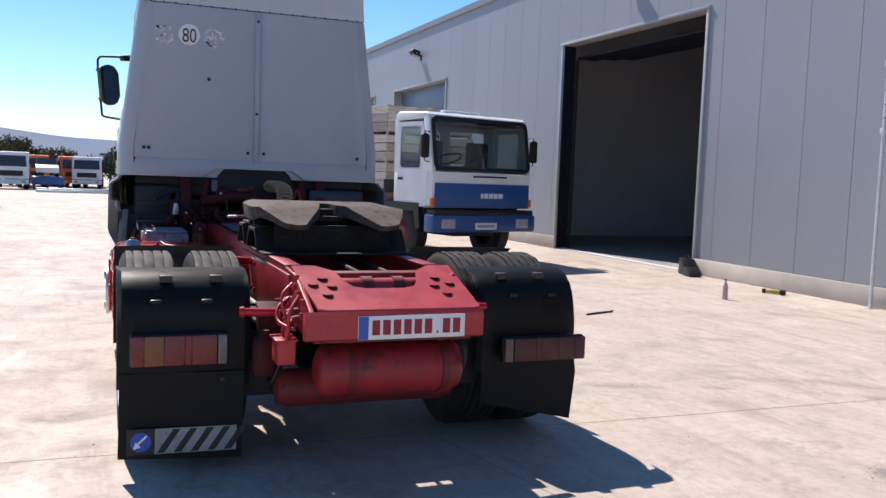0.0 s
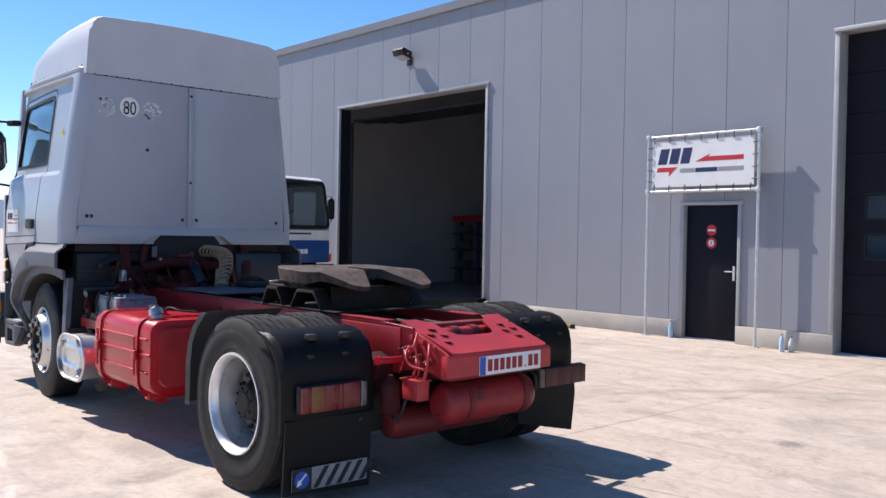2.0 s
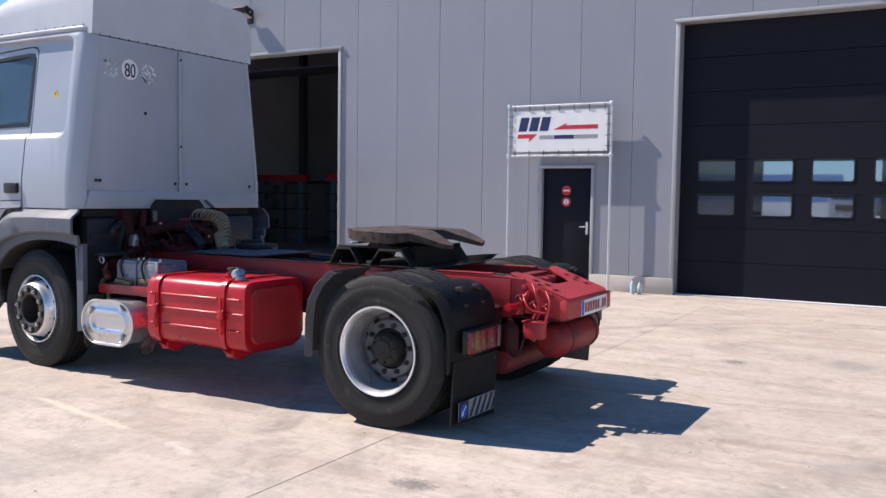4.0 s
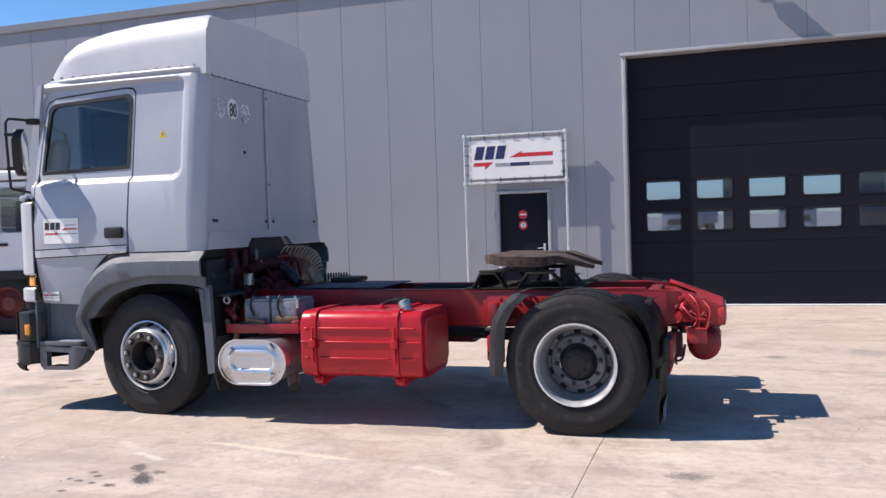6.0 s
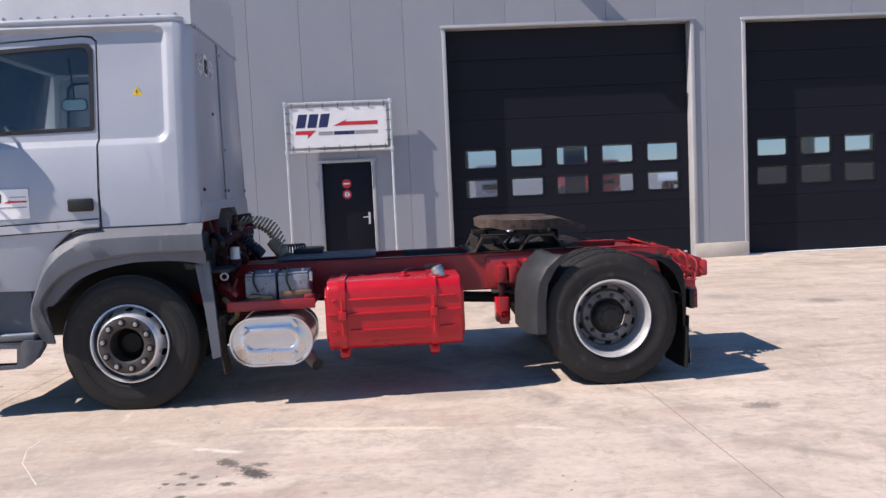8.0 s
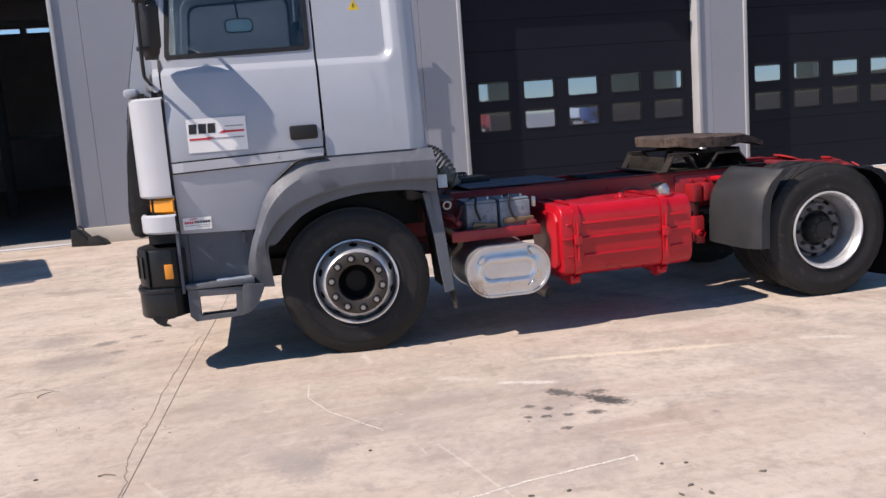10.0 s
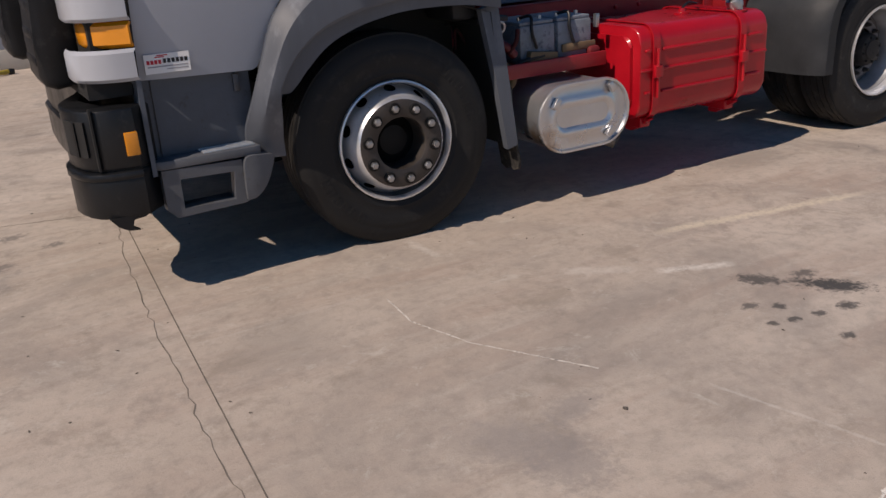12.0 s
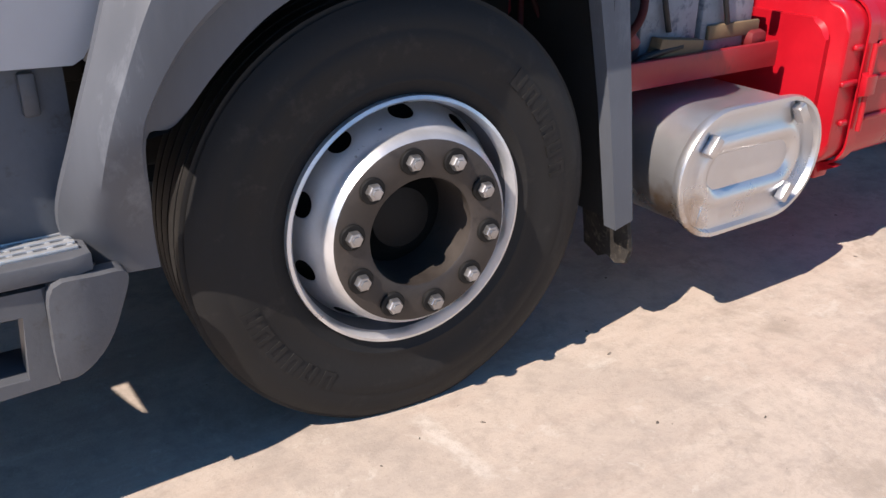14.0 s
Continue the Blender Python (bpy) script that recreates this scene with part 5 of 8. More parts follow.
def build_fenders():
    for s in (-1, 1):
        arch = [(-4.33, 0.555), (-4.342, 0.7), (-4.345, 0.845), (-4.29, 0.862), (-4.2, 0.955), (-4.09, 1.045), (-3.96, 1.103), (-3.82, 1.138), (-3.64, 1.16), (-3.36, 1.155), (-3.13, 1.12)]
        crease = [(-4.335, 0.555), (-4.347, 0.7), (-4.364, 0.855), (-4.335, 0.935), (-4.255, 1.035), (-4.14, 1.118), (-3.99, 1.172), (-3.83, 1.205), (-3.65, 1.224), (-3.37, 1.226), (-3.13, 1.22)]
        outer = [(-4.478, 0.565), (-4.5, 0.7), (-4.468, 0.85), (-4.412, 1.0), (-4.345, 1.17), (-4.265, 1.285), (-4.17, 1.37), (-4.03, 1.43), (-3.7, 1.437), (-3.4, 1.437), (-3.14, 1.437)]
        A, C, O = (bend([(x, 0, z) for x, z in q], 5) for q in (arch, crease, outer))
        bm = bmesh.new()
        rows = []
        for i, (a, c, o) in enumerate(zip(A, C, O)):
            leg = step01(1 - i / 12)
            row = []
            for p, y in ((a, 1.2), (a.lerp(c, 0.9), 1.205), (c, 1.256), (c.lerp(o, 0.06), 1.265), (c.lerp(o, 0.4), 1.266), (c.lerp(o, 0.62), 1.262), (c.lerp(o, 0.72), 1.244), (c.lerp(o, 0.86), 1.2), (o, 1.18)):
                y = y * (1 - leg) + (1.25 - 0.07 * max(0.0, abs(p.x - a.x) / max(0.05, abs(o.x - a.x)) - 0.5) / 0.5) * leg
                y -= 0.05 * step01((p.x + 3.32) / 0.18) * step01((1.25 - p.z) / 0.5)
                y -= 0.13 * step01((0.9 - p.z) / 0.36) * step01((-4.2 - p.x) / 0.05)
                row.append(bm.verts.new((p.x, s * y, p.z)))
            rows.append(row)
        for p, q in zip(rows, rows[1:]):
            for i in range(len(p) - 1):
                bm.faces.new((p[i], p[i + 1], q[i + 1], q[i]))
        for g in bmesh.ops.extrude_face_region(bm, geom=bm.faces[:])["geom"]:
            if isinstance(g, bmesh.types.BMVert):
                g.co.y -= s * 0.025
        fd = part("wheel_arch", bm, FENDER, TRUCK, "weathered grey plastic front wheel arch", smooth=30)
        # rear leg of the arch, a bent strip, and the inner lip
        leg = [(-3.225, 1.12), (-3.12, 1.14), (-3.085, 0.75), (-3.06, 0.4), (-3.125, 0.385), (-3.165, 0.75)]
        part("arch_leg", sheet(leg, [], lambda x, z: (x, s * (1.15 + 0.08 * (1.14 - z)), z), (0, -s * 0.045, 0), (), (0.75,)), FENDER, fd, smooth=30)
        bm = bmesh.new()
        lip = bend([(x, 0, z) for x, z in arch[2:-1]], 3)
        rows = [[bm.verts.new((p.x, s * y, p.z + dz)) for y, dz in ((1.2, 0.0), (1.0, 0.015), (0.75, 0.03))] for p in lip]
        rows += [[bm.verts.new((-3.17, s * y, 1.1)) for y in (1.16, 1.0, 0.75)], [bm.verts.new((-3.14, s * y, 0.75)) for y in (1.17, 1.0, 0.75)], [bm.verts.new((-3.11, s * y, 0.4)) for y in (1.17, 1.0, 0.75)]]
        for p, q in zip(rows, rows[1:]):
            for i in range(2):
                bm.faces.new((p[i], p[i + 1], q[i + 1], q[i]))
        part("liner", bm, BLACKMATT, fd, "dirty black wheel-arch liner")
        part("inner_panel", slab(-4.5, -3.16, s * 0.74 - 0.008, s * 0.74 + 0.008, 0.86, 1.2, bev=0.004), BLACKMATT, fd, "dirty black inner arch panel")
        part("mud_flap", sheet([(-1.2, 0.3), (-1.185, 0.255), (-1.15, 0.245), (-1.12, 0.262), (-1.08, 0.24), (-1.0, 0.25), (-1.0, 0.7), (-1.16, 0.7), (-1.19, 0.5)], [], lambda y, z: (-3.05 + 0.02 * math.sin(9 * z) + 0.02 * math.cos(14 * y), -s * y, z), (0.014, 0, 0), (-1.1,), (0.3, 0.4, 0.5, 0.6)), MUDFLAP, fd, "torn muddy rubber mud flap")
        # black rubber lip over the door cut
        pts = [(-4.405, 0.975), (-4.37, 1.04), (-4.33, 1.17), (-4.265, 1.275), (-4.175, 1.36), (-4.08, 1.42), (-3.9, 1.434)]
        part("rubber_edge", tube(bmesh.new(), bend([(x, s * (flank(x, z) + 0.012), z) for x, z in pts]), 0.011, 8), BLACK, fd, smooth=60)


build_fenders()


def build_bumper_and_steps():
    ring = [(-5.0, -1.19), (-5.06, -1.188), (-5.13, -1.172), (-5.185, -1.135), (-5.22, -1.075), (-5.24, -1.0), (-5.245, -0.9), (-5.235, -0.8), (-5.19, -0.7), (-5.12, -0.62), (-5.1, -0.5), (-5.1, 0.7), (-5.09, 1.0), (-5.06, 1.12), (-5.02, 1.17), (-4.96, 1.19)]
    inner = [(x + 0.09, y * 0.92) for x, y in ring]
    def band(z0, z1, grow=0.0):
        bm = bmesh.new()
        pts = [(x - grow * (x < -5.05), y * (1 + grow * 0.6)) for x, y in ring] + inner[::-1]
        return prism(bm, pts, "z", z0, z1, bev=0.014)
    bp = part("bumper", band(0.64, 0.9), BUMPER, TRUCK, "scuffed black plastic bumper with a torn lower corner")
    part("lower_bumper", band(0.43, 0.625, 0.012), BUMPER, bp)
    part("crease", band(0.634, 0.645, -0.01), BLACKMATT, bp)
    part("ledge", band(0.598, 0.636, 0.02), BUMPER, bp)
    part("upper_filler", slab(-5.14, -4.96, -1.08, 1.08, 0.93, 1.05), BLACKMATT, bp)
    for s in (-1, 1):
        part("side_marker", slab(-5.05, -4.995, s * 1.19 - 0.012, s * 1.19 + 0.012, 0.698, 0.798, bev=0.004), AMBER, bp, "amber side marker lamp")
        if s < 0:
            part("vent", prism(bmesh.new(), [(-5.196, s * 1.138), (-5.228, s * 1.078), (-5.248, s * 0.99), (-5.2, s * 0.95), (-5.15, s * 1.08)], "z", 0.705, 0.855), BLACKMATT, bp, "black air slot in the bumper corner")
        if s < 0:
            part("vent_fin", prism(bmesh.new(), [(-5.226, s * 1.098), (-5.234, s * 1.082), (-5.2, s * 1.05)], "z", 0.706, 0.854), BUMPER, bp)
        if s < 0:
            part("seam", slab(-5.168, -5.16, s * 1.158 - 0.012, s * 1.158 + 0.012, 0.645, 0.91), BLACKMATT, bp)
        part("end_cap", slab(-5.005, -4.98, s * 1.14 - 0.03, s * 1.14 + 0.03, 0.46, 0.89, bev=0.01), BLACKMATT, bp)
    # ragged tongue at the broken corner
    part("broken_edge", prism(bmesh.new(), [(-5.17, 0.44), (-5.0, 0.44), (-5.02, 0.425), (-5.07, 0.42), (-5.08, 0.39), (-5.05, 0.37), (-5.1, 0.375), (-5.14, 0.4)], "y", -1.19, -1.16), BUMPER, bp)
    for s in (-1, 1):
        y0, y1 = sorted((s * 1.04, s * 1.06))
        w = part("step_well", slab(-4.95, -4.44, y0, y1, 0.58, 1.03), WELL, TRUCK, "blue-grey step recess under the door")
        part("well_front", slab(-4.955, -4.935, min(s * 1.16, s * 1.04), max(s * 1.16, s * 1.04), 0.58, 1.0), WELL, w)
        part("well_seam", slab(-4.885, -4.88, y0 - 0.004, y1 + 0.004, 0.6, 0.99), BLACK, w)
        part("latch", slab(-4.52, -4.49, s * 1.065 - 0.012, s * 1.065 + 0.012, 0.88, 0.96, bev=0.006), STEPGREY, w)
        tr = part("step_tread", prism(bmesh.new(), [(-4.935, s * 1.0), (-4.935, s * 1.15), (-4.91, s * 1.165), (-4.5, s * 1.178), (-4.465, s * 1.165), (-4.46, s * 1.0)], "z", 0.602, 0.64, bev=0.004), STEPGREY, TRUCK, "worn ribbed metal step tread")
        for i in range(5):
            y = s * (1.03 + 0.026 * i)
            part("rib", slab(-4.72, -4.48, y - 0.007, y + 0.007, 0.639, 0.647, bev=0.002), GALV, tr)
        for i in range(7):
            x = -4.7 + 0.035 * i
            part("cross_rib", slab(x - 0.005, x + 0.005, min(s * 1.025, s * 1.14), max(s * 1.025, s * 1.14), 0.638, 0.644, bev=0.001), GALV, tr)
        step_edge = [(-4.92, 0.6), (-4.92, 0.42), (-4.88, 0.378), (-4.56, 0.385), (-4.475, 0.45), (-4.43, 0.53), (-4.435, 0.585)]
        hole = [(-4.845, 0.415), (-4.61, 0.41), (-4.6, 0.54), (-4.845, 0.55)]
        lo = part("lower_step", sheet(step_edge, [hole], lambda x, z: (x, s * (1.165 - 0.08 * max(0, (x + 4.56)) / 0.12), z), (0, -s * 0.06, 0), (-4.56, -4.5), ()), STEPGREY, TRUCK, "grey lower step with a foot hole", smooth=30)
        part("foot_bar", slab(-4.845, -4.6, min(s * 1.03, s * 1.16), max(s * 1.03, s * 1.16), 0.39, 0.412, bev=0.004), STEPGREY, lo)
        knob = bend([(x, 0, z) for x, z in ((-4.56, 0.4), (-4.52, 0.405), (-4.465, 0.45), (-4.425, 0.52), (-4.405, 0.58), (-4.46, 0.598), (-4.545, 0.598), (-4.56, 0.5), (-4.56, 0.4))], 4)[:-1]
        part("step_corner", sheet([(p.x, p.z) for p in knob], [], lambda x, z: (x, s * (1.197 - 1.6 * (x + 4.52) ** 2 - 0.12 * max(0, x + 4.5) - 0.9 * max(0, 0.5 - z) ** 2), z), (0, -s * 0.05, 0), (-4.53, -4.5, -4.475, -4.45, -4.43), (0.46, 0.49, 0.53, 0.57)), STEPGREY, lo, smooth=50)


build_bumper_and_steps()


# ---- wheels ----
def tyre_mesh(y_out, y_in, R, centre, lugs=True, ground=0.0):
    """One tyre: sidewalls with moulded rings, a tread of five ribs, notched shoulders."""
    w, m = y_in - y_out, (y_in + y_out) / 2
    half = [(0.292, 0.36), (0.298, 0.4), (0.315, 0.425), (0.335, 0.443), (0.338, 0.451), (0.346, 0.452), (0.35, 0.447), (0.385, 0.474), (0.42, 0.487), (0.445, 0.483), (0.449, 0.476), (0.456, 0.477), (0.478, 0.462), (0.497, 0.44), (R - 0.022, 0.418), (R - 0.01, 0.395)]
    tread = []
    for a, b in ((0.37, 0.265), (0.235, 0.10), (0.07, -0.07), (-0.10, -0.235), (-0.265, -0.37)):
        tread += [(R - 0.014, a + 0.004), (R, a), (R + 0.002, (a + b) / 2), (R, b), (R - 0.014, b - 0.004)]
    prof = half + tread + [(r, -v) for r, v in half[::-1]]
    prof = [(r, -v * w) for r, v in prof]
    bm = bmesh.new()
    segs = 96
    lathe(bm, prof, (centre[0], m, centre[1]), segs=segs)
    bm.verts.ensure_lookup_table()
    for v in bm.verts:
        dx, dz = v.co.x - centre[0], v.co.z - centre[1]
        r = math.hypot(dx, dz)
        t = abs(v.co.y - m) / w
        i = round(math.atan2(dz, dx) / (2 * math.pi) * segs) % segs
        cut = 0.0
        if r > R - 0.012 and t > 0.25 and i % 3 == 0 and lugs:
            cut = 0.004
        elif r > R - 0.006 and i % 4 == (0 if t < 0.08 else 2) and lugs:
            cut = 0.006
        if r > 0.29:
            v.co.x -= dx / r * cut
            v.co.z -= dz / r * cut
        if v.co.z < ground + 0.05:
            # pressed flat where it stands, a little wider there
            v.co.y = m + (v.co.y - m) * (1 + 0.05 * min(1.0, (ground + 0.05 - v.co.z) / 0.05))
            v.co.z = max(v.co.z, ground + 0.002)
    return bm


def front_wheel(s, x, R, cz):
    """Steered wheel: silver rim, ten hand holes, ten nuts."""
    wh = new("front_wheel")
    wh.parent = TRUCK
    ty = part("tyre", tyre_mesh(-1.168, -0.868, R, (x, cz), False, lie(x, -1.1) if s < 0 else 0.002), RUBBER, wh, "dusty black front tyre")
    # moulded sidewall characters as plain bars
    for a0, k in ((200, 6), (10, 6)):
        for i in range(k):
            marks = bmesh.new()
            a1 = radians(a0 + 7.5 * i)
            for da, r0, r1 in ((-0.035, 0.4, 0.445), (0.02, 0.4, 0.445), (-0.008, 0.4 if i % 2 else 0.436, 0.41 if i % 2 else 0.445)):
                w = 0.012 if abs(da) > 0.01 else 0.03
                q = [(r, a1 + da + e * w) for r, e in ((r0, -1), (r0, 1), (r1, 1), (r1, -1))]
                lo = [marks.verts.new((x + r * math.cos(e), -1.158, cz + r * math.sin(e))) for r, e in q]
                hi = [marks.verts.new((x + r * math.cos(e), -1.1655 if r < 0.42 else -1.1645, cz + r * math.sin(e))) for r, e in q]
                marks.faces.new(hi)
                for j in range(4):
                    marks.faces.new((lo[j], lo[(j + 1) % 4], hi[(j + 1) % 4], hi[j]))
            part("sidewall_mark", marks, RUBBER, ty, smooth=0)
    c = (x, 0, cz)
    bm = lathe(bmesh.new(), [(0.288, -1.11), (0.298, -1.125), (0.306, -1.143), (0.305, -1.158), (0.297, -1.161), (0.29, -1.15), (0.287, -1.13)], c, segs=96)
    part("rim", bm, SILVER, wh, "silver painted wheel rim", smooth=50)
    # split off the rim so that the recess carries its shade as colour
    part("rim_well", lathe(bmesh.new(), [(0.2875, -1.133), (0.286, -1.115), (0.279, -1.07), (0.272, -1.04), (0.268, -0.95)], c, segs=96), WELLSHADE, wh, "grey rim well, darkened for the shade in its recess", smooth=50)
    cone = [(0.281, -1.072), (0.277, -1.08), (0.268, -1.098), (0.26, -1.12), (0.25, -1.15), (0.24, -1.182), (0.233, -1.2), (0.2195, -1.214)]
    run = [0.0]
    for p, q in zip(cone, cone[1:]):
        run.append(run[-1] + math.dist(p, q))

    def on_cone(u, v):
        r, w = np.interp(v, run, [p[0] for p in cone]), np.interp(v, run, [p[1] for p in cone])
        return (x + r * math.cos(u), w, cz + r * math.sin(u))
    holes = [[(radians(36 * k + 18) + 0.115 * math.cos(radians(15 * i)), 0.048 + 0.033 * math.sin(radians(15 * i))) for i in range(24)] for k in range(10)]
    disc = sheet([(0, 0), (2 * math.pi, 0), (2 * math.pi, run[-1]), (0, run[-1])], holes, on_cone, (0, 0.005, 0), [radians(4.5 * i) for i in range(1, 80)], run[1:-1])
    part("wheel_disc", disc, SILVER, wh, "silver cone wheel disc with hand holes", smooth=40)
    # near-black ring added behind the hand holes, its colour stands in for shade
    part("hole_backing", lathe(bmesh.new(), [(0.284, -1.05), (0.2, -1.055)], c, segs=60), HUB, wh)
    nave = part("bolt_ring", lathe(bmesh.new(), [(0.2205, -1.214), (0.214, -1.218), (0.137, -1.217), (0.132, -1.213), (0.129, -1.185), (0.127, -1.05)], c, segs=72), BOLTRING, wh, "dull metal bolt ring", smooth=45)
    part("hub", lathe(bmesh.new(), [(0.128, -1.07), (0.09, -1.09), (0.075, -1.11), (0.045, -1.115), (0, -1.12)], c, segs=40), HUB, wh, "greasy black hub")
    for i in range(10):
        a = radians(36 * i + 27)
        p = (x + 0.18 * math.cos(a), 0, cz + 0.18 * math.sin(a))
        part("washer", lathe(bmesh.new(), [(0.0305, -1.216), (0.0305, -1.224), (0.028, -1.226), (0.0, -1.226)], p, segs=18), HUB, nave)
        part("wheel_nut", lathe(bmesh.new(), [(0.0195, -1.225), (0.0195, -1.238), (0.0165, -1.242), (0.0105, -1.243), (0.01, -1.247), (0, -1.2475)], p, segs=6), DULLSTEEL, nave)
    hub = Matrix.Translation((x, -1.05, 0)) @ pose(0, 0, 0, 0, 0, STEER) @ Matrix.Translation((-x, 1.05, 0))
    wh.matrix_local = hub if s < 0 else Matrix.Translation((2 * x, 0, 0)) @ pose(0, 0, 0, 0, 0, 180) @ hub
    return wh


def rear_wheel(s, R, cz):
    """Twin wheel: deep rim, recessed disc, nuts and a long hub."""
    y = 1.245
    wh = new("rear_wheel")
    wh.parent = TRUCK
    part("tyre", tyre_mesh(-y, -y + 0.3, R, (0, cz)), DUSTYRUBBER, wh, "worn black outer tyre")
    part("tyre", tyre_mesh(-y + 0.345, -y + 0.645, R, (0, cz)), DUSTYRUBBER, wh, "worn black inner tyre")
    c = (0, 0, cz)
    part("rim", lathe(bmesh.new(), [(0.28, -y + 0.05), (0.297, -y + 0.034), (0.31, -y + 0.018), (0.308, -y + 0.006), (0.298, -y + 0.006), (0.288, -y + 0.02), (0.28, -y + 0.045), (0.277, -y + 0.06)], c, segs=72), SILVER, wh, "silver deep-dish rim", smooth=50)
    # inner rim in its own darker tone, which paints in the dish's shade
    part("rim_well", lathe(bmesh.new(), [(0.2775, -y + 0.058), (0.27, -y + 0.12), (0.253, -y + 0.15), (0.25, -y + 0.205)], c, segs=72), RIMWELL, wh, "dusty inner rim well, shade of the deep dish in its colour", smooth=50)
    part("wheel_disc", lathe(bmesh.new(), [(0.25, -y + 0.2), (0.24, -y + 0.215), (0.215, -y + 0.215), (0.206, -y + 0.19), (0.203, -y + 0.172), (0.198, -y + 0.168), (0.145, -y + 0.168), (0.142, -y + 0.18)], c, segs=80, skip=lambda k, i: k == 1 and i % 8 in (3, 4, 5)), DISCDUST, wh, "dusty grey wheel disc", smooth=45)
    # same here: a near-black ring added as the shade inside the disc holes
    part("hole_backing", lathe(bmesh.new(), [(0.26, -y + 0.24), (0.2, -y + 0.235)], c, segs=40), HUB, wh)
    hb = part("hub", lathe(bmesh.new(), [(0.146, -y + 0.21), (0.14, -y + 0.2), (0.118, -y + 0.195), (0.115, -y + 0.12), (0.108, -y + 0.1), (0.098, -y + 0.085), (0.07, -y + 0.078), (0.066, -y + 0.07), (0.03, -y + 0.068), (0, -y + 0.068)], c, segs=40), DUSTYHUB, wh, "dusty black hub drum", smooth=40)
    for i in range(8):
        a = radians(45 * i + 12)
        part("hub_bolt", lathe(bmesh.new(), [(0.009, -y + 0.085), (0.009, -y + 0.072), (0, -y + 0.071)], (0.085 * math.cos(a), 0, cz + 0.085 * math.sin(a)), segs=6), HUB, hb)
    for i in range(10):
        a = radians(36 * i + 5)
        p = (0.1675 * math.cos(a), 0, cz + 0.1675 * math.sin(a))
        part("wheel_nut", lathe(bmesh.new(), [(0.019, -y + 0.17), (0.017, -y + 0.148), (0.012, -y + 0.145), (0.012, -y + 0.128), (0, -y + 0.126)], p, segs=6), RIMDARK, hb)
    if s > 0:
        wh.matrix_local = pose(0, 0, 0, 0, 0, 180)
    return wh


FX, STEER = -3.75, -4.0
for s in (-1, 1):
    front_wheel(s, FX, 0.53, 0.53)
    rear_wheel(s, 0.53, 0.53)


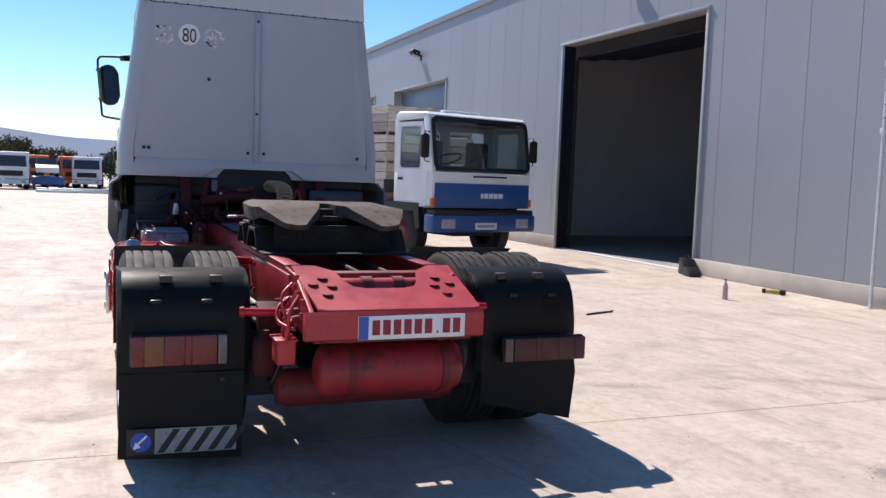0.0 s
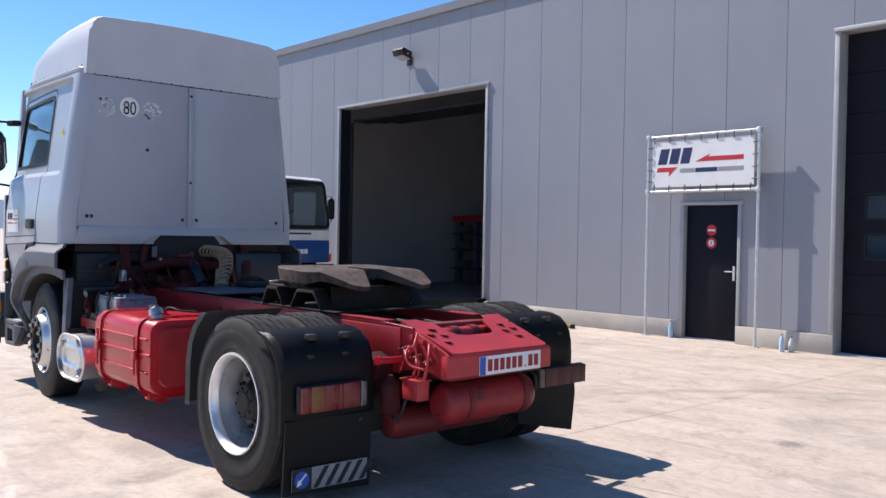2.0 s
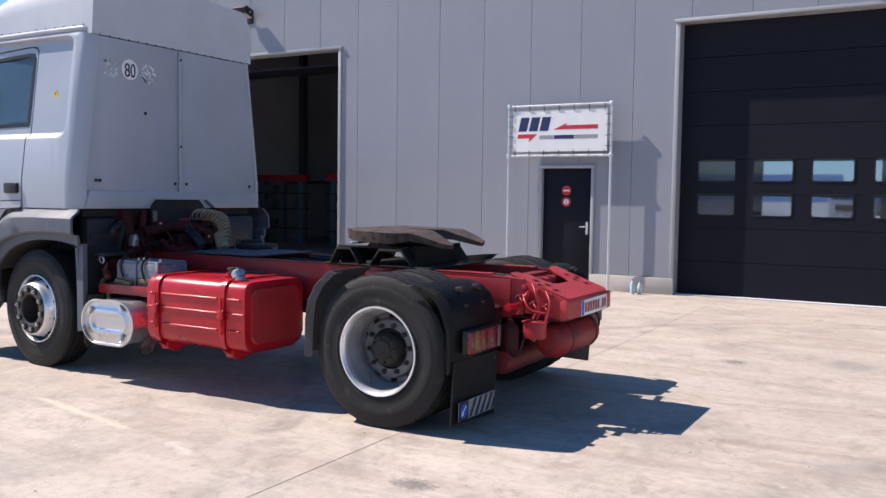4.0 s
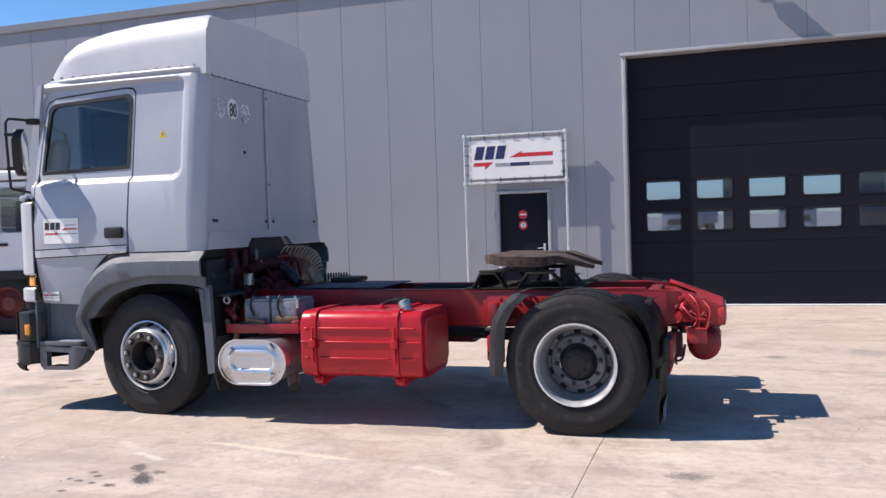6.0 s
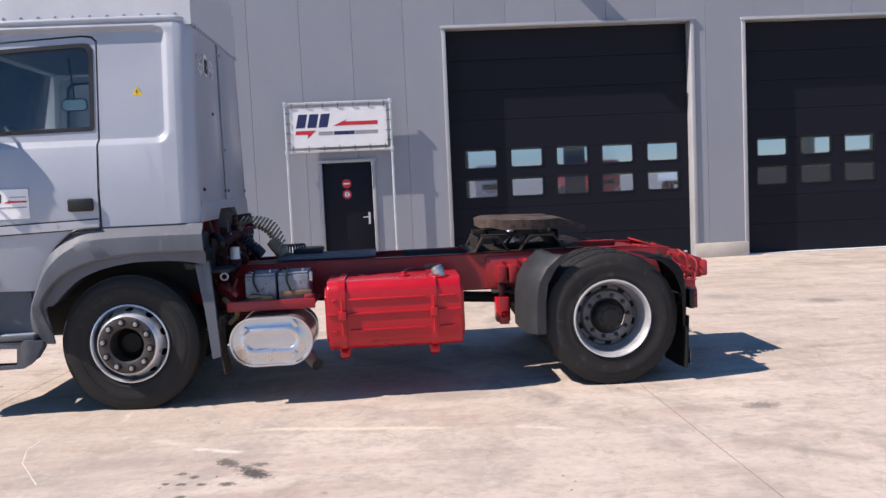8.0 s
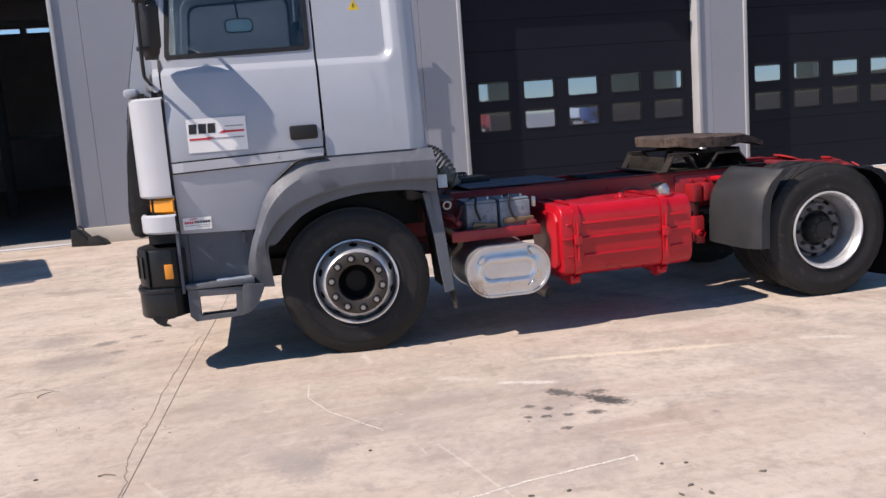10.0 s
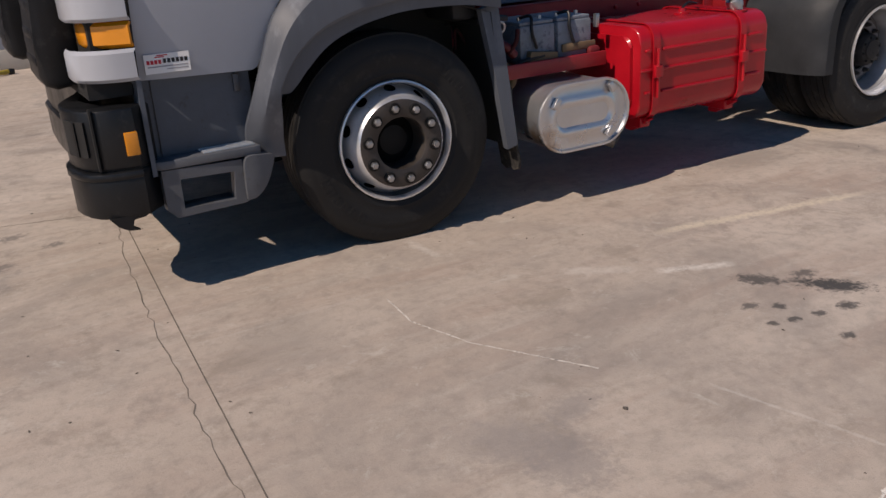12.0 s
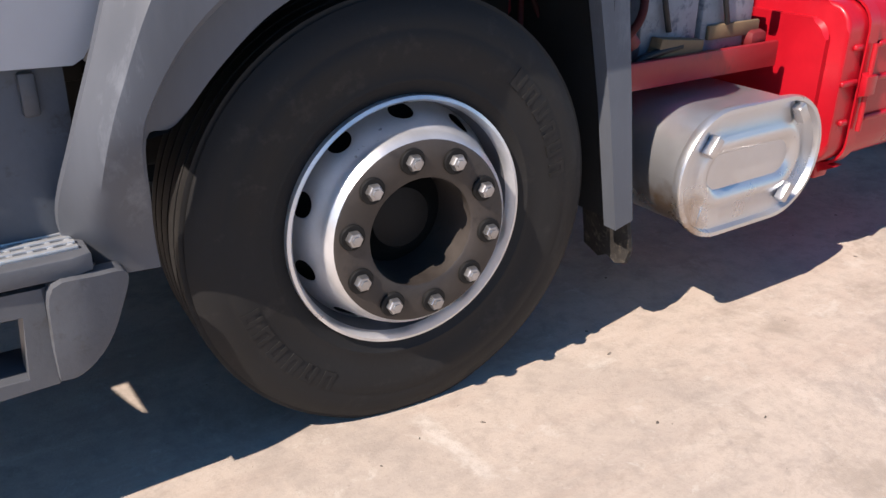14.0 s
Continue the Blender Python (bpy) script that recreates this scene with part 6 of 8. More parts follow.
# ---- chassis ----
def build_chassis():
    ch = part("chassis_rail", prism(bmesh.new(), [(-3.9, 0.715), (0.45, 0.715), (0.72, 0.75), (0.72, 1.01), (0.3, 1.03), (-3.9, 1.03)], "y", -0.43, -0.41, bev=0.004), RAILRED, TRUCK, "glossy red chassis rail")
    part("flange", slab(-3.9, 0.45, -0.43, -0.345, 1.02, 1.033, bev=0.003), RAILRED, ch)
    part("doubler", slab(-0.9, 0.62, -0.446, -0.431, 0.722, 1.0, bev=0.004), RAILRED, ch, "red doubler plate on the rail")
    part("flange", slab(-3.9, 0.45, -0.43, -0.345, 0.712, 0.726, bev=0.003), RAILRED, ch)
    c2 = part("chassis_rail", prism(bmesh.new(), [(-3.9, 0.715), (0.45, 0.715), (0.72, 0.75), (0.72, 1.01), (0.3, 1.03), (-3.9, 1.03)], "y", 0.41, 0.43, bev=0.004), RAILRED, TRUCK, "glossy red chassis rail")
    part("flange", slab(-3.9, 0.45, 0.345, 0.43, 1.02, 1.033, bev=0.003), RAILRED, c2)
    for x in (-2.0, -0.95, 0.5):
        part("cross_member", slab(x - 0.05, x + 0.05, -0.41, 0.41, 0.8, 1.0, bev=0.01), REDDULL, TRUCK)
    for x in (-1.7, -1.5, -0.75, -0.62, -0.5, -0.38):
        for z in (0.79, 0.95):
            part("bolt", lathe(bmesh.new(), [(0.014, 0.0), (0.014, -0.012), (0, -0.014)], (x, -0.43 if x < -0.9 else -0.446, z), segs=6), RED, ch)
    # gusset in front of the rear axle with brackets
    part("hanger_plate", prism(bmesh.new(), [(-0.815, 0.43), (-0.735, 0.43), (-0.735, 0.64), (-0.745, 0.66), (-0.815, 0.66)], "y", -0.62, -0.6, bev=0.004), RAILRED, ch)
    for x0, x1 in ((-0.82, -0.735), (-0.72, -0.64)):
        part("hanger_lug", slab(x0, x1, -0.6, -0.446, 0.78, 0.93, bev=0.012), RAILRED, ch)
    hp = part("spring_hanger", slab(-0.84, -0.72, -0.6, -0.44, 0.44, 0.66, bev=0.02), RED, TRUCK, "red spring hanger bracket")
    part("shackle", slab(-0.81, -0.75, -0.58, -0.47, 0.64, 0.8, bev=0.02), GRIMERED, hp)
    part("pin", lathe(bmesh.new(), [(0.03, -0.66), (0.03, -0.62), (0.0, -0.66)], (-0.78, 0, 0.52), segs=14), RED, hp)
    # axle, springs, drive line
    ax = part("rear_axle", tube(bmesh.new(), [(0, -0.75, 0.53), (0, -0.3, 0.53), (0, -0.2, 0.53), (0, 0.2, 0.53), (0, 0.3, 0.53), (0, 0.75, 0.53)], [0.1, 0.1, 0.2, 0.2, 0.1, 0.1], 16), BLACKMATT, TRUCK, "dirty black rear axle", smooth=50)
    part("diff_cover", lathe(bmesh.new(), [(0, 0.24), (0.1, 0.22), (0.17, 0.15), (0.19, 0.0)], (0, 0, 0.53), axis="x", segs=24), BLACKMATT, ax)
    for s in (-1, 1):
        sp = part("leaf_spring", slab(-0.86, 0.5, s * 0.51 - 0.06, s * 0.51 + 0.06, 0.69, 0.71, bev=0.004), BLACKMATT, TRUCK, "grimy black rear leaf spring pack")
        for k in range(1, 6):
            part("leaf", slab(-0.84 + 0.13 * k, 0.48 - 0.1 * k, s * 0.51 - 0.06, s * 0.51 + 0.06, 0.69 - 0.021 * k, 0.709 - 0.021 * k, bev=0.003), BLACKMATT, sp)
        part("rear_hanger", prism(bmesh.new(), [(0.42, 0.62), (0.5, 0.56), (0.56, 0.62), (0.56, 0.8), (0.44, 0.84)], "y", s * 0.51 - 0.065, s * 0.51 + 0.065, bev=0.01), GRIMERED, sp)
        for x in (-0.12, 0.12):
            part("u_bolt", tube(bmesh.new(), bend([(x, s * 0.45, 0.42), (x, s * 0.45, 0.7), (x, s * 0.47, 0.735), (x, s * 0.57, 0.735), (x, s * 0.59, 0.7), (x, s * 0.59, 0.42)]), 0.012, 6), BLACKMATT, sp, smooth=60)
        part("clamp_plate", slab(-0.17, 0.17, s * 0.52 - 0.09, s * 0.52 + 0.09, 0.4, 0.43, bev=0.006), BLACKMATT, sp)
        bc = part("brake_chamber", lathe(bmesh.new(), [(0, 0.44), (0.07, 0.435), (0.085, 0.41), (0.085, 0.34), (0.094, 0.335), (0.094, 0.32), (0.085, 0.315), (0.08, 0.26), (0.05, 0.24), (0, 0.24)], (0, s * 0.43, 0.62), axis="x", segs=24), BLACKMATT, TRUCK, "grimy black brake chamber by the rear axle")
        part("push_rod", rod((0.05, s * 0.43, 0.6), (0.25, s * 0.43, 0.62), 0.014), BLACKMATT, bc)
        part("front_spring", slab(-4.5, -3.1, s * 0.42 - 0.04, s * 0.42 + 0.04, 0.58, 0.66), BLACKMATT, TRUCK)
    # two plates added to keep sun off the ground below, with a gap between
    part("valve_tray", slab(0.08, 0.48, -0.405, -0.05, 0.815, 0.83, bev=0.004), GRIMERED, TRUCK, "greasy red plate added between the rails to block sun")
    part("valve_tray", slab(0.08, 0.48, 0.135, 0.405, 0.815, 0.83, bev=0.004), GRIMERED, TRUCK)
    part("air_canister", lathe(bmesh.new(), [(0, 0.5), (0.05, 0.505), (0.062, 0.53), (0.062, 0.66), (0.055, 0.69), (0.03, 0.705), (0.02, 0.73), (0, 0.732)], (0.68, -0.565, 0), axis="z", segs=24), GRIMERED, TRUCK, "greasy dark red air drier canister", smooth=50)
    part("drive_shaft", rod((-2.6, 0, 0.7), (-0.2, 0, 0.55), 0.05, 14), BLACKMATT, TRUCK)
    part("front_axle", slab(FX - 0.06, FX + 0.06, -0.9, 0.9, 0.4, 0.52, bev=0.02), BLACKMATT, TRUCK)
    part("engine", slab(-4.9, -3.3, -0.4, 0.4, 0.5, 1.32, bev=0.08, seg=3), BLACKMATT, TRUCK, "grimy black engine under the cab")
    gb = part("gearbox", slab(-3.3, -2.55, -0.26, 0.26, 0.52, 1.02, bev=0.08, seg=3), REDDULL, TRUCK, "dull red gearbox")
    part("bell_housing", lathe(bmesh.new(), [(0.34, -3.32), (0.33, -3.18), (0.24, -3.02), (0, -3.0)], (0, 0, 0.85), axis="x", segs=28), REDDULL, gb)
    part("brake_drum", lathe(bmesh.new(), [(0.2, -0.9), (0.2, -0.62)], (FX, 0, 0.545), segs=24), BLACKMATT, TRUCK)
    part("inner_floor", slab(-4.9, -3.25, -0.8, 0.8, 1.28, 1.36), BLACKMATT, TRUCK)

    # rear end: sloped top with a cut-out, end beam, plate
    rear = part("rear_crossmember", prism(bmesh.new(), [(0.7, 0.79), (1.06, 0.755), (1.1, 0.77), (1.115, 0.88), (1.06, 0.908), (0.7, 1.045)], "y", -0.425, -0.405, bev=0.004), REDWORN, TRUCK, "worn red sloping rear cross-member")
    part("side_plate", prism(bmesh.new(), [(0.7, 0.79), (1.06, 0.755), (1.1, 0.77), (1.115, 0.88), (1.06, 0.908), (0.7, 1.045)], "y", 0.405, 0.425, bev=0.004), REDWORN, rear)
    zt = lambda x: 1.05 - (x - 0.7) * 0.37
    topo = [(0.66, -0.43), (1.085, -0.385), (1.1, -0.34), (1.1, 0.4), (1.085, 0.44), (0.66, 0.43), (0.66, 0.31), (0.72, 0.22), (0.83, 0.19), (0.88, 0.16), (0.9, 0.1), (0.9, -0.1), (0.88, -0.16), (0.83, -0.19), (0.72, -0.22), (0.66, -0.31)]
    part("top_plate", sheet(topo, [], lambda x, y: (x, y, zt(x)), (0, 0, -0.014), (0.8, 0.95)), REDWORN, rear, smooth=20)
    bm = bmesh.new()
    prism(bm, [(1.06, 0.885), (1.105, 0.895), (1.12, 0.88), (1.12, 0.765), (1.1, 0.755), (1.06, 0.755)], "y", -0.45, 0.45, bev=0.006)
    part("end_beam", bm, REDWORN, rear)
    for s in (-1, 1):
        for x, y in ((0.8, 0.3), (0.88, 0.27), (0.96, 0.31), (0.86, 0.36)):
            o = part("hole_plug", lathe(bmesh.new(), [(0.026, 0.002), (0.026, 0.005), (0.02, 0.005), (0.018, 0.001), (0, 0.001)], (x, s * y, zt(x)), axis="z", segs=18), REDDULL, rear)
        for x, z in ((0.78, 0.97), (0.88, 0.95), (0.98, 0.92), (0.84, 0.86), (0.96, 0.85)):
            part("bolt_head", lathe(bmesh.new(), [(0.02, 0), (0.02, -s * -0.02), (0.0, -s * -0.024)], (x, s * 0.425, z), segs=6), REDWORN, rear)
    part("cross_tube", rod((0.72, -0.4, 0.95), (0.72, 0.4, 0.95), 0.055, 20), REDWORN, rear)
    for y in (-0.05, 0.12):
        part("tube_collar", rod((0.72, y - 0.03, 0.95), (0.72, y + 0.03, 0.95), 0.064, 20), REDDULL, rear)
    part("inner_rib", slab(0.76, 0.79, -0.4, 0.4, 0.78, 0.93), REDDULL, rear)
    # carried this far back to block sun falling through the cut-out
    part("under_plate", slab(0.5, 1.08, -0.4, 0.4, 0.74, 0.755, bev=0.003), REDDULL, rear)
    rear.location = (-0.055, 0, -0.02)
    # number plate, its characters as bars
    pl = part("number_plate", slab(1.121, 1.126, -0.2, 0.345, 0.762, 0.876, bev=0.002), WHITE, TRUCK, "white number plate with a blue band and dark red characters")
    pl.matrix_local = Matrix.Translation((1.066, 0, 0.788)) @ pose(0, 0, 0, 0.3, 0, 0) @ Matrix.Translation((-1.12, 0, -0.81))
    part("blue_band", slab(1.1255, 1.1275, -0.198, -0.15, 0.764, 0.874), PLATEBLUE, pl, smooth=0)
    for i, y in enumerate((-0.112, -0.059, -0.006, 0.047, 0.1, 0.153, 0.247, 0.3)):
        part("character_bar", slab(1.1255, 1.1275, y - 0.019, y + 0.019, 0.784, 0.856), MAROON, pl, smooth=0)
    part("dot_bar", slab(1.1255, 1.1275, 0.196, 0.206, 0.784, 0.796), MAROON, pl, smooth=0)
    # air tank slung under the beam, straps
    tk = part("air_tank", lathe(bmesh.new(), [(0, -0.34), (0.07, -0.36), (0.115, -0.335), (0.128, -0.3), (0.128, 0.33), (0.115, 0.365), (0.07, 0.39), (0, 0.4)], (0.98, 0, 0.595), segs=36), TANKGRIME, TRUCK, "grimy red cylindrical air tank", smooth=50)
    tk.location = (-0.085, 0, -0.03)
    for y in (-0.2, 0.28):
        part("strap", lathe(bmesh.new(), [(0.129, y - 0.02), (0.134, y - 0.02), (0.134, y + 0.02), (0.129, y + 0.02)], (0.98, 0, 0.595), segs=30), REDDULL, tk)
        part("hanger", slab(0.95, 1.01, y - 0.02, y + 0.02, 0.72, 0.78), REDDULL, tk)
    t2 = part("air_tank", lathe(bmesh.new(), [(0, -0.5), (0.08, -0.48), (0.1, -0.42), (0.1, 0.42), (0.08, 0.48), (0, 0.5)], (0.55, 0, 0.4), segs=30), REDDULL, TRUCK, "dull red lower air tank", smooth=50)
    # left bracket, coupling box and pipes
    br = part("tail_bracket", tube(bmesh.new(), bend([(0.72, -0.68, 0.83), (0.72, -0.5, 0.83), (0.74, -0.44, 0.88), (0.76, -0.42, 0.93)]), 0.021, 10), RED, TRUCK, "red tube carrying the mudguard", smooth=60)
    part("tube_end", lathe(bmesh.new(), [(0, -0.7), (0.026, -0.698), (0.028, -0.68), (0.022, -0.675)], (0.72, 0, 0.83), segs=14), RED, br)
    b2 = part("tail_bracket", rod((0.66, 0.42, 0.84), (0.66, 0.64, 0.82), 0.022), RED, TRUCK, "red tube carrying the mudguard")
    cb = part("coupling_box", slab(0.82, 0.97, -0.55, -0.46, 0.6, 0.72, bev=0.01), REDWORN, TRUCK, "red steel coupling box with pipes")
    cb.location.x = -0.05
    part("lid", slab(0.81, 0.98, -0.56, -0.45, 0.715, 0.725, bev=0.004), REDWORN, cb)
    for k, pts in enumerate(([(0.85, -0.46, 0.98), (0.9, -0.52, 0.92), (0.92, -0.5, 0.8), (0.9, -0.5, 0.72)], [(0.95, -0.45, 0.93), (1.0, -0.5, 0.86), (0.98, -0.5, 0.76), (0.94, -0.48, 0.7)], [(0.78, -0.46, 0.9), (0.82, -0.52, 0.86), (0.88, -0.53, 0.8), (1.02, -0.48, 0.78)])):
        part("pipe", tube(bmesh.new(), bend(pts), 0.008, 8), REDWORN, cb, smooth=60)
    for pts in ([(1.02, 0.36, 0.76), (1.08, 0.38, 0.7), (1.07, 0.38, 0.6), (0.99, 0.36, 0.52)], [(0.84, -0.5, 0.62), (0.82, -0.53, 0.52), (0.78, -0.55, 0.5), (0.74, -0.55, 0.56)]):
        part("hose", tube(bmesh.new(), bend(pts), 0.01, 8), BLACK, tk, smooth=60)
    # valve cluster beside the rail
    for x, z, r in ((0.75, 0.88, 0.022), (0.86, 0.84, 0.02), (0.95, 0.82, 0.018)):
        part("valve_cap", lathe(bmesh.new(), [(0, -0.53), (r * 0.35, -0.525), (r * 0.4, -0.5)], (x, 0, z + 0.004), segs=10), REDDULL, cb)
        part("elbow", tube(bmesh.new(), bend([(x + 0.01, -0.48, z), (x + 0.035, -0.5, z - 0.03), (x + 0.03, -0.51, z - 0.08), (x + 0.005, -0.5, z - 0.12)]), 0.009, 8), REDWORN, cb, smooth=60)
        part("valve", lathe(bmesh.new(), [(0, -0.5), (r * 0.6, -0.49), (r, -0.46), (r, -0.43)], (x, 0, z), segs=14), REDDULL, cb)


build_chassis()


def build_fifth_wheel():
    """Coupling plate with a deep skirt, two sloping horns and an open throat, on folded feet."""
    ztop = lambda x, y: -0.34 * max(0.0, x - 0.24) - 0.02 * step01((abs(y) - 0.4) / 0.1) - 0.02 * step01((-0.34 - x) / 0.1)
    thick = lambda x: blend(x, ((-0.44, 0.07), (-0.3, 0.085), (0.1, 0.085), (0.26, 0.06), (0.52, 0.03)))
    half = [(-0.44, 0.2), (-0.425, 0.31), (-0.36, 0.42), (-0.25, 0.475), (0.08, 0.485), (0.22, 0.46), (0.36, 0.41), (0.47, 0.36), (0.5, 0.335), (0.52, 0.27), (0.515, 0.225), (0.44, 0.185), (0.28, 0.1), (0.1, 0.05), (-0.02, 0.04), (-0.06, 0.0)]
    outline = half + [(x, -y) for x, y in half[-2::-1]]
    bm = sheet(outline, [], lambda x, y: (x, y, ztop(x, y)), (0, 0, -0.03), (-0.4, -0.34, -0.3, 0.1, 0.24, 0.32, 0.4), (-0.47, -0.44, -0.4, -0.36, 0.36, 0.4, 0.44, 0.47))
    for v in bm.verts:
        if v.co.z < ztop(v.co.x, v.co.y) - 0.015:
            v.co.z = ztop(v.co.x, v.co.y) - thick(v.co.x)
            v.co.x *= 0.985
            v.co.y *= 0.975
    rim = [e for e in bm.edges if len(e.link_faces) == 2 and e.calc_face_angle(0) > 1.0 and all(v.co.z > ztop(v.co.x, v.co.y) - 0.01 for v in e.verts)]
    bmesh.ops.bevel(bm, geom=rim, offset=0.013, segments=3, profile=0.6, affect="EDGES", clamp_overlap=True)
    fw = part("fifth_wheel_plate", bm, RUSTY, TRUCK, "rusty greasy fifth-wheel coupling plate with two horns", smooth=40)
    fw.matrix_local = Matrix.Translation((-0.485, 0.0, 1.322)) @ pose(0, 0, 0, 0, 1.2, 0)
    part("jaw", prism(bmesh.new(), rounded(-0.2, 0.06, -0.15, 0.15, 0.05), "z", -0.13, -0.03, bev=0.01), GREASE, fw)
    part("throat_plate", prism(bmesh.new(), [(-0.06, -0.06), (0.14, -0.09), (0.14, 0.09), (-0.06, 0.06)], "z", -0.1, -0.07), GREASE, fw)
    for x, y in ((-0.2, 0.2), (-0.2, -0.2), (-0.3, 0.0), (0.1, 0.3), (0.1, -0.3)):
        part("grease_hole", lathe(bmesh.new(), [(0.026, 0.0022), (0.022, 0.0028), (0.0, 0.002)], (x, y, 0.0), axis="z", segs=14), GREASE, fw)
    for s in (-1, 1):
        for x in (-0.19, -0.13, 0.02, 0.09):
            part("skirt_rib", prism(bmesh.new(), [(x - 0.012, -0.02), (x + 0.012, -0.02), (x + 0.012, -0.095), (x - 0.012, -0.095)], "y", s * 0.44 - 0.03, s * 0.44 + 0.03, bev=0.005), RUSTY, fw)
        part("pivot", rod((-0.05, s * 0.3, -0.1), (-0.05, s * 0.46, -0.1), 0.04, 16), GREASE, fw)
    part("release_lever", tube(bmesh.new(), bend([(-0.1, -0.3, -0.09), (-0.16, -0.42, -0.1), (-0.2, -0.52, -0.105)]), 0.011), RUSTY, fw)
    part("lever_eye", bmesh_ring(Vector((-0.205, -0.545, -0.105)), 0.026, 0.008, (0, 0, 1)), DULLSTEEL, fw)
    base = part("mounting_plate", slab(-1.05, -0.04, -0.46, 0.46, 1.034, 1.046, bev=0.003), GREASE, TRUCK, "black greasy coupling mounting plate")
    for s in (-1, 1):
        y0, y1 = sorted((s * 0.36, s * 0.47))
        # folded hat-shaped feet, open underneath
        for a, b, c, d in ((-0.99, -0.92, -0.78, -0.69), (-0.6, -0.51, -0.3, -0.2)):
            hat = [(a, 1.046), (b, 1.175), (c, 1.175), (d, 1.046), (d - 0.018, 1.046), (c - 0.006, 1.16), (b + 0.006, 1.16), (a + 0.018, 1.046)]
            part("pedestal", prism(bmesh.new(), hat, "y", y0, y1, bev=0.003), GREASE, base)
        part("support_beam", slab(-0.93, -0.28, s * 0.41 - 0.035, s * 0.41 + 0.035, 1.176, 1.19, bev=0.004), GREASE, base)
        part("bearing", prism(bmesh.new(), [(-0.64, 1.19), (-0.42, 1.19), (-0.47, 1.25), (-0.59, 1.25)], "y", s * 0.4 - 0.05, s * 0.4 + 0.05, bev=0.01), GREASE, base)
    part("rear_web", slab(-0.25, -0.235, -0.36, 0.36, 1.046, 1.2, bev=0.003), GREASE, base)
    part("front_web", slab(-0.955, -0.94, -0.36, 0.36, 1.046, 1.16, bev=0.003), GREASE, base)
    part("cross_beam", slab(-0.56, -0.5, -0.42, 0.42, 1.17, 1.235, bev=0.01), GREASE, base)


build_fifth_wheel()


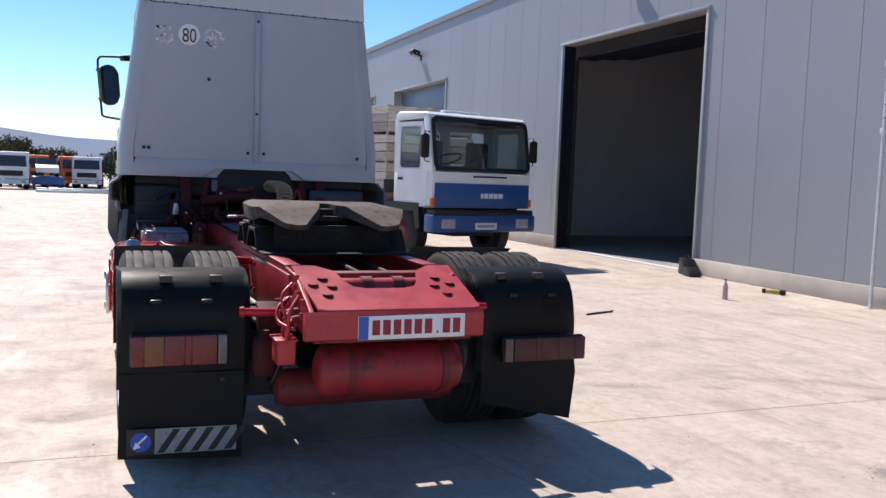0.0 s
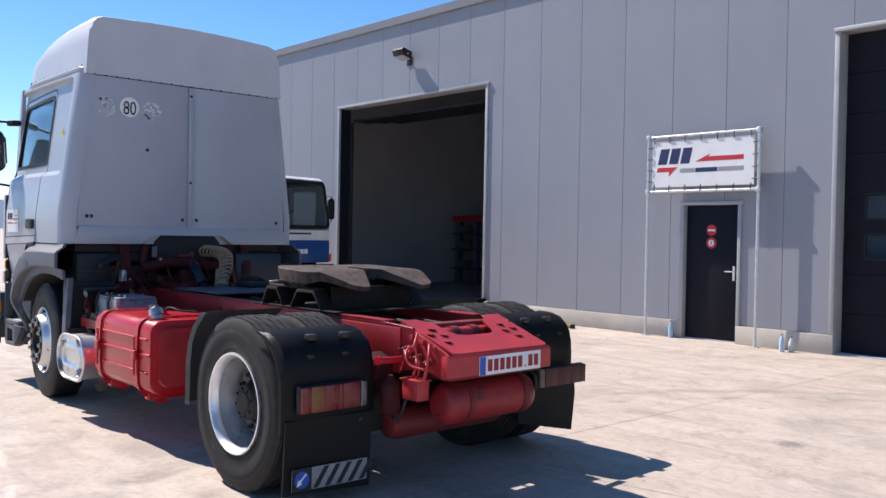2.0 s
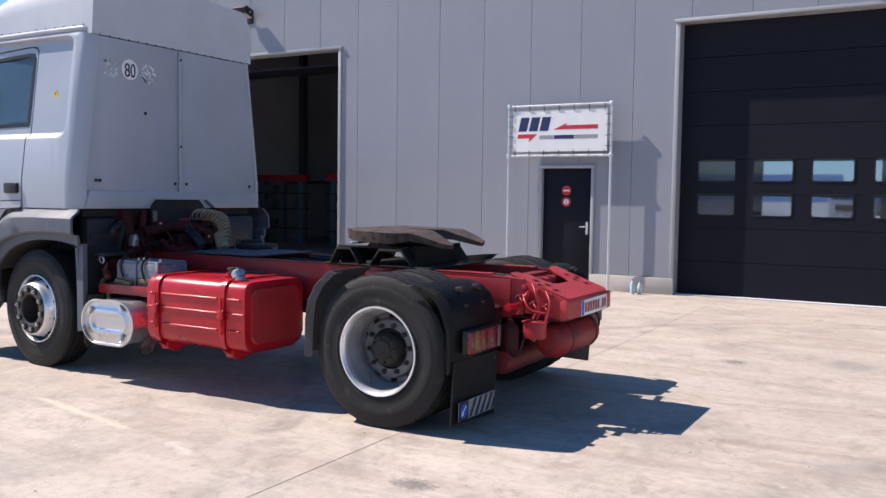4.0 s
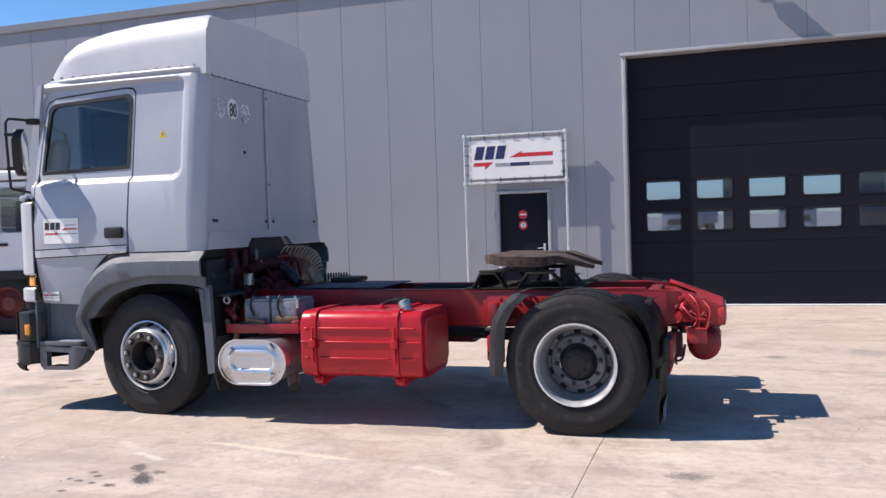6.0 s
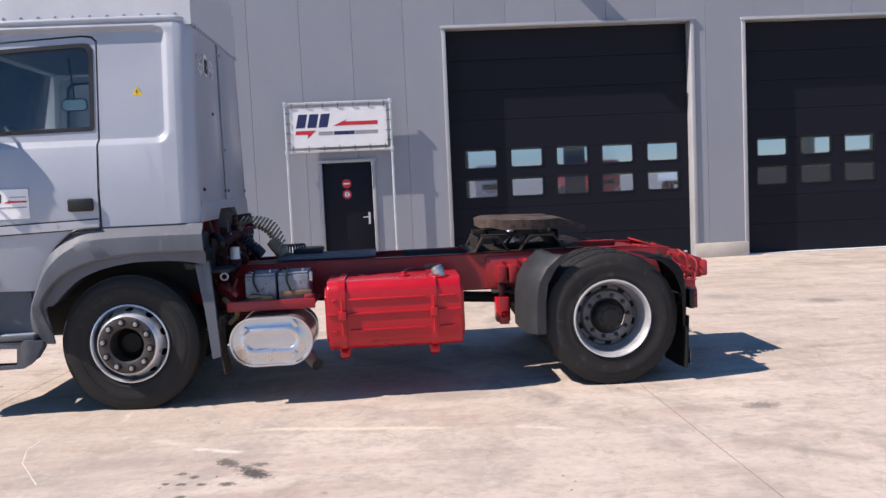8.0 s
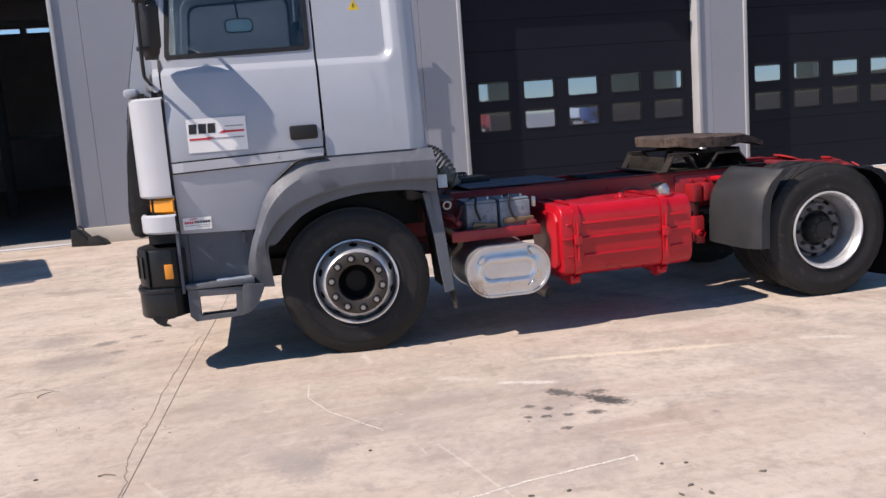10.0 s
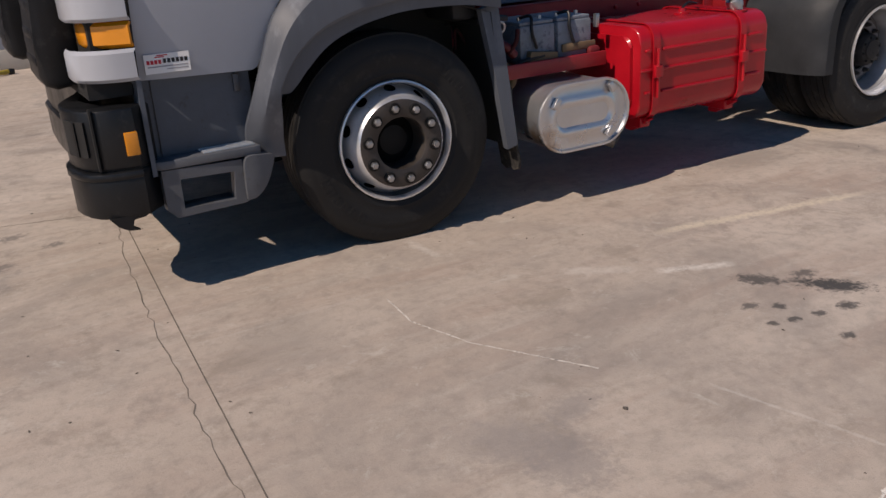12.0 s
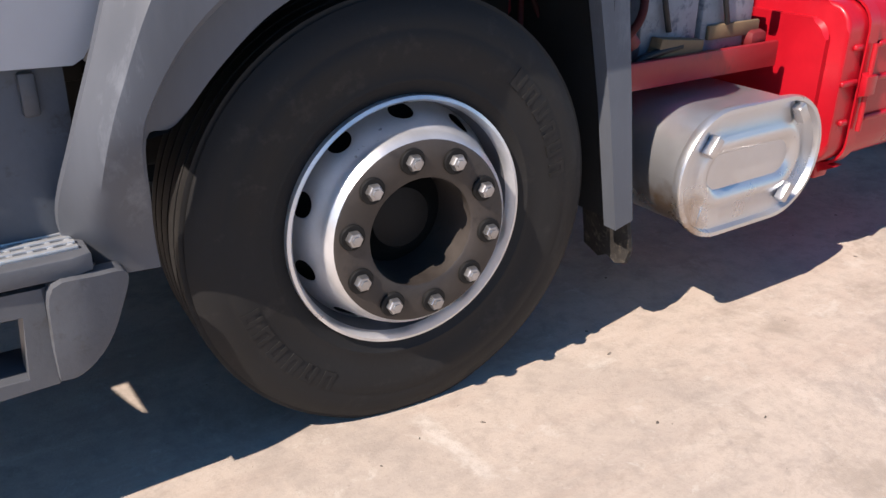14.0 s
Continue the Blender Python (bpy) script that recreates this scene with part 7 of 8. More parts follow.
def build_mudguards():
    for s in (-1, 1):
        # grey front shield: flat top edge, drooping face
        prof = [(-0.4, 1.055), (-0.45, 1.05), (-0.56, 0.955), (-0.625, 0.84), (-0.648, 0.7), (-0.655, 0.44)]
        bm = bmesh.new()
        rows = []
        for x, z in prof:
            rows.append([bm.verts.new((x + dx, s * y, z)) for y, dx in ((0.6, -0.03), (0.74, -0.035), (1.11, -0.03), (1.225, 0.02), (1.255, 0.05), (1.258, 0.12))])
        for p, q in zip(rows, rows[1:]):
            for i in range(len(p) - 1):
                bm.faces.new((p[i], p[i + 1], q[i + 1], q[i]))
        bmesh.ops.solidify(bm, geom=bm.faces[:], thickness=0.012)
        mg = part("front_mudguard", bm, GREYFLAP, TRUCK, "dusty dark grey plastic mudguard ahead of the rear wheel", smooth=30)
        part("stay", rod((-0.55, s * 0.43, 0.95), (-0.55, s * 0.62, 0.96), 0.025), RED, mg)
        # black rear shell: bulging top, lamp board, flap
        prof = [(0.3, 1.005), (0.41, 1.0), (0.5, 0.975), (0.56, 0.925), (0.592, 0.87), (0.608, 0.8), (0.614, 0.72), (0.612, 0.56), (0.605, 0.44)]
        bm = bmesh.new()
        rows = []
        for k, (x, z) in enumerate(prof):
            lip = blend(z, ((0.45, -0.05), (0.72, -0.065), (0.9, -0.11), (1.005, -0.14)))
            cols = ((0.625, -0.02), (0.655, 0.0), (1.17, 0.0), (1.235, -0.02), (1.256, 0.6 * lip), (1.258, lip))
            rows.append([bm.verts.new((x + dx, s * y, z)) for y, dx in cols])
        for p, q in zip(rows, rows[1:]):
            for i in range(len(p) - 1):
                bm.faces.new((p[i], p[i + 1], q[i + 1], q[i]))
        bmesh.ops.solidify(bm, geom=bm.faces[:], thickness=0.014)
        rg = part("rear_mudguard", bm, BLACK, TRUCK, "scratched black plastic rear mudguard", smooth=28)
        for y in (0.84, 1.08):
            part("mount", slab(0.575, 0.61, s * y - 0.028, s * y + 0.028, 0.86, 0.88, bev=0.008), BLACK, rg)
            part("slot", slab(0.5, 0.545, s * y - 0.03 - 0.05 * s, s * y + 0.03 - 0.05 * s, 0.955, 0.99, bev=0.004), RIMDARK, rg)
        flap = [(-1.25, 0.1), (-1.0, 0.085), (-0.66, 0.07), (-0.66, 0.52), (-1.245, 0.52)] if s < 0 else [(0.66, 0.26), (1.23, 0.14), (1.25, 0.42), (1.23, 0.52), (0.66, 0.52)]
        bm = sheet(flap, [], lambda y, z: (0.715 - 0.05 * (0.52 - z) + 0.012 * math.sin(7 * y), y, z), (-0.012, 0, 0), (-1.0, -0.8, 0.8, 1.0), (0.25, 0.4))
        fl = part("mud_flap", bm, FLAP, TRUCK, "hanging black rubber mud flap")
        fl.location.x = -0.095
        if s < 0:
            strip_ = part("reflector_strip", slab(0.716, 0.72, -1.14, -0.62, 0.145, 0.27), DULLWHITE, fl, "striped white reflector strip with a blue disc", smooth=0)
            strip_.matrix_local = Matrix.Translation((0.004, -0.075, -0.037)) @ pose(0, 0, 0, -1.0, 0, 0)
            for i in range(5):
                y = -1.0 + 0.08 * i
                part("stripe", prism(bmesh.new(), [(y, 0.15), (y + 0.035, 0.15), (y + 0.11, 0.265), (y + 0.075, 0.265)], "x", 0.72, 0.7215), INK, strip_, smooth=0)
            part("backing", slab(0.7195, 0.7208, -1.14, -1.01, 0.145, 0.27), INK, strip_, smooth=0)
            dk = part("blue_disc", lathe(bmesh.new(), [(0, 0.7235), (0.048, 0.7235), (0.048, 0.72)], (0, -1.075, 0.207), axis="x", segs=28), PLATEBLUE, strip_)
            part("arrow", prism(bmesh.new(), [(-1.11, 0.172), (-1.075, 0.185), (-1.085, 0.195), (-1.045, 0.235), (-1.052, 0.242), (-1.092, 0.202), (-1.1, 0.21)], "x", 0.7236, 0.7245), WHITE, strip_, smooth=0)
        part("splash_board", slab(0.5, 0.52, min(s * 0.44, s * 0.73), max(s * 0.44, s * 0.68), 0.36, 0.7, bev=0.004), BLACKMATT, rg)
        # tail lamp: four lenses in a black tray, tilted on the far side
        y0, y1 = (-1.2, -0.745) if s < 0 else (0.74, 1.255)
        z0, z1 = (0.582, 0.738) if s < 0 else (0.51, 0.65)
        lp = part("tail_lamp", slab(0.7, 0.74, y0, y1, z0, z1, bev=0.01), BLACK, TRUCK, "red and amber tail lamp cluster")
        lp.location = (-0.065, 0, -0.014) if s < 0 else (-0.045, 0, 0)
        w = y1 - y0
        for a, b, m in ((0.01, 0.14, REDLENS), (0.14, 0.34, AMBERLENS), (0.34, 0.55, REDLENS), (0.55, 0.62, REDLENS), (0.62, 0.88, REDLENS), (0.89, 0.985, DULLCLEAR)):
            if s > 0:
                a, b, m = 1 - b, 1 - a, BROWNLENS if m == DULLCLEAR else DUSTLENS
            part("lens", slab(0.739, 0.765, y0 + a * w, y0 + b * w - 0.0005, z0 + 0.006, z1 - 0.006, bev=0.003), m, lp)
        part("lamp_bracket", slab(0.64, 0.7, min(s * 0.8, s * 1.1), max(s * 0.8, s * 1.1), z0 + 0.03, z1 - 0.03), BLACK, lp)
        if s < 0:
            part("bolt", lathe(bmesh.new(), [(0.012, 0.718), (0.012, 0.726), (0, 0.728)], (0, y0 + 0.95 * w, z0 - 0.08), axis="x", segs=8), RIMDARK, lp)


build_mudguards()


def build_tank():
    sec = rounded(-1.240, -0.56, 0.395, 0.925, 0.09, 6)
    tk = part("fuel_tank", prism(bmesh.new(), sec, "x", -2.225, -1.185, bev=0.014, seg=3), RED, TRUCK, "glossy red steel fuel tank with straps", smooth=40)
    for x in (-2.225, -1.185):
        s = -1 if x < -2 else 1
        bm = bmesh.new()
        prism(bm, rounded(-1.180, -0.62, 0.45, 0.87, 0.06, 5), "x", x - s * 0.004, x + s * 0.022, bev=0.02, seg=1)
        part("end_panel", bm, RED if s < 0 else REDWORN, tk, smooth=20)
    for x in (-2.11, -1.405):
        st = part("strap", lathe_section(rounded(-1.247, -0.55, 0.388, 0.932, 0.095, 6), x - 0.026, x + 0.026, 0.006), RED, tk, "red tank strap")
        part("strap_lug", prism(bmesh.new(), [(-1.255, 0.63), (-1.280, 0.64), (-1.280, 0.7), (-1.255, 0.71)], "x", x - 0.03, x + 0.03, bev=0.006), RED, st)
        part("strap_bolt", rod((x, -1.266, 0.52), (x, -1.266, 0.8), 0.009, 8), RED, st)
        part("cradle", slab(x - 0.04, x + 0.04, -1.170, -0.44, 0.33, 0.392, bev=0.01), RED, tk)
        part("cradle_foot", prism(bmesh.new(), [(-1.230, 0.39), (-1.08, 0.3), (-1.02, 0.3), (-1.02, 0.39)], "x", x - 0.02, x + 0.02), RED, tk)
    for z in (0.55, 0.68, 0.79):
        for x0, x1 in ((-2.06, -1.46), (-2.19, -2.15), (-1.36, -1.23)):
            if z == 0.68:
                x0, x1 = (-2.225, -2.14) if x1 < -2.1 else (-2.08, -1.435) if x1 < -1.4 else (-1.375, -1.185)
            part("bead", slab(x0, x1, -1.253, -1.235, z - 0.01, z + 0.01, bev=0.0085, seg=4), RED, tk)
    cap = part("filler_cap", lathe(bmesh.new(), [(0.046, 0.9), (0.046, 0.955), (0.056, 0.96), (0.058, 0.995), (0.052, 1.015), (0.03, 1.028), (0, 1.03)], (-1.335, -1.125, 0), axis="z", segs=28), DULLSTEEL, tk, "chromed fuel filler cap", smooth=40)
    cap.matrix_local = Matrix.Translation((-1.335, -1.125, 0.92)) @ pose(0, 0, 0, 0, -24, 0) @ Matrix.Scale(0.9, 4) @ Matrix.Translation((1.335, 1.125, -0.92))
    part("cap_lever", prism(bmesh.new(), [(-1.425, 1.055), (-1.41, 1.075), (-1.34, 1.052), (-1.29, 1.03), (-1.3, 1.018), (-1.345, 1.03)], "y", -1.142, -1.108, bev=0.004), BLACK, cap, "dark cap lever")
    part("filler_neck", lathe(bmesh.new(), [(0.062, 0.924), (0.062, 0.932), (0.036, 0.936)], (-1.335, -1.125, 0), axis="z", segs=28), RED, tk)
    part("sender", lathe(bmesh.new(), [(0.05, 0.92), (0.05, 0.935), (0.025, 0.94), (0.022, 0.96), (0, 0.962)], (-1.62, -0.95, 0), axis="z", segs=18), RED, tk)
    part("hose", tube(bmesh.new(), bend([(-1.62, -0.95, 0.96), (-1.55, -0.93, 0.985), (-1.45, -0.9, 0.97), (-1.38, -0.8, 0.96)]), 0.008), BLACK, tk)


def lathe_section(loop, x0, x1, t):
    """A band round a section, t thick."""
    bm = bmesh.new()
    cy, cz = sum(p[0] for p in loop) / len(loop), sum(p[1] for p in loop) / len(loop)
    def ring(x, g):
        return [bm.verts.new((x, p[0] + g * math.copysign(1, p[0] - cy), p[1] + g * math.copysign(1, p[1] - cz))) for p in loop]
    a, b, c, d = ring(x0, 0), ring(x0, t), ring(x1, t), ring(x1, 0)
    k = len(loop)
    for p, q in ((a, b), (b, c), (c, d)):
        for i in range(k):
            bm.faces.new((p[i], p[(i + 1) % k], q[(i + 1) % k], q[i]))
    return bm


build_tank()


def build_muffler():
    """Silver oval silencer with a dished end, three clips and a bent tail pipe."""
    x0, x1, z0, z1 = -2.975, -2.345, 0.32, 0.695
    y = -1.285
    r = (z1 - z0) / 2
    def oval(d, n=12):
        return rounded(x0 + d, x1 - d, z0 + d, z1 - d, r - d - 1e-4, n)
    mf = part("muffler", prism(bmesh.new(), oval(0.012), "y", -0.55, y + 0.02), ALU, TRUCK, "silver-painted oval silencer with a rust patch", smooth=40)
    bm = bmesh.new()
    loops = []
    for d, w in ((0.014, y + 0.03), (0.0, y + 0.025), (-0.004, y + 0.005), (0.0, y - 0.004), (0.012, y - 0.004), (0.018, y + 0.012), (0.075, y + 0.016), (0.09, y + 0.004), (0.115, y + 0.002), (0.135, y + 0.02), (0.15, y + 0.028), (0.175, y + 0.03)):
        loops.append([bm.verts.new((u, w, v)) for u, v in oval(d)])
    k = len(loops[0])
    for p, q in zip(loops, loops[1:]):
        for i in range(k):
            bm.faces.new((p[i], p[(i + 1) % k], q[(i + 1) % k], q[i]))
    bm.faces.new(loops[-1])
    part("end_cover", bm, ALU, mf, "dished silver end cover", smooth=50)
    for x, z, a in ((-2.86, 0.6, 35), (-2.478, 0.64, -35), (-2.49, 0.395, 35)):
        c = part("clip", slab(-0.016, 0.016, -0.018, 0.012, -0.03, 0.03, bev=0.004), STEEL, mf)
        c.matrix_local = Matrix.Translation((x, y, z)) @ pose(0, 0, 0, 0, a, 0)
    part("end_patch", sheet([(-2.87, 0.36), (-2.77, 0.34), (-2.77, 0.42), (-2.84, 0.43)], [], lambda x, z: (x, y + 0.012, z), (0, 0.004, 0)), ALU, mf)
    part("seam_band", lathe_y_section(oval(0.008), -0.75, -0.72), ALU, mf)
    pp = part("tail_pipe", tube(bmesh.new(), bend([(-2.5, -0.9, 0.44), (-2.44, -1.0, 0.38), (-2.38, -1.1, 0.32), (-2.33, -1.17, 0.285)]), 0.048, 18, caps=False), surface("sooty_steel", (0.2, 0.18, 0.165), 0.55, 0.5, var=0.25, scale=12), mf, "sooty bent exhaust tail pipe", smooth=60)
    part("pipe_bore", tube(bmesh.new(), [(-2.38, -1.1, 0.32), (-2.332, -1.167, 0.288)], 0.04, 16), BLACKMATT, pp)


def lathe_y_section(loop, y0, y1):
    bm = bmesh.new()
    k = len(loop)
    cx, cz = sum(p[0] for p in loop) / k, sum(p[1] for p in loop) / k
    rows = []
    for y, g in ((y0, 1.0), (y0, 1.03), (y1, 1.03), (y1, 1.0)):
        rows.append([bm.verts.new((cx + (u - cx) * g, y, cz + (v - cz) * g)) for u, v in loop])
    for p, q in zip(rows, rows[1:]):
        for i in range(k):
            bm.faces.new((p[i], p[(i + 1) % k], q[(i + 1) % k], q[i]))
    return bm


build_muffler()


def build_behind_cab():
    """Battery tray, air gear, coils and the dark clutter between cab and deck."""
    tray = part("battery_tray", slab(-3.02, -2.33, -1.06, -0.6, 0.745, 0.775, bev=0.006), RAILRED, TRUCK, "red battery tray on the chassis side")
    part("tray_lip", slab(-3.02, -2.33, -1.075, -1.055, 0.72, 0.8, bev=0.006), RAILRED, tray)
    part("tray_bracket", slab(-2.42, -2.34, -1.04, -0.9, 0.775, 0.83, bev=0.02), REDDULL, tray)
    for x in (-2.88, -2.62):
        b = part("battery", slab(x, x + 0.24, -1.0, -0.66, 0.776, 0.985, bev=0.012), BATTERY, TRUCK, "grey-white truck battery held by a strap")
        part("battery_lid", slab(x + 0.005, x + 0.235, -0.99, -0.67, 0.985, 1.005, bev=0.006), BATTERY, b)
        for dx in (0.05, 0.19):
            part("terminal", lathe(bmesh.new(), [(0.012, 1.0), (0.012, 1.025), (0, 1.028)], (x + dx, -0.92, 0), axis="z", segs=10), STEEL, b)
        part("cable", tube(bmesh.new(), bend([(x + 0.05, -0.92, 1.02), (x + 0.08, -0.99, 1.03), (x + 0.07, -1.015, 0.95), (x + 0.1, -1.015, 0.86)]), 0.009), BLACK, b)
    part("strap", slab(-2.6, -2.36, -1.015, -1.0, 0.815, 0.86, bev=0.006), TAN, tray, "tan retaining strap")
    part("strap_post", slab(-2.37, -2.345, -1.03, -1.0, 0.93, 1.005, bev=0.004), DULLSTEEL, tray)
    part("wooden_wedge", prism(bmesh.new(), [(-2.86, 0.777), (-2.66, 0.777), (-2.66, 0.83), (-2.84, 0.85)], "y", -1.05, -1.005, bev=0.004), TAN, tray, "tan wooden wedge")
    part("tray_clip", tube(bmesh.new(), bend([(-2.98, -1.04, 0.86), (-2.95, -1.06, 0.92), (-2.93, -1.05, 0.98)]), 0.012, 8), GRIMERED, tray, smooth=60)
    part("shackle", bmesh_ring(Vector((-3.03, -1.03, 1.0)), 0.028, 0.008, (0, 1, 0.2)), DULLSTEEL, tray)
    for pts, m, r in (([(-3.05, -1.0, 0.82), (-3.0, -1.05, 0.78), (-2.95, -1.02, 0.7), (-3.02, -0.98, 0.62)], TAN, 0.022), ([(-3.08, -0.95, 0.92), (-3.0, -1.02, 0.9), (-2.94, -1.03, 0.84)], REDDULL, 0.025), ([(-3.1, -0.9, 0.72), (-2.98, -1.0, 0.74), (-2.9, -1.04, 0.8), (-2.75, -1.04, 0.82)], BLACK, 0.012)):
        part("hose", tube(bmesh.new(), bend(pts), r), m, tray, smooth=60)
    # red engine cross-tube and dark boxes seen under the back of the cab
    cm = part("cab_mount", slab(-3.3, -3.18, -0.78, 0.78, 1.12, 1.24, bev=0.02), GRIMERED, TRUCK, "dull red cab mounting beam")
    for s in (-1, 1):
        part("mount_post", prism(bmesh.new(), [(-3.42, 0.95), (-3.2, 0.95), (-3.14, 1.2), (-3.2, 1.44), (-3.34, 1.44)], "y", s * 0.62 - 0.05, s * 0.62 + 0.05, bev=0.01), GRIMERED, cm)
        part("damper", rod((-3.16, s * 0.5, 0.98), (-3.2, s * 0.42, 1.42), 0.035), GRIMERED, cm)
        part("cab_lock", slab(-3.2, -3.12, s * 0.3 - 0.06, s * 0.3 + 0.06, 1.25, 1.36, bev=0.02), GRIMERED, cm)
    ab = part("air_intake_box", slab(-3.34, -3.18, -1.06, -0.74, 1.06, 1.36, bev=0.04), AIRBOX, TRUCK, "dark blue-grey air box behind the wheel arch")
    part("box_ridge", slab(-3.2, -3.165, -1.03, -0.77, 1.17, 1.22, bev=0.01), AIRBOX, ab)
    part("box_shelf", slab(-3.18, -2.98, -1.04, -0.7, 1.03, 1.06, bev=0.008), AIRBOX, ab)
    rb = part("radiator_hose_box", slab(-3.3, -3.16, 0.5, 1.05, 1.02, 1.36, bev=0.04), COILBLUE, TRUCK, "dark blue box behind the cab")
    part("intake_duct", prism(bmesh.new(), [(-0.34, 1.1), (0.34, 1.1), (0.34, 1.46), (0.27, 1.53), (-0.27, 1.53), (-0.34, 1.46)], "x", -3.28, -3.18, bev=0.02), BLACKMATT, TRUCK, "black air duct under the sleeper")
    part("red_tube", tube(bmesh.new(), bend([(-3.14, -0.48, 1.22), (-3.1, -0.2, 1.27), (-3.1, 0.1, 1.25), (-3.14, 0.3, 1.2)]), 0.05, 14), GRIMERED, TRUCK, "greasy dark red charge-air pipe", smooth=60)
    part("valve_body", slab(-3.14, -3.04, -0.14, 0.06, 1.06, 1.2, bev=0.02), GRIMERED, TRUCK, "dull red valve block")
    tg = part("paper_tag", slab(-3.1, -3.095, -0.4, -0.35, 1.32, 1.42, bev=0.001), TRIMGREY, TRUCK, "pale tag hanging behind the cab")
    # greasy tangle of brackets, pipes and hoses on the back of the engine
    rnd = random.Random(31)
    for k in range(16):
        x, y, z = rnd.uniform(-3.12, -2.95), -0.95 + 0.085 * k, rnd.uniform(0.92, 1.36)
        run = [(x, y, z), (x + rnd.uniform(-0.06, 0.1), y + rnd.uniform(-0.05, 0.12), z + rnd.uniform(-0.14, 0.12)), (x + rnd.uniform(-0.1, 0.06), y + rnd.uniform(0.05, 0.22), z + rnd.uniform(-0.2, 0.1)), (x - 0.1, y + rnd.uniform(0.05, 0.25), z + rnd.uniform(-0.3, 0.0))]
        part("engine_line", tube(bmesh.new(), bend(run), rnd.choice((0.009, 0.012, 0.018, 0.026)), 8), rnd.choice((GRIMERED, GRIMERED, BLACKMATT, REDDULL)), TRUCK, smooth=60)
    for x, y, z, w, h, m in ((-3.1, -0.62, 1.12, 0.09, 0.18, GRIMERED), (-3.08, -0.5, 0.98, 0.12, 0.1, REDDULL), (-3.12, -0.32, 1.3, 0.1, 0.09, GRIMERED), (-3.06, -0.86, 0.92, 0.08, 0.14, GRIMERED), (-3.1, 0.28, 1.16, 0.14, 0.16, GRIMERED), (-3.05, 0.42, 1.0, 0.1, 0.12, REDDULL), (-2.98, -0.72, 1.16, 0.05, 0.1, DULLSTEEL)):
        bk = part("engine_bracket", prism(bmesh.new(), [(y - w / 2, z - h / 2), (y + w / 2, z - h / 2), (y + w / 2, z + h / 4), (y + w / 5, z + h / 2), (y - w / 3, z + h / 2)], "x", x - 0.05, x + 0.03, bev=0.006), m, TRUCK)
        part("bolt", lathe(bmesh.new(), [(0.012, x + 0.03), (0.012, x + 0.04), (0, x + 0.042)], (0, y, z), axis="x", segs=6), DULLSTEEL, bk)
    # coiled air and electric lines
    def coil(c0, c1, R, turns, r, mat, label, drop=None):
        a, b = Vector(c0), Vector(c1)
        ax = (b - a).normalized()
        u = ax.orthogonal().normalized()
        v = ax.cross(u)
        n = turns * 14
        mid = Vector(drop) if drop else Vector((0, 0, 0))
        pts = [a + (b - a) * (i / n) + mid * math.sin(math.pi * i / n) + R * (math.cos(2 * math.pi * i / 14) * u + math.sin(2 * math.pi * i / 14) * v) for i in range(n + 1)]
        return part("coiled_hose", tube(bmesh.new(), pts, r, 6), mat, TRUCK, label, smooth=60)
    coil((-3.08, 0.12, 1.38), (-2.7, 0.1, 1.07), 0.062, 15, 0.0095, COILBEIGE, "beige coiled air line hanging behind the cab", (0.06, 0.1, 0.1))
    coil((-3.08, -0.02, 1.28), (-2.88, 0.0, 1.08), 0.045, 14, 0.009, COILBLUE, "dark blue coiled air line behind the cab", (0.05, 0, -0.04))
    coil((-2.75, 0.36, 1.09), (-2.52, 0.42, 1.09), 0.05, 9, 0.008, BLACK, "black coiled cable lying on the deck")
    part("coil_sleeve", rod((-2.8, 0.16, 1.19), (-2.69, 0.1, 1.05), 0.058, 16), COILBEIGE, TRUCK, "beige hose sleeve")
    # deck plates on the rails
    dk = part("catwalk", slab(-2.7, -1.85, -0.36, 0.4, 1.046, 1.056, bev=0.002), CATWALK, TRUCK, "blue-grey chequered catwalk plate")
    for y in (-0.3, -0.1, 0.1, 0.3):
        part("catwalk_rib", slab(-2.66, -1.9, y - 0.006, y + 0.006, 1.055, 1.06), CATWALK, dk)
    part("deck_box", prism(bmesh.new(), rounded(-2.62, -2.35, 1.05, 1.105, 0.025), "y", 0.2, 0.5, bev=0.01), BLACK, TRUCK, "flat black box on the deck")
    for y in (-0.2, 0.05, 0.22):
        part("frame_line", tube(bmesh.new(), bend([(-1.6, y, 1.03), (-1.2, y + 0.02, 1.01), (-0.8, y, 1.0), (-0.2, y - 0.03, 0.98), (0.5, y, 0.95)]), 0.014), BLACKMATT, TRUCK)
    # right-hand auxiliaries under the frame
    ra = part("side_tank", prism(bmesh.new(), rounded(0.58, 1.18, 0.42, 0.9, 0.08), "x", -2.2, -1.3, bev=0.012), REDDULL, TRUCK, "dull red tank on the far side")


build_behind_cab()


# ---- the yard round it ----
def simple_wheel(parent, x, y, R, w, s):
    wh = new("wheel")
    wh.parent = parent
    part("tyre", lathe(bmesh.new(), [(0.55 * R, -w / 2), (0.7 * R, -w / 2), (0.93 * R, -0.46 * w), (R, -0.36 * w), (R, 0.36 * w), (0.93 * R, 0.46 * w), (0.55 * R, w / 2)], (x, y, R), segs=36), RUBBER, wh)
    part("rim", lathe(bmesh.new(), [(0.57 * R, s * 0.42 * w), (0.5 * R, s * 0.36 * w), (0.46 * R, s * 0.1 * w), (0.3 * R, s * 0.2 * w), (0.22 * R, s * 0.36 * w), (0, s * 0.38 * w)], (x, y, R), segs=28), RIMRED, wh)
    return wh


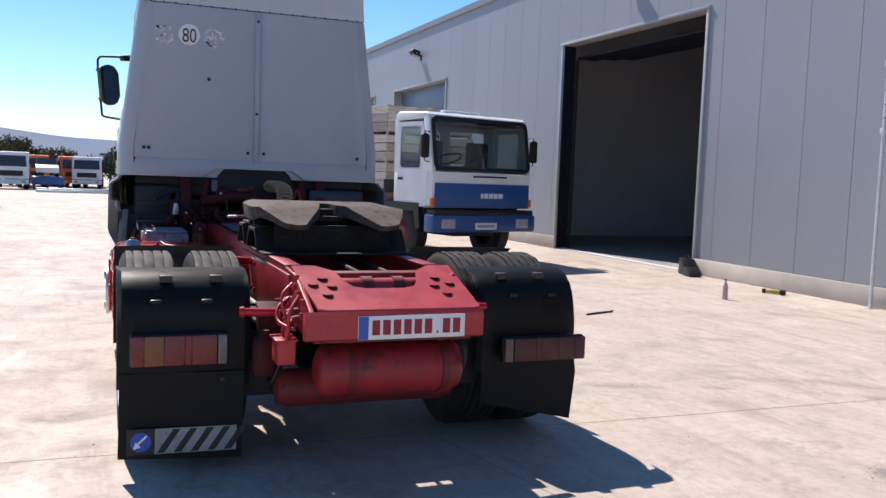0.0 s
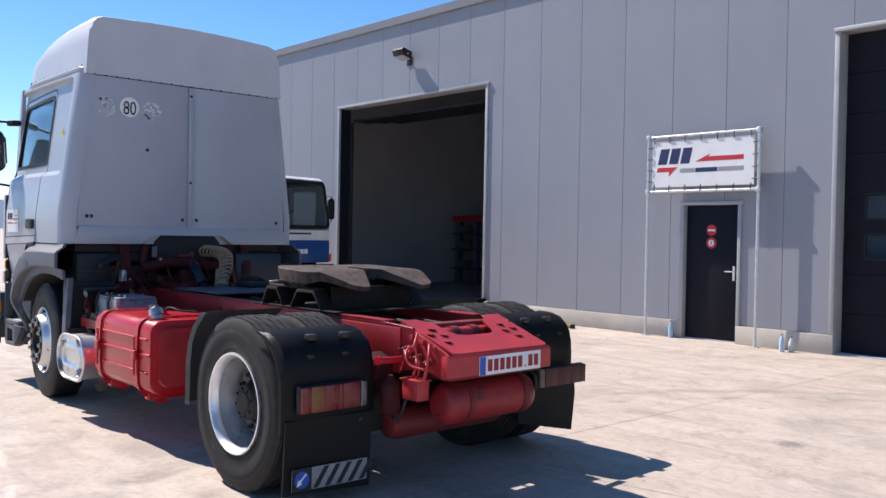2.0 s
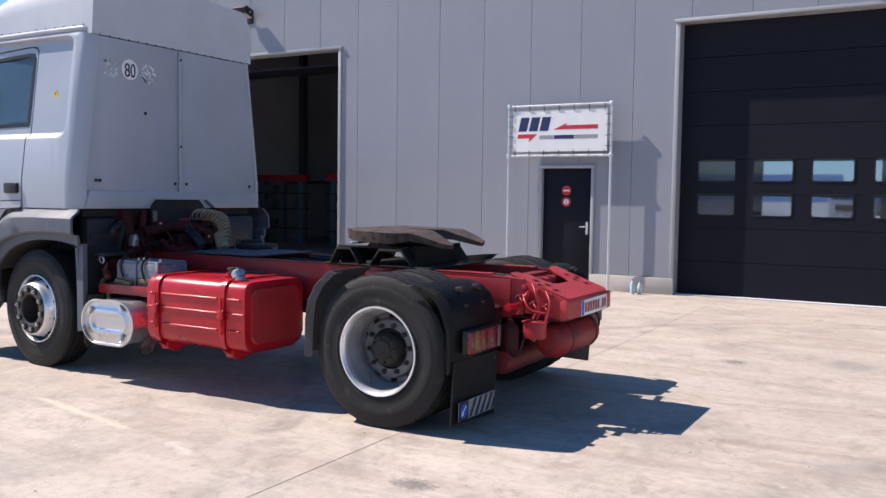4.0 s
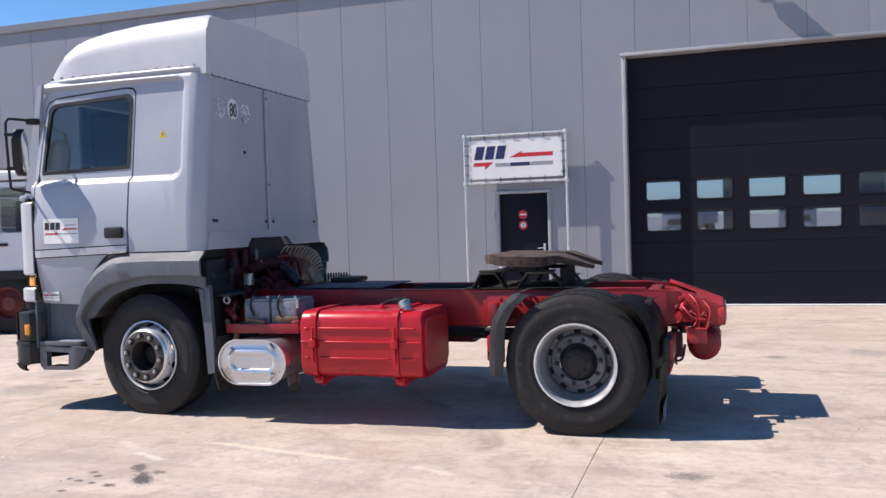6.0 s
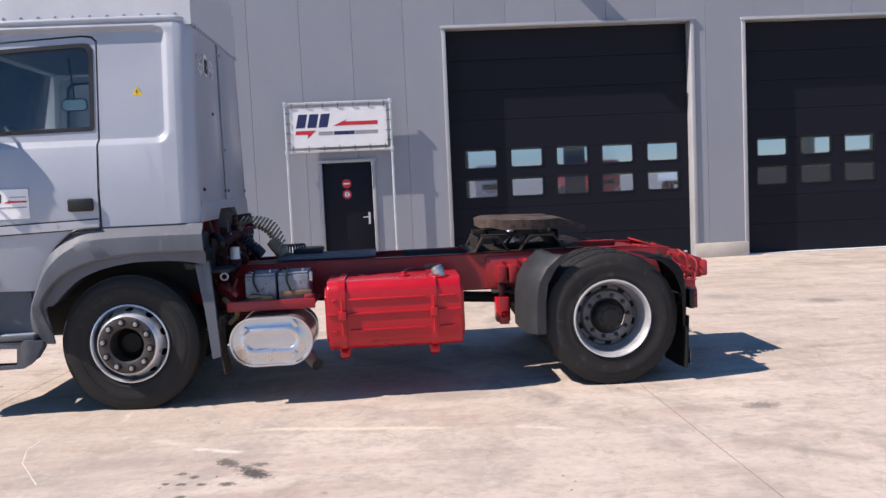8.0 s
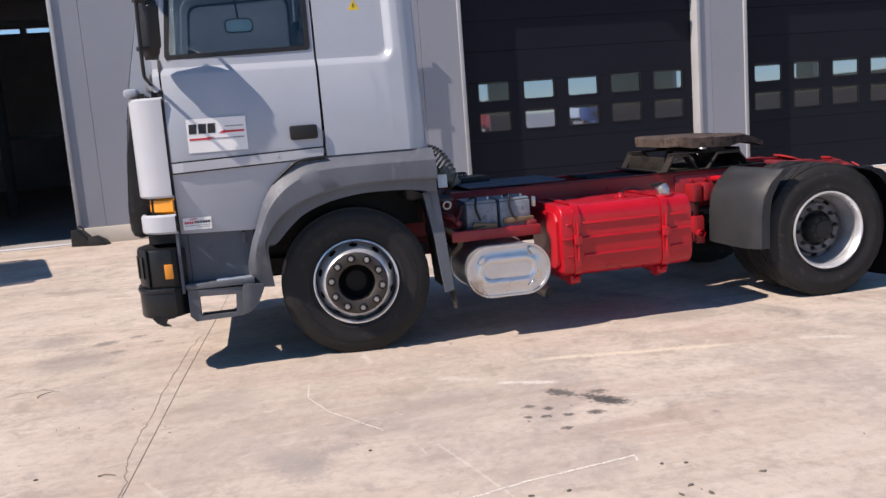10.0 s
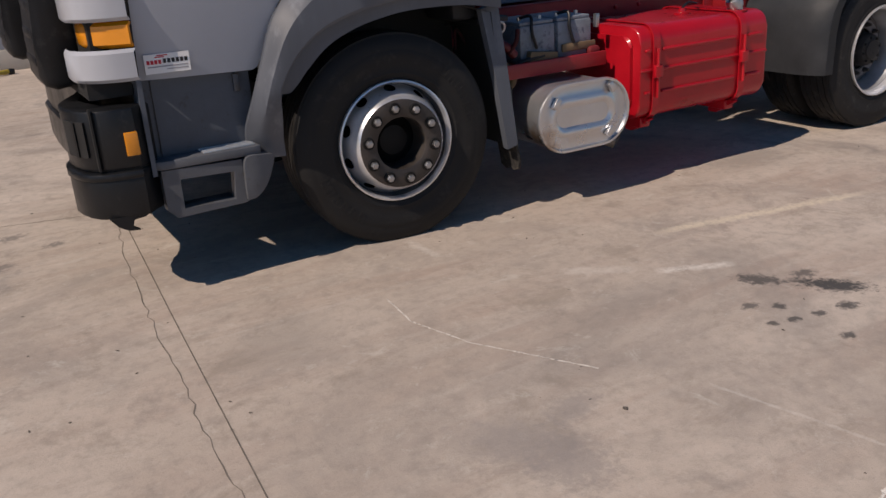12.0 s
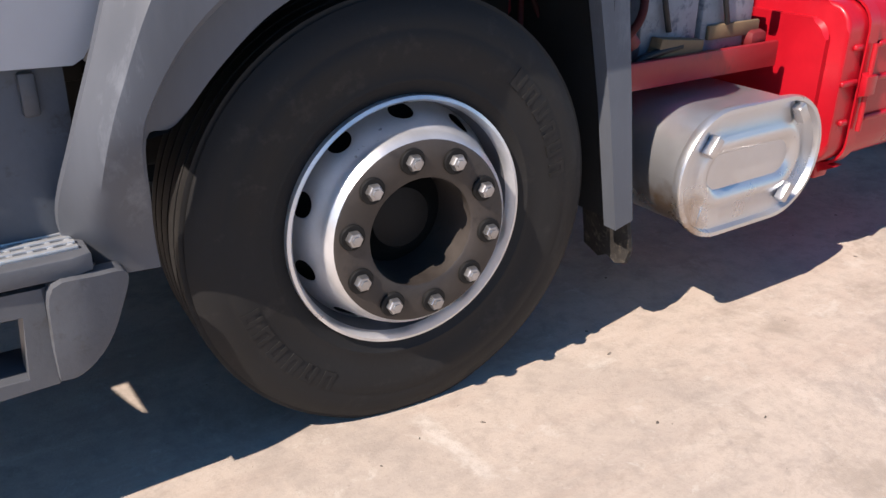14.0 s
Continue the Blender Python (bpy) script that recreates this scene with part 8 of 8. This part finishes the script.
def parked_lorry():
    """White and blue forward-control lorry with a flat bed; the front looks along its own +x."""
    t = thing("lorry", pose(-9.55, 5.15, 0, 0, 0, 15), "white lorry with blue front panel, parked by the hall", "truck")
    w = 1.15
    # hollow cab: lower shell, roof, back wall with a window, corner posts
    low = [(-1.2, 0.95), (-0.55, 0.95), (-0.5, 1.0), (-0.02, 1.0), (0.03, 1.15), (0.04, 1.62), (-0.1, 1.66), (-1.2, 1.62)]
    cab = part("cab", prism(bmesh.new(), low, "y", -w, w, bev=0.03), TRUCKWHITE, t, "white lorry cab with a wide windscreen", smooth=30)
    part("roof", prism(bmesh.new(), [(-1.2, 2.52), (-0.13, 2.55), (-0.15, 2.62), (-0.24, 2.67), (-1.1, 2.7), (-1.2, 2.64)], "y", -w, w, bev=0.045, seg=3), TRUCKWHITE, cab, smooth=40)
    part("back_wall", sheet([(-w, 1.6), (w, 1.6), (w, 2.56), (-w, 2.56)], [rounded(-0.95, -0.15, 1.75, 2.4, 0.06), rounded(0.1, 0.95, 1.75, 2.4, 0.06)], lambda y, z: (-1.2, y, z), (0.04, 0, 0)), TRUCKWHITE, cab, smooth=0)
    for s in (-1, 1):
        part("corner_post", prism(bmesh.new(), [(0.03, 1.6), (-0.13, 2.58), (-0.3, 2.58), (-0.14, 1.6)], "y", min(s * 1.07, s * w), max(s * 1.07, s * w), bev=0.012), TRUCKWHITE, cab)
        part("rear_post", slab(-1.2, -1.06, min(s * 1.1, s * w), max(s * 1.1, s * w), 1.6, 2.56, bev=0.01), TRUCKWHITE, cab)
        part("seat", slab(-0.95, -0.82, s * 0.55 - 0.25, s * 0.55 + 0.25, 1.5, 2.2, bev=0.05), SEAT, cab)
    part("dashboard", slab(-0.42, -0.08, -1.08, 1.08, 1.5, 1.72, bev=0.03), BLACK, cab)
    part("steering_wheel", bmesh_ring(Vector((-0.4, -0.5, 1.86)), 0.24, 0.016, (-0.4, 0, 0.9)), BLACK, cab)
    part("inner_lining", slab(-1.15, -0.2, -1.08, 1.08, 2.5, 2.52), TRIMGREY, cab)
    ws = sheet(rounded(-1.05, 1.05, 1.7, 2.53, 0.1), [], lambda y, z: (0.052 - 0.172 * (z - 1.62), y, z), (-0.012, 0, 0), (-0.5, 0, 0.5))
    fr = part("windscreen", ws, GLASS, cab)
    fr.visible_shadow = False
    ring = sheet(rounded(-1.12, 1.12, 1.65, 2.6, 0.12), [rounded(-1.05, 1.05, 1.7, 2.53, 0.1)], lambda y, z: (0.064 - 0.172 * (z - 1.62), y, z), (-0.02, 0, 0))
    part("screen_frame", ring, BLACK, cab)
    part("front_panel", slab(0.04, 0.058, -1.1, 1.1, 0.98, 1.42, bev=0.008), BLUE, cab, "blue painted front panel")
    part("vent_slot", slab(0.045, 0.06, -0.25, 0.55, 1.535, 1.565, bev=0.004), BLACK, cab)
    for y0, y1 in ((-0.02, 0.04), (0.06, 0.15), (0.17, 0.27), (0.29, 0.38), (0.4, 0.5)):
        part("badge_bar", slab(0.058, 0.066, y0 - 0.05, y1 - 0.05, 1.16, 1.25, bev=0.003), plain("badge", (0.7, 0.72, 0.75), 0.4), cab)
    bp = part("bumper", slab(-0.12, 0.16, -1.2, 1.2, 0.55, 0.86, bev=0.03), BLUE, t, "blue steel bumper")
    part("bumper_top", slab(-0.1, 0.14, -1.15, 1.15, 0.86, 0.95, bev=0.01), BLACK, bp)
    for s in (-1, 1):
        part("headlight", slab(0.155, 0.175, s * 0.86 - 0.15, s * 0.86 + 0.15, 0.62, 0.79, bev=0.015), CLEARLENS, bp)
        part("corner_lamp", slab(0.0, 0.06, s * 1.13 - 0.04, s * 1.13 + 0.04, 1.0, 1.15, bev=0.01), plain("orange_lens", (0.6, 0.12, 0.02), 0.25), cab)
        dr = part("door", sheet([(-1.08, 1.0), (-0.15, 1.0), (-0.12, 1.6), (-0.3, 2.5), (-1.06, 2.5)], [rounded(-0.98, -0.36, 1.68, 2.4, 0.08)], lambda x, z: (x, s * (w + 0.006), z), (0, -s * 0.02, 0)), TRUCKWHITE, t)
        dg = part("door_glass", slab(-1.0, -0.34, s * (w + 0.002) - 0.004, s * (w + 0.002) + 0.004, 1.66, 2.42), GLASS, dr)
        dg.visible_shadow = False
        part("door_handle", slab(-1.02, -0.88, s * (w + 0.02) - 0.015, s * (w + 0.02) + 0.015, 1.45, 1.5, bev=0.008), BLACK, dr)
        mr = part("mirror", prism(bmesh.new(), rounded(s * 1.27 - 0.08, s * 1.27 + 0.08, 1.85, 2.27, 0.04), "x", -0.08, -0.03, bev=0.012), BLACK, t)
        part("mirror_arm", tube(bmesh.new(), [(-0.1, s * 1.12, 2.3), (-0.06, s * 1.27, 2.32), (-0.06, s * 1.27, 1.8), (-0.08, s * 1.13, 1.78)], 0.012), BLACK, mr)
        simple_wheel(t, -0.95, s * 0.98, 0.5, 0.3, s)
        simple_wheel(t, -5.2, s * 0.9, 0.5, 0.55, s)
        part("wheel_arch", sheet([(-1.65, 0.7), (-1.62, 1.05), (-0.35, 1.05), (-0.3, 0.6), (-0.42, 0.6), (-0.5, 0.9), (-1.4, 0.9), (-1.5, 0.7)], [], lambda x, z: (x, s * 1.17, z), (0, -s * 0.1, 0)), BLACK, t)
        part("frame_rail", slab(-7.5, 0.0, s * 0.4 - 0.04, s * 0.4 + 0.04, 0.75, 1.0), BLACKMATT, t)
    part("plate", slab(0.158, 0.166, -0.25, 0.25, 0.6, 0.72), WHITE, bp)
    part("plate_bar", slab(0.1655, 0.168, -0.2, 0.2, 0.635, 0.685), SIGNGREY, bp)
    part("roof_hatch", slab(-0.9, -0.45, -0.3, 0.25, 2.69, 2.74, bev=0.02), WHITE, cab)
    part("roof_lamp", slab(-0.5, -0.35, -0.65, -0.35, 2.69, 2.73, bev=0.015), WHITE, cab)
    part("wiper", rod((0.06, -0.5, 1.73), (0.0, 0.1, 2.0), 0.012), BLACK, cab)
    bed = part("flat_bed", slab(-7.6, -1.4, -1.2, 1.2, 1.05, 1.2, bev=0.01), surface("bed_brown", (0.2, 0.11, 0.07), 0.7, var=0.2, scale=3), t, "brown wooden flat bed")
    part("headboard", slab(-1.46, -1.4, -1.2, 1.2, 1.2, 1.45), BLACKMATT, bed)
    part("engine", slab(-1.5, -0.2, -0.5, 0.5, 0.45, 1.0, bev=0.05), BLACKMATT, t)
    return t


lorry = parked_lorry()


def wooden_crate():
    c = thing("wooden_crate", lorry.matrix_world @ pose(-2.3, -0.45, 1.2), "weathered wooden slatted crate stacked on a flat bed", "crate", "crates on the lorry")
    def board(x0, x1, y0, y1, z0, z1):
        part("board", slab(x0, x1, y0, y1, z0, z1, bev=0.004, seg=1), CRATE, c)
    for i in range(3):
        z = 0.06 + 0.165 * i
        board(-0.55, 0.55, -0.52, -0.495, z, z + 0.15)
        board(-0.55, 0.55, 0.495, 0.52, z, z + 0.15)
        board(0.525, 0.55, -0.5, 0.5, z, z + 0.15)
        board(-0.55, -0.525, -0.5, 0.5, z, z + 0.15)
    for x in (-0.5, 0.5):
        for y in (-0.475, 0.475):
            board(x - 0.035, x + 0.035, y - 0.02, y + 0.02, 0.0, 0.56)
    board(-0.55, 0.55, -0.5, 0.5, 0.04, 0.06)
    for k, (x, y, z) in enumerate([(-2.3, -0.45, 1.76), (-2.3, -0.45, 2.32), (-2.3, 0.62, 1.2), (-2.3, 0.62, 1.76), (-2.32, 0.6, 2.32), (-3.75, -0.45, 1.2), (-3.75, -0.45, 1.76), (-3.75, 0.62, 1.2), (-3.75, 0.62, 1.76), (-3.76, -0.44, 2.32)]):
        copy_thing(c, lorry.matrix_world @ pose(x, y, z, 0, 0, (k % 3) - 1))


wooden_crate()


def far_lorry(x, y, turn, colour, bed, label, load=0):
    t = thing("parked_truck", pose(x, y, lie(x, y), 0, 0, turn), label, "truck", "parked trucks far off")
    cab = part("cab", prism(bmesh.new(), [(-1.7, 0.8), (0, 0.8), (0.03, 1.6), (-0.15, 2.75), (-1.7, 2.8)], "y", -1.2, 1.2, bev=0.05), colour, t)
    part("windscreen", sheet([(-1.05, 1.7), (1.05, 1.7), (1.0, 2.5), (-1.0, 2.5)], [], lambda y, z: (0.04 - 0.155 * (z - 1.6), y, z), (-0.02, 0, 0)), DARKGLASS, cab)
    part("grille", slab(0.01, 0.05, -0.8, 0.8, 1.0, 1.4, bev=0.01), BLACK, cab)
    part("bumper", slab(-0.1, 0.12, -1.2, 1.2, 0.4, 0.75, bev=0.02), colour, t)
    for s in (-1, 1):
        part("side_glass", slab(-1.2, -0.3, s * 1.2 - 0.01, s * 1.2 + 0.01, 1.75, 2.45), DARKGLASS, cab)
        part("headlight", slab(0.1, 0.13, s * 0.85 - 0.15, s * 0.85 + 0.15, 0.5, 0.68), CLEARLENS, t)
        part("mirror", slab(-0.1, -0.04, s * 1.38 - 0.1, s * 1.38 + 0.1, 1.8, 2.3, bev=0.01), BLACK, t)
        for wx in (-0.8, -4.6, -5.8):
            simple_wheel(t, wx, s * 1.0, 0.5, 0.35, s)
    part("chassis", slab(-7.0, -0.2, -0.45, 0.45, 0.7, 1.0), BLACKMATT, t)
    part("body", slab(-7.2, -1.9, -1.2, 1.2, 1.0, 1.0 + load if load else 1.2, bev=0.02), bed, t)
    return t


far_lorry(-66.0, -7.5, 3, TRUCKWHITE, ORANGE, "white truck with an orange body, parked far off", 0.9)
far_lorry(-77.0, -2.5, -2, TRUCKWHITE, BLACKMATT, "white truck with dark grille, parked far off")
far_lorry(-75.0, -6.6, 6, ORANGE, ORANGE, "orange truck parked far off", 1.0)
far_lorry(-84.0, -5.2, 8, TRUCKWHITE, BLUE, "white truck behind a transporter, parked far off", 0.8)
far_lorry(-79.0, -3.5, 10, ORANGE, ORANGE, "orange truck parked far off", 0.9)
far_lorry(-74.0, 3.0, 0, WHITE, SIGNGREY, "white truck parked far off", 1.4)
# behind the hall, seen through its open back bays
far_lorry(-1.5, 52.0, -100, SIGNGREY, SIGNGREY, "grey truck standing behind the hall", 1.0)
far_lorry(6.0, 55.0, -95, SIGNGREY, REDWORN, "grey truck with red body behind the hall", 1.3)
far_lorry(14.0, 54.0, -80, REDWORN, REDWORN, "dull red truck standing behind the hall", 1.2)
far_lorry(22.0, 56.0, -90, BLUE, WHITE, "blue truck standing behind the hall", 1.6)


def far_car():
    c = thing("car", pose(-69.0, -5.25, lie(-69, -5) + 1.05, 0, 0, 4), "small white car on a transporter far off", "car")
    part("body", prism(bmesh.new(), [(-2, 0.3), (2, 0.3), (2.05, 0.7), (1.2, 0.9), (-1.9, 0.95), (-2.05, 0.6)], "y", -0.8, 0.8, bev=0.06), WHITE, c)
    part("cabin", prism(bmesh.new(), [(-1.6, 0.93), (1.0, 0.9), (0.4, 1.4), (-1.2, 1.42)], "y", -0.7, 0.7, bev=0.06), DARKGLASS, c)
    for x in (-1.3, 1.3):
        for s in (-1, 1):
            simple_wheel(c, x, s * 0.72, 0.31, 0.2, s)
    ramp = thing("transporter_deck", pose(-69.0, -5.25, lie(-69, -5) - 0.3, 0, 0, 94), "blue transporter deck under a car", "trailer")
    part("deck", slab(-1.1, 1.1, -2.6, 2.6, 0.75, 1.35, bev=0.04), BLUE, ramp)
    for x in (-0.9, 0.9):
        for y in (-2.2, 2.2):
            part("leg", slab(x - 0.08, x + 0.08, y - 0.08, y + 0.08, 0, 1.2), BLUE, ramp)
    st = thing("scaffold_stack", pose(-56.0, -2.6, lie(-56, -2)), "low stack of grey steel sections lying on the yard", "steel stack")
    for i in range(5):
        part("beam", slab(-0.6 + 0.2 * i, -0.46 + 0.2 * i, -2.6, 2.6, 0.1 * (i % 2), 0.1 * (i % 2) + 0.18, bev=0.01), GALV, st)
    part("trestle", slab(-0.7, 0.7, 1.8, 2.0, 0.0, 0.75, bev=0.02), SIGNGREY, st)
    og = thing("orange_loader", pose(-26.3, -5.25, 0, 0, 0, 0), "orange compact loader standing on the yard", "loader")
    part("hood", prism(bmesh.new(), [(-1.2, 0.5), (0.9, 0.5), (0.9, 1.1), (0.5, 1.35), (-1.2, 1.45)], "y", -0.55, 0.55, bev=0.06), ORANGE, og)
    part("cab_frame", prism(bmesh.new(), [(-0.9, 1.4), (0.2, 1.35), (0.1, 1.9), (-0.85, 1.95)], "y", -0.5, 0.5, bev=0.05), DARKGLASS, og)
    for x in (-0.8, 0.6):
        for s in (-1, 1):
            simple_wheel(og, x, s * 0.62, 0.42, 0.26, s)


far_car()


def tree(x, y, h, r, seed):
    """Tapered trunk, limbs, and a ragged crown of small leaf blades."""
    rnd = random.Random(seed)
    t = thing("tree", pose(x, y, lie(x, y)), "bushy green tree at the edge of the yard", "tree", "trees at the yard edge")
    tr = bmesh.new()
    tube(tr, bend([(0, 0, 0), (0.08 * r, 0.03, 0.3 * h), (0.02, 0.05 * r, 0.62 * h)], 4), [0.16 - 0.011 * i for i in range(9)], 8)
    blobs = []
    for k in range(9):
        a, e = rnd.uniform(0, 6.28), rnd.uniform(0.2, 1.0)
        tip = Vector((r * 0.75 * math.cos(a) * rnd.uniform(0.5, 1), r * 0.75 * math.sin(a) * rnd.uniform(0.5, 1), h * (0.45 + 0.45 * e)))
        tube(tr, [(0, 0, h * rnd.uniform(0.25, 0.5)), tip * 0.6 + Vector((0, 0, 0.1 * h)), tip], [0.06, 0.04, 0.015], 5)
        blobs.append((tip, rnd.uniform(0.28, 0.5) * r))
    part("trunk", tr, BARK, t)
    bm = bmesh.new()
    for c, br in blobs:
        for _ in range(300):
            d = Vector((rnd.gauss(0, 1), rnd.gauss(0, 1), rnd.gauss(0, 0.8))).normalized() * br * rnd.uniform(0.45, 1.15)
            p = c + d
            s = rnd.uniform(0.09, 0.21)
            u = Vector((rnd.gauss(0, 1), rnd.gauss(0, 1), rnd.gauss(0, 1))).normalized() * s
            v = u.orthogonal().normalized() * s * 0.6
            bm.faces.new([bm.verts.new(q) for q in (p - u, p + v, p + u, p - v)])
    part("crown", bm, LEAF, t, smooth=0)


for k, (x, y, h, r) in enumerate([(-82, -13.5, 4.6, 2.6), (-83, -9.0, 4.9, 2.3), (-85, -6.4, 3.8, 2.2), (-86, -3.8, 3.7, 2.2), (-84, -17, 5.2, 2.6), (-86, -0.5, 3.9, 2.4), (-88, 4, 4.5, 2.4), (-86, -22, 5.0, 2.2), (-90, -28, 6.0, 2.6), (-92, -35, 5.2, 2.4)]):
    tree(x, y, 0.82 * h, r, 20 + k)


def far_hills():
    bm = bmesh.new()
    for ring, (R, h0, amp) in enumerate(((1500, 50, 9), (2300, 64, 10))):
        lo, hi = [], []
        n = 160
        for i in range(n + 1):
            a = radians(95 + 190 * i / n)
            h = h0 + (20 * math.exp(-((a - radians(189)) / 0.1) ** 2) if ring == 0 else 0) + amp * noise.noise(Vector((3.3 * a + 9 * ring, ring, 0))) + 0.25 * amp * noise.noise(Vector((14 * a, ring, 4))) + 0.08 * amp * noise.noise(Vector((60 * a, ring, 7)))
            lo.append(bm.verts.new((R * math.cos(a), R * math.sin(a), -2)))
            hi.append(bm.verts.new(((R + 250) * math.cos(a), (R + 250) * math.sin(a), h)))
        for i in range(n):
            bm.faces.new((lo[i], lo[i + 1], hi[i + 1], hi[i]))
    tagged(link("backdrop_hills", bm, HILL, smooth=60), "hazy blue wooded hills on the horizon", "hills", kind="structure")


far_hills()


# ---- small things by the hall ----
def bottle(x, y, h, label, m):
    b = thing("bottle", pose(x, y, 0), label, "bottle", "bottles by the wall")
    part("body", lathe(bmesh.new(), [(0, 0), (0.035, 0), (0.038, 0.02), (0.038, 0.6 * h), (0.03, 0.72 * h), (0.014, 0.85 * h), (0.014, 0.95 * h)], (0, 0, 0), axis="z", segs=18), m, b)
    part("cap", lathe(bmesh.new(), [(0.016, 0.94 * h), (0.016, h), (0, h)], (0, 0, 0), axis="z", segs=14), SIGNRED if h > 0.24 else BLUE, b)


bottle(-4.53, 6.6, 0.28, "clear plastic bottle with a red label standing on the yard", plain("pinkish_plastic", (0.5, 0.36, 0.36), 0.25))
bottle(-3.05, 8.17, 0.27, "pale blue plastic bottle beside the door", plain("pale_blue_plastic", (0.35, 0.5, 0.65), 0.2))
bottle(-1.12, 8.0, 0.25, "pale blue plastic bottle by the sign post", plain("pale_blue_plastic_b", (0.42, 0.55, 0.66), 0.2))
bottle(-1.02, 8.08, 0.22, "milky plastic bottle by the plinth", plain("milky_plastic", (0.6, 0.6, 0.58), 0.35))


def clutter():
    g = thing("angle_grinder", pose(-4.9, 7.78, 0, 0, 0, 25) @ Matrix.Scale(0.75, 4), "yellow and black power tool lying on the concrete", "power tool")
    part("body", tube(bmesh.new(), [(-0.16, 0, 0.05), (-0.05, 0, 0.055), (0.08, 0, 0.055), (0.14, 0, 0.055)], [0.035, 0.04, 0.045, 0.04], 12), TOOLYELLOW, g)
    part("head", slab(0.13, 0.23, -0.05, 0.05, 0.02, 0.1, bev=0.015), BLACK, g)
    part("disc", lathe(bmesh.new(), [(0, 0.012), (0.06, 0.012), (0.06, 0.018), (0, 0.02)], (0.18, 0, 0), axis="z", segs=20), RIMDARK, g)
    part("handle", tube(bmesh.new(), [(0.15, 0.04, 0.06), (0.16, 0.16, 0.06)], 0.018), BLACK, g)
    part("tail", slab(-0.22, -0.15, -0.04, 0.04, 0.01, 0.09, bev=0.012), BLACK, g)
    ch = thing("wheel_chock", pose(-7.33, 8.12, 0, 0, 0, -15), "black rubber wheel chocks piled by the door jamb", "chock")
    part("wedge", prism(bmesh.new(), [(-0.16, 0), (0.2, 0), (0.12, 0.12), (-0.02, 0.26), (-0.14, 0.28)], "y", -0.12, 0.12, bev=0.015), BLACK, ch)
    part("wedge", prism(bmesh.new(), [(0.14, 0), (0.46, 0), (0.4, 0.08), (0.25, 0.16), (0.16, 0.14)], "y", -0.16, 0.05, bev=0.015), BLACK, ch)
    part("grip", tube(bmesh.new(), bend([(-0.1, 0, 0.26), (-0.04, 0, 0.33), (0.04, 0, 0.27)]), 0.012), BLACK, ch)
    pp = thing("steel_bar", pose(-3.69, 4.15, 0, 0, 0, 110) @ Matrix.Scale(0.55, 4), "dark steel bars lying on the concrete", "bar")
    part("bar", rod((-0.55, 0, 0.02), (0.3, 0, 0.02), 0.018), BLACKMATT, pp)
    part("bar", rod((-0.3, 0.07, 0.015), (0.42, 0.05, 0.015), 0.013), RIMDARK, pp)


clutter()


def twig(x, y, turn, length):
    t = thing("twig", pose(x, y, lie(x, y) + 0.005, 0, 0, turn), "thin dark dry twig lying on the concrete", "twig", "twigs on the yard")
    part("stem", tube(bmesh.new(), bend([(0, 0, 0), (0.4 * length, 0.012, 0.002), (length, -0.006, 0)]), [0.0034 - 0.00015 * k for k in range(13)], 6), BARK, t)


for spot in ((-5.3, -2.866, -9, 0.09), (-5.95, -1.24, 62, 0.13), (-5.66, -3.22, 20, 0.05), (-5.52, -3.16, 18, 0.06)):
    twig(*spot)


def workshop():
    """Dim gear inside the open bay: red-topped racks, a cabinet."""
    rk = thing("workshop_rack", pose(-11.4, 14.5, 0), "grey steel rack with a red top beam inside the hall", "rack", "racks in the hall")
    for x in (-0.8, 0.0, 0.8):
        part("upright", slab(x - 0.09, x + 0.09, -0.1, 0.1, 0.02, 2.0, bev=0.01), surface("rack_blue", (0.12, 0.16, 0.2), 0.5, var=0.1) if x < -0.5 else bpy.data.materials["rack_blue"], rk)
    part("top_beam", slab(-1.0, 1.0, -0.14, 0.14, 2.0, 2.2, bev=0.015), SIGNRED, rk, "red top beam")
    for z in (0.5, 1.1, 1.6):
        part("shelf", slab(-0.9, 0.9, -0.25, 0.25, z, z + 0.03), BLACKMATT, rk)
        part("stored_box", slab(-0.6, -0.25, -0.2, 0.15, z + 0.032, z + 0.28, bev=0.01), TRIMGREY, rk)
    copy_thing(rk, pose(-15.0, 15.5, 0))
    bx = thing("tool_cabinet", pose(-8.0, 17.6, 0.02), "dark tool cabinet against the hall rail", "cabinet")
    part("body", slab(-0.5, 0.5, -0.25, 0.25, 0, 1.1, bev=0.01), BLACKMATT, bx)
    for i in range(4):
        part("drawer", slab(-0.47, 0.47, -0.27, -0.25, 0.06 + 0.26 * i, 0.29 + 0.26 * i, bev=0.006), BLUE, bx)


workshop()
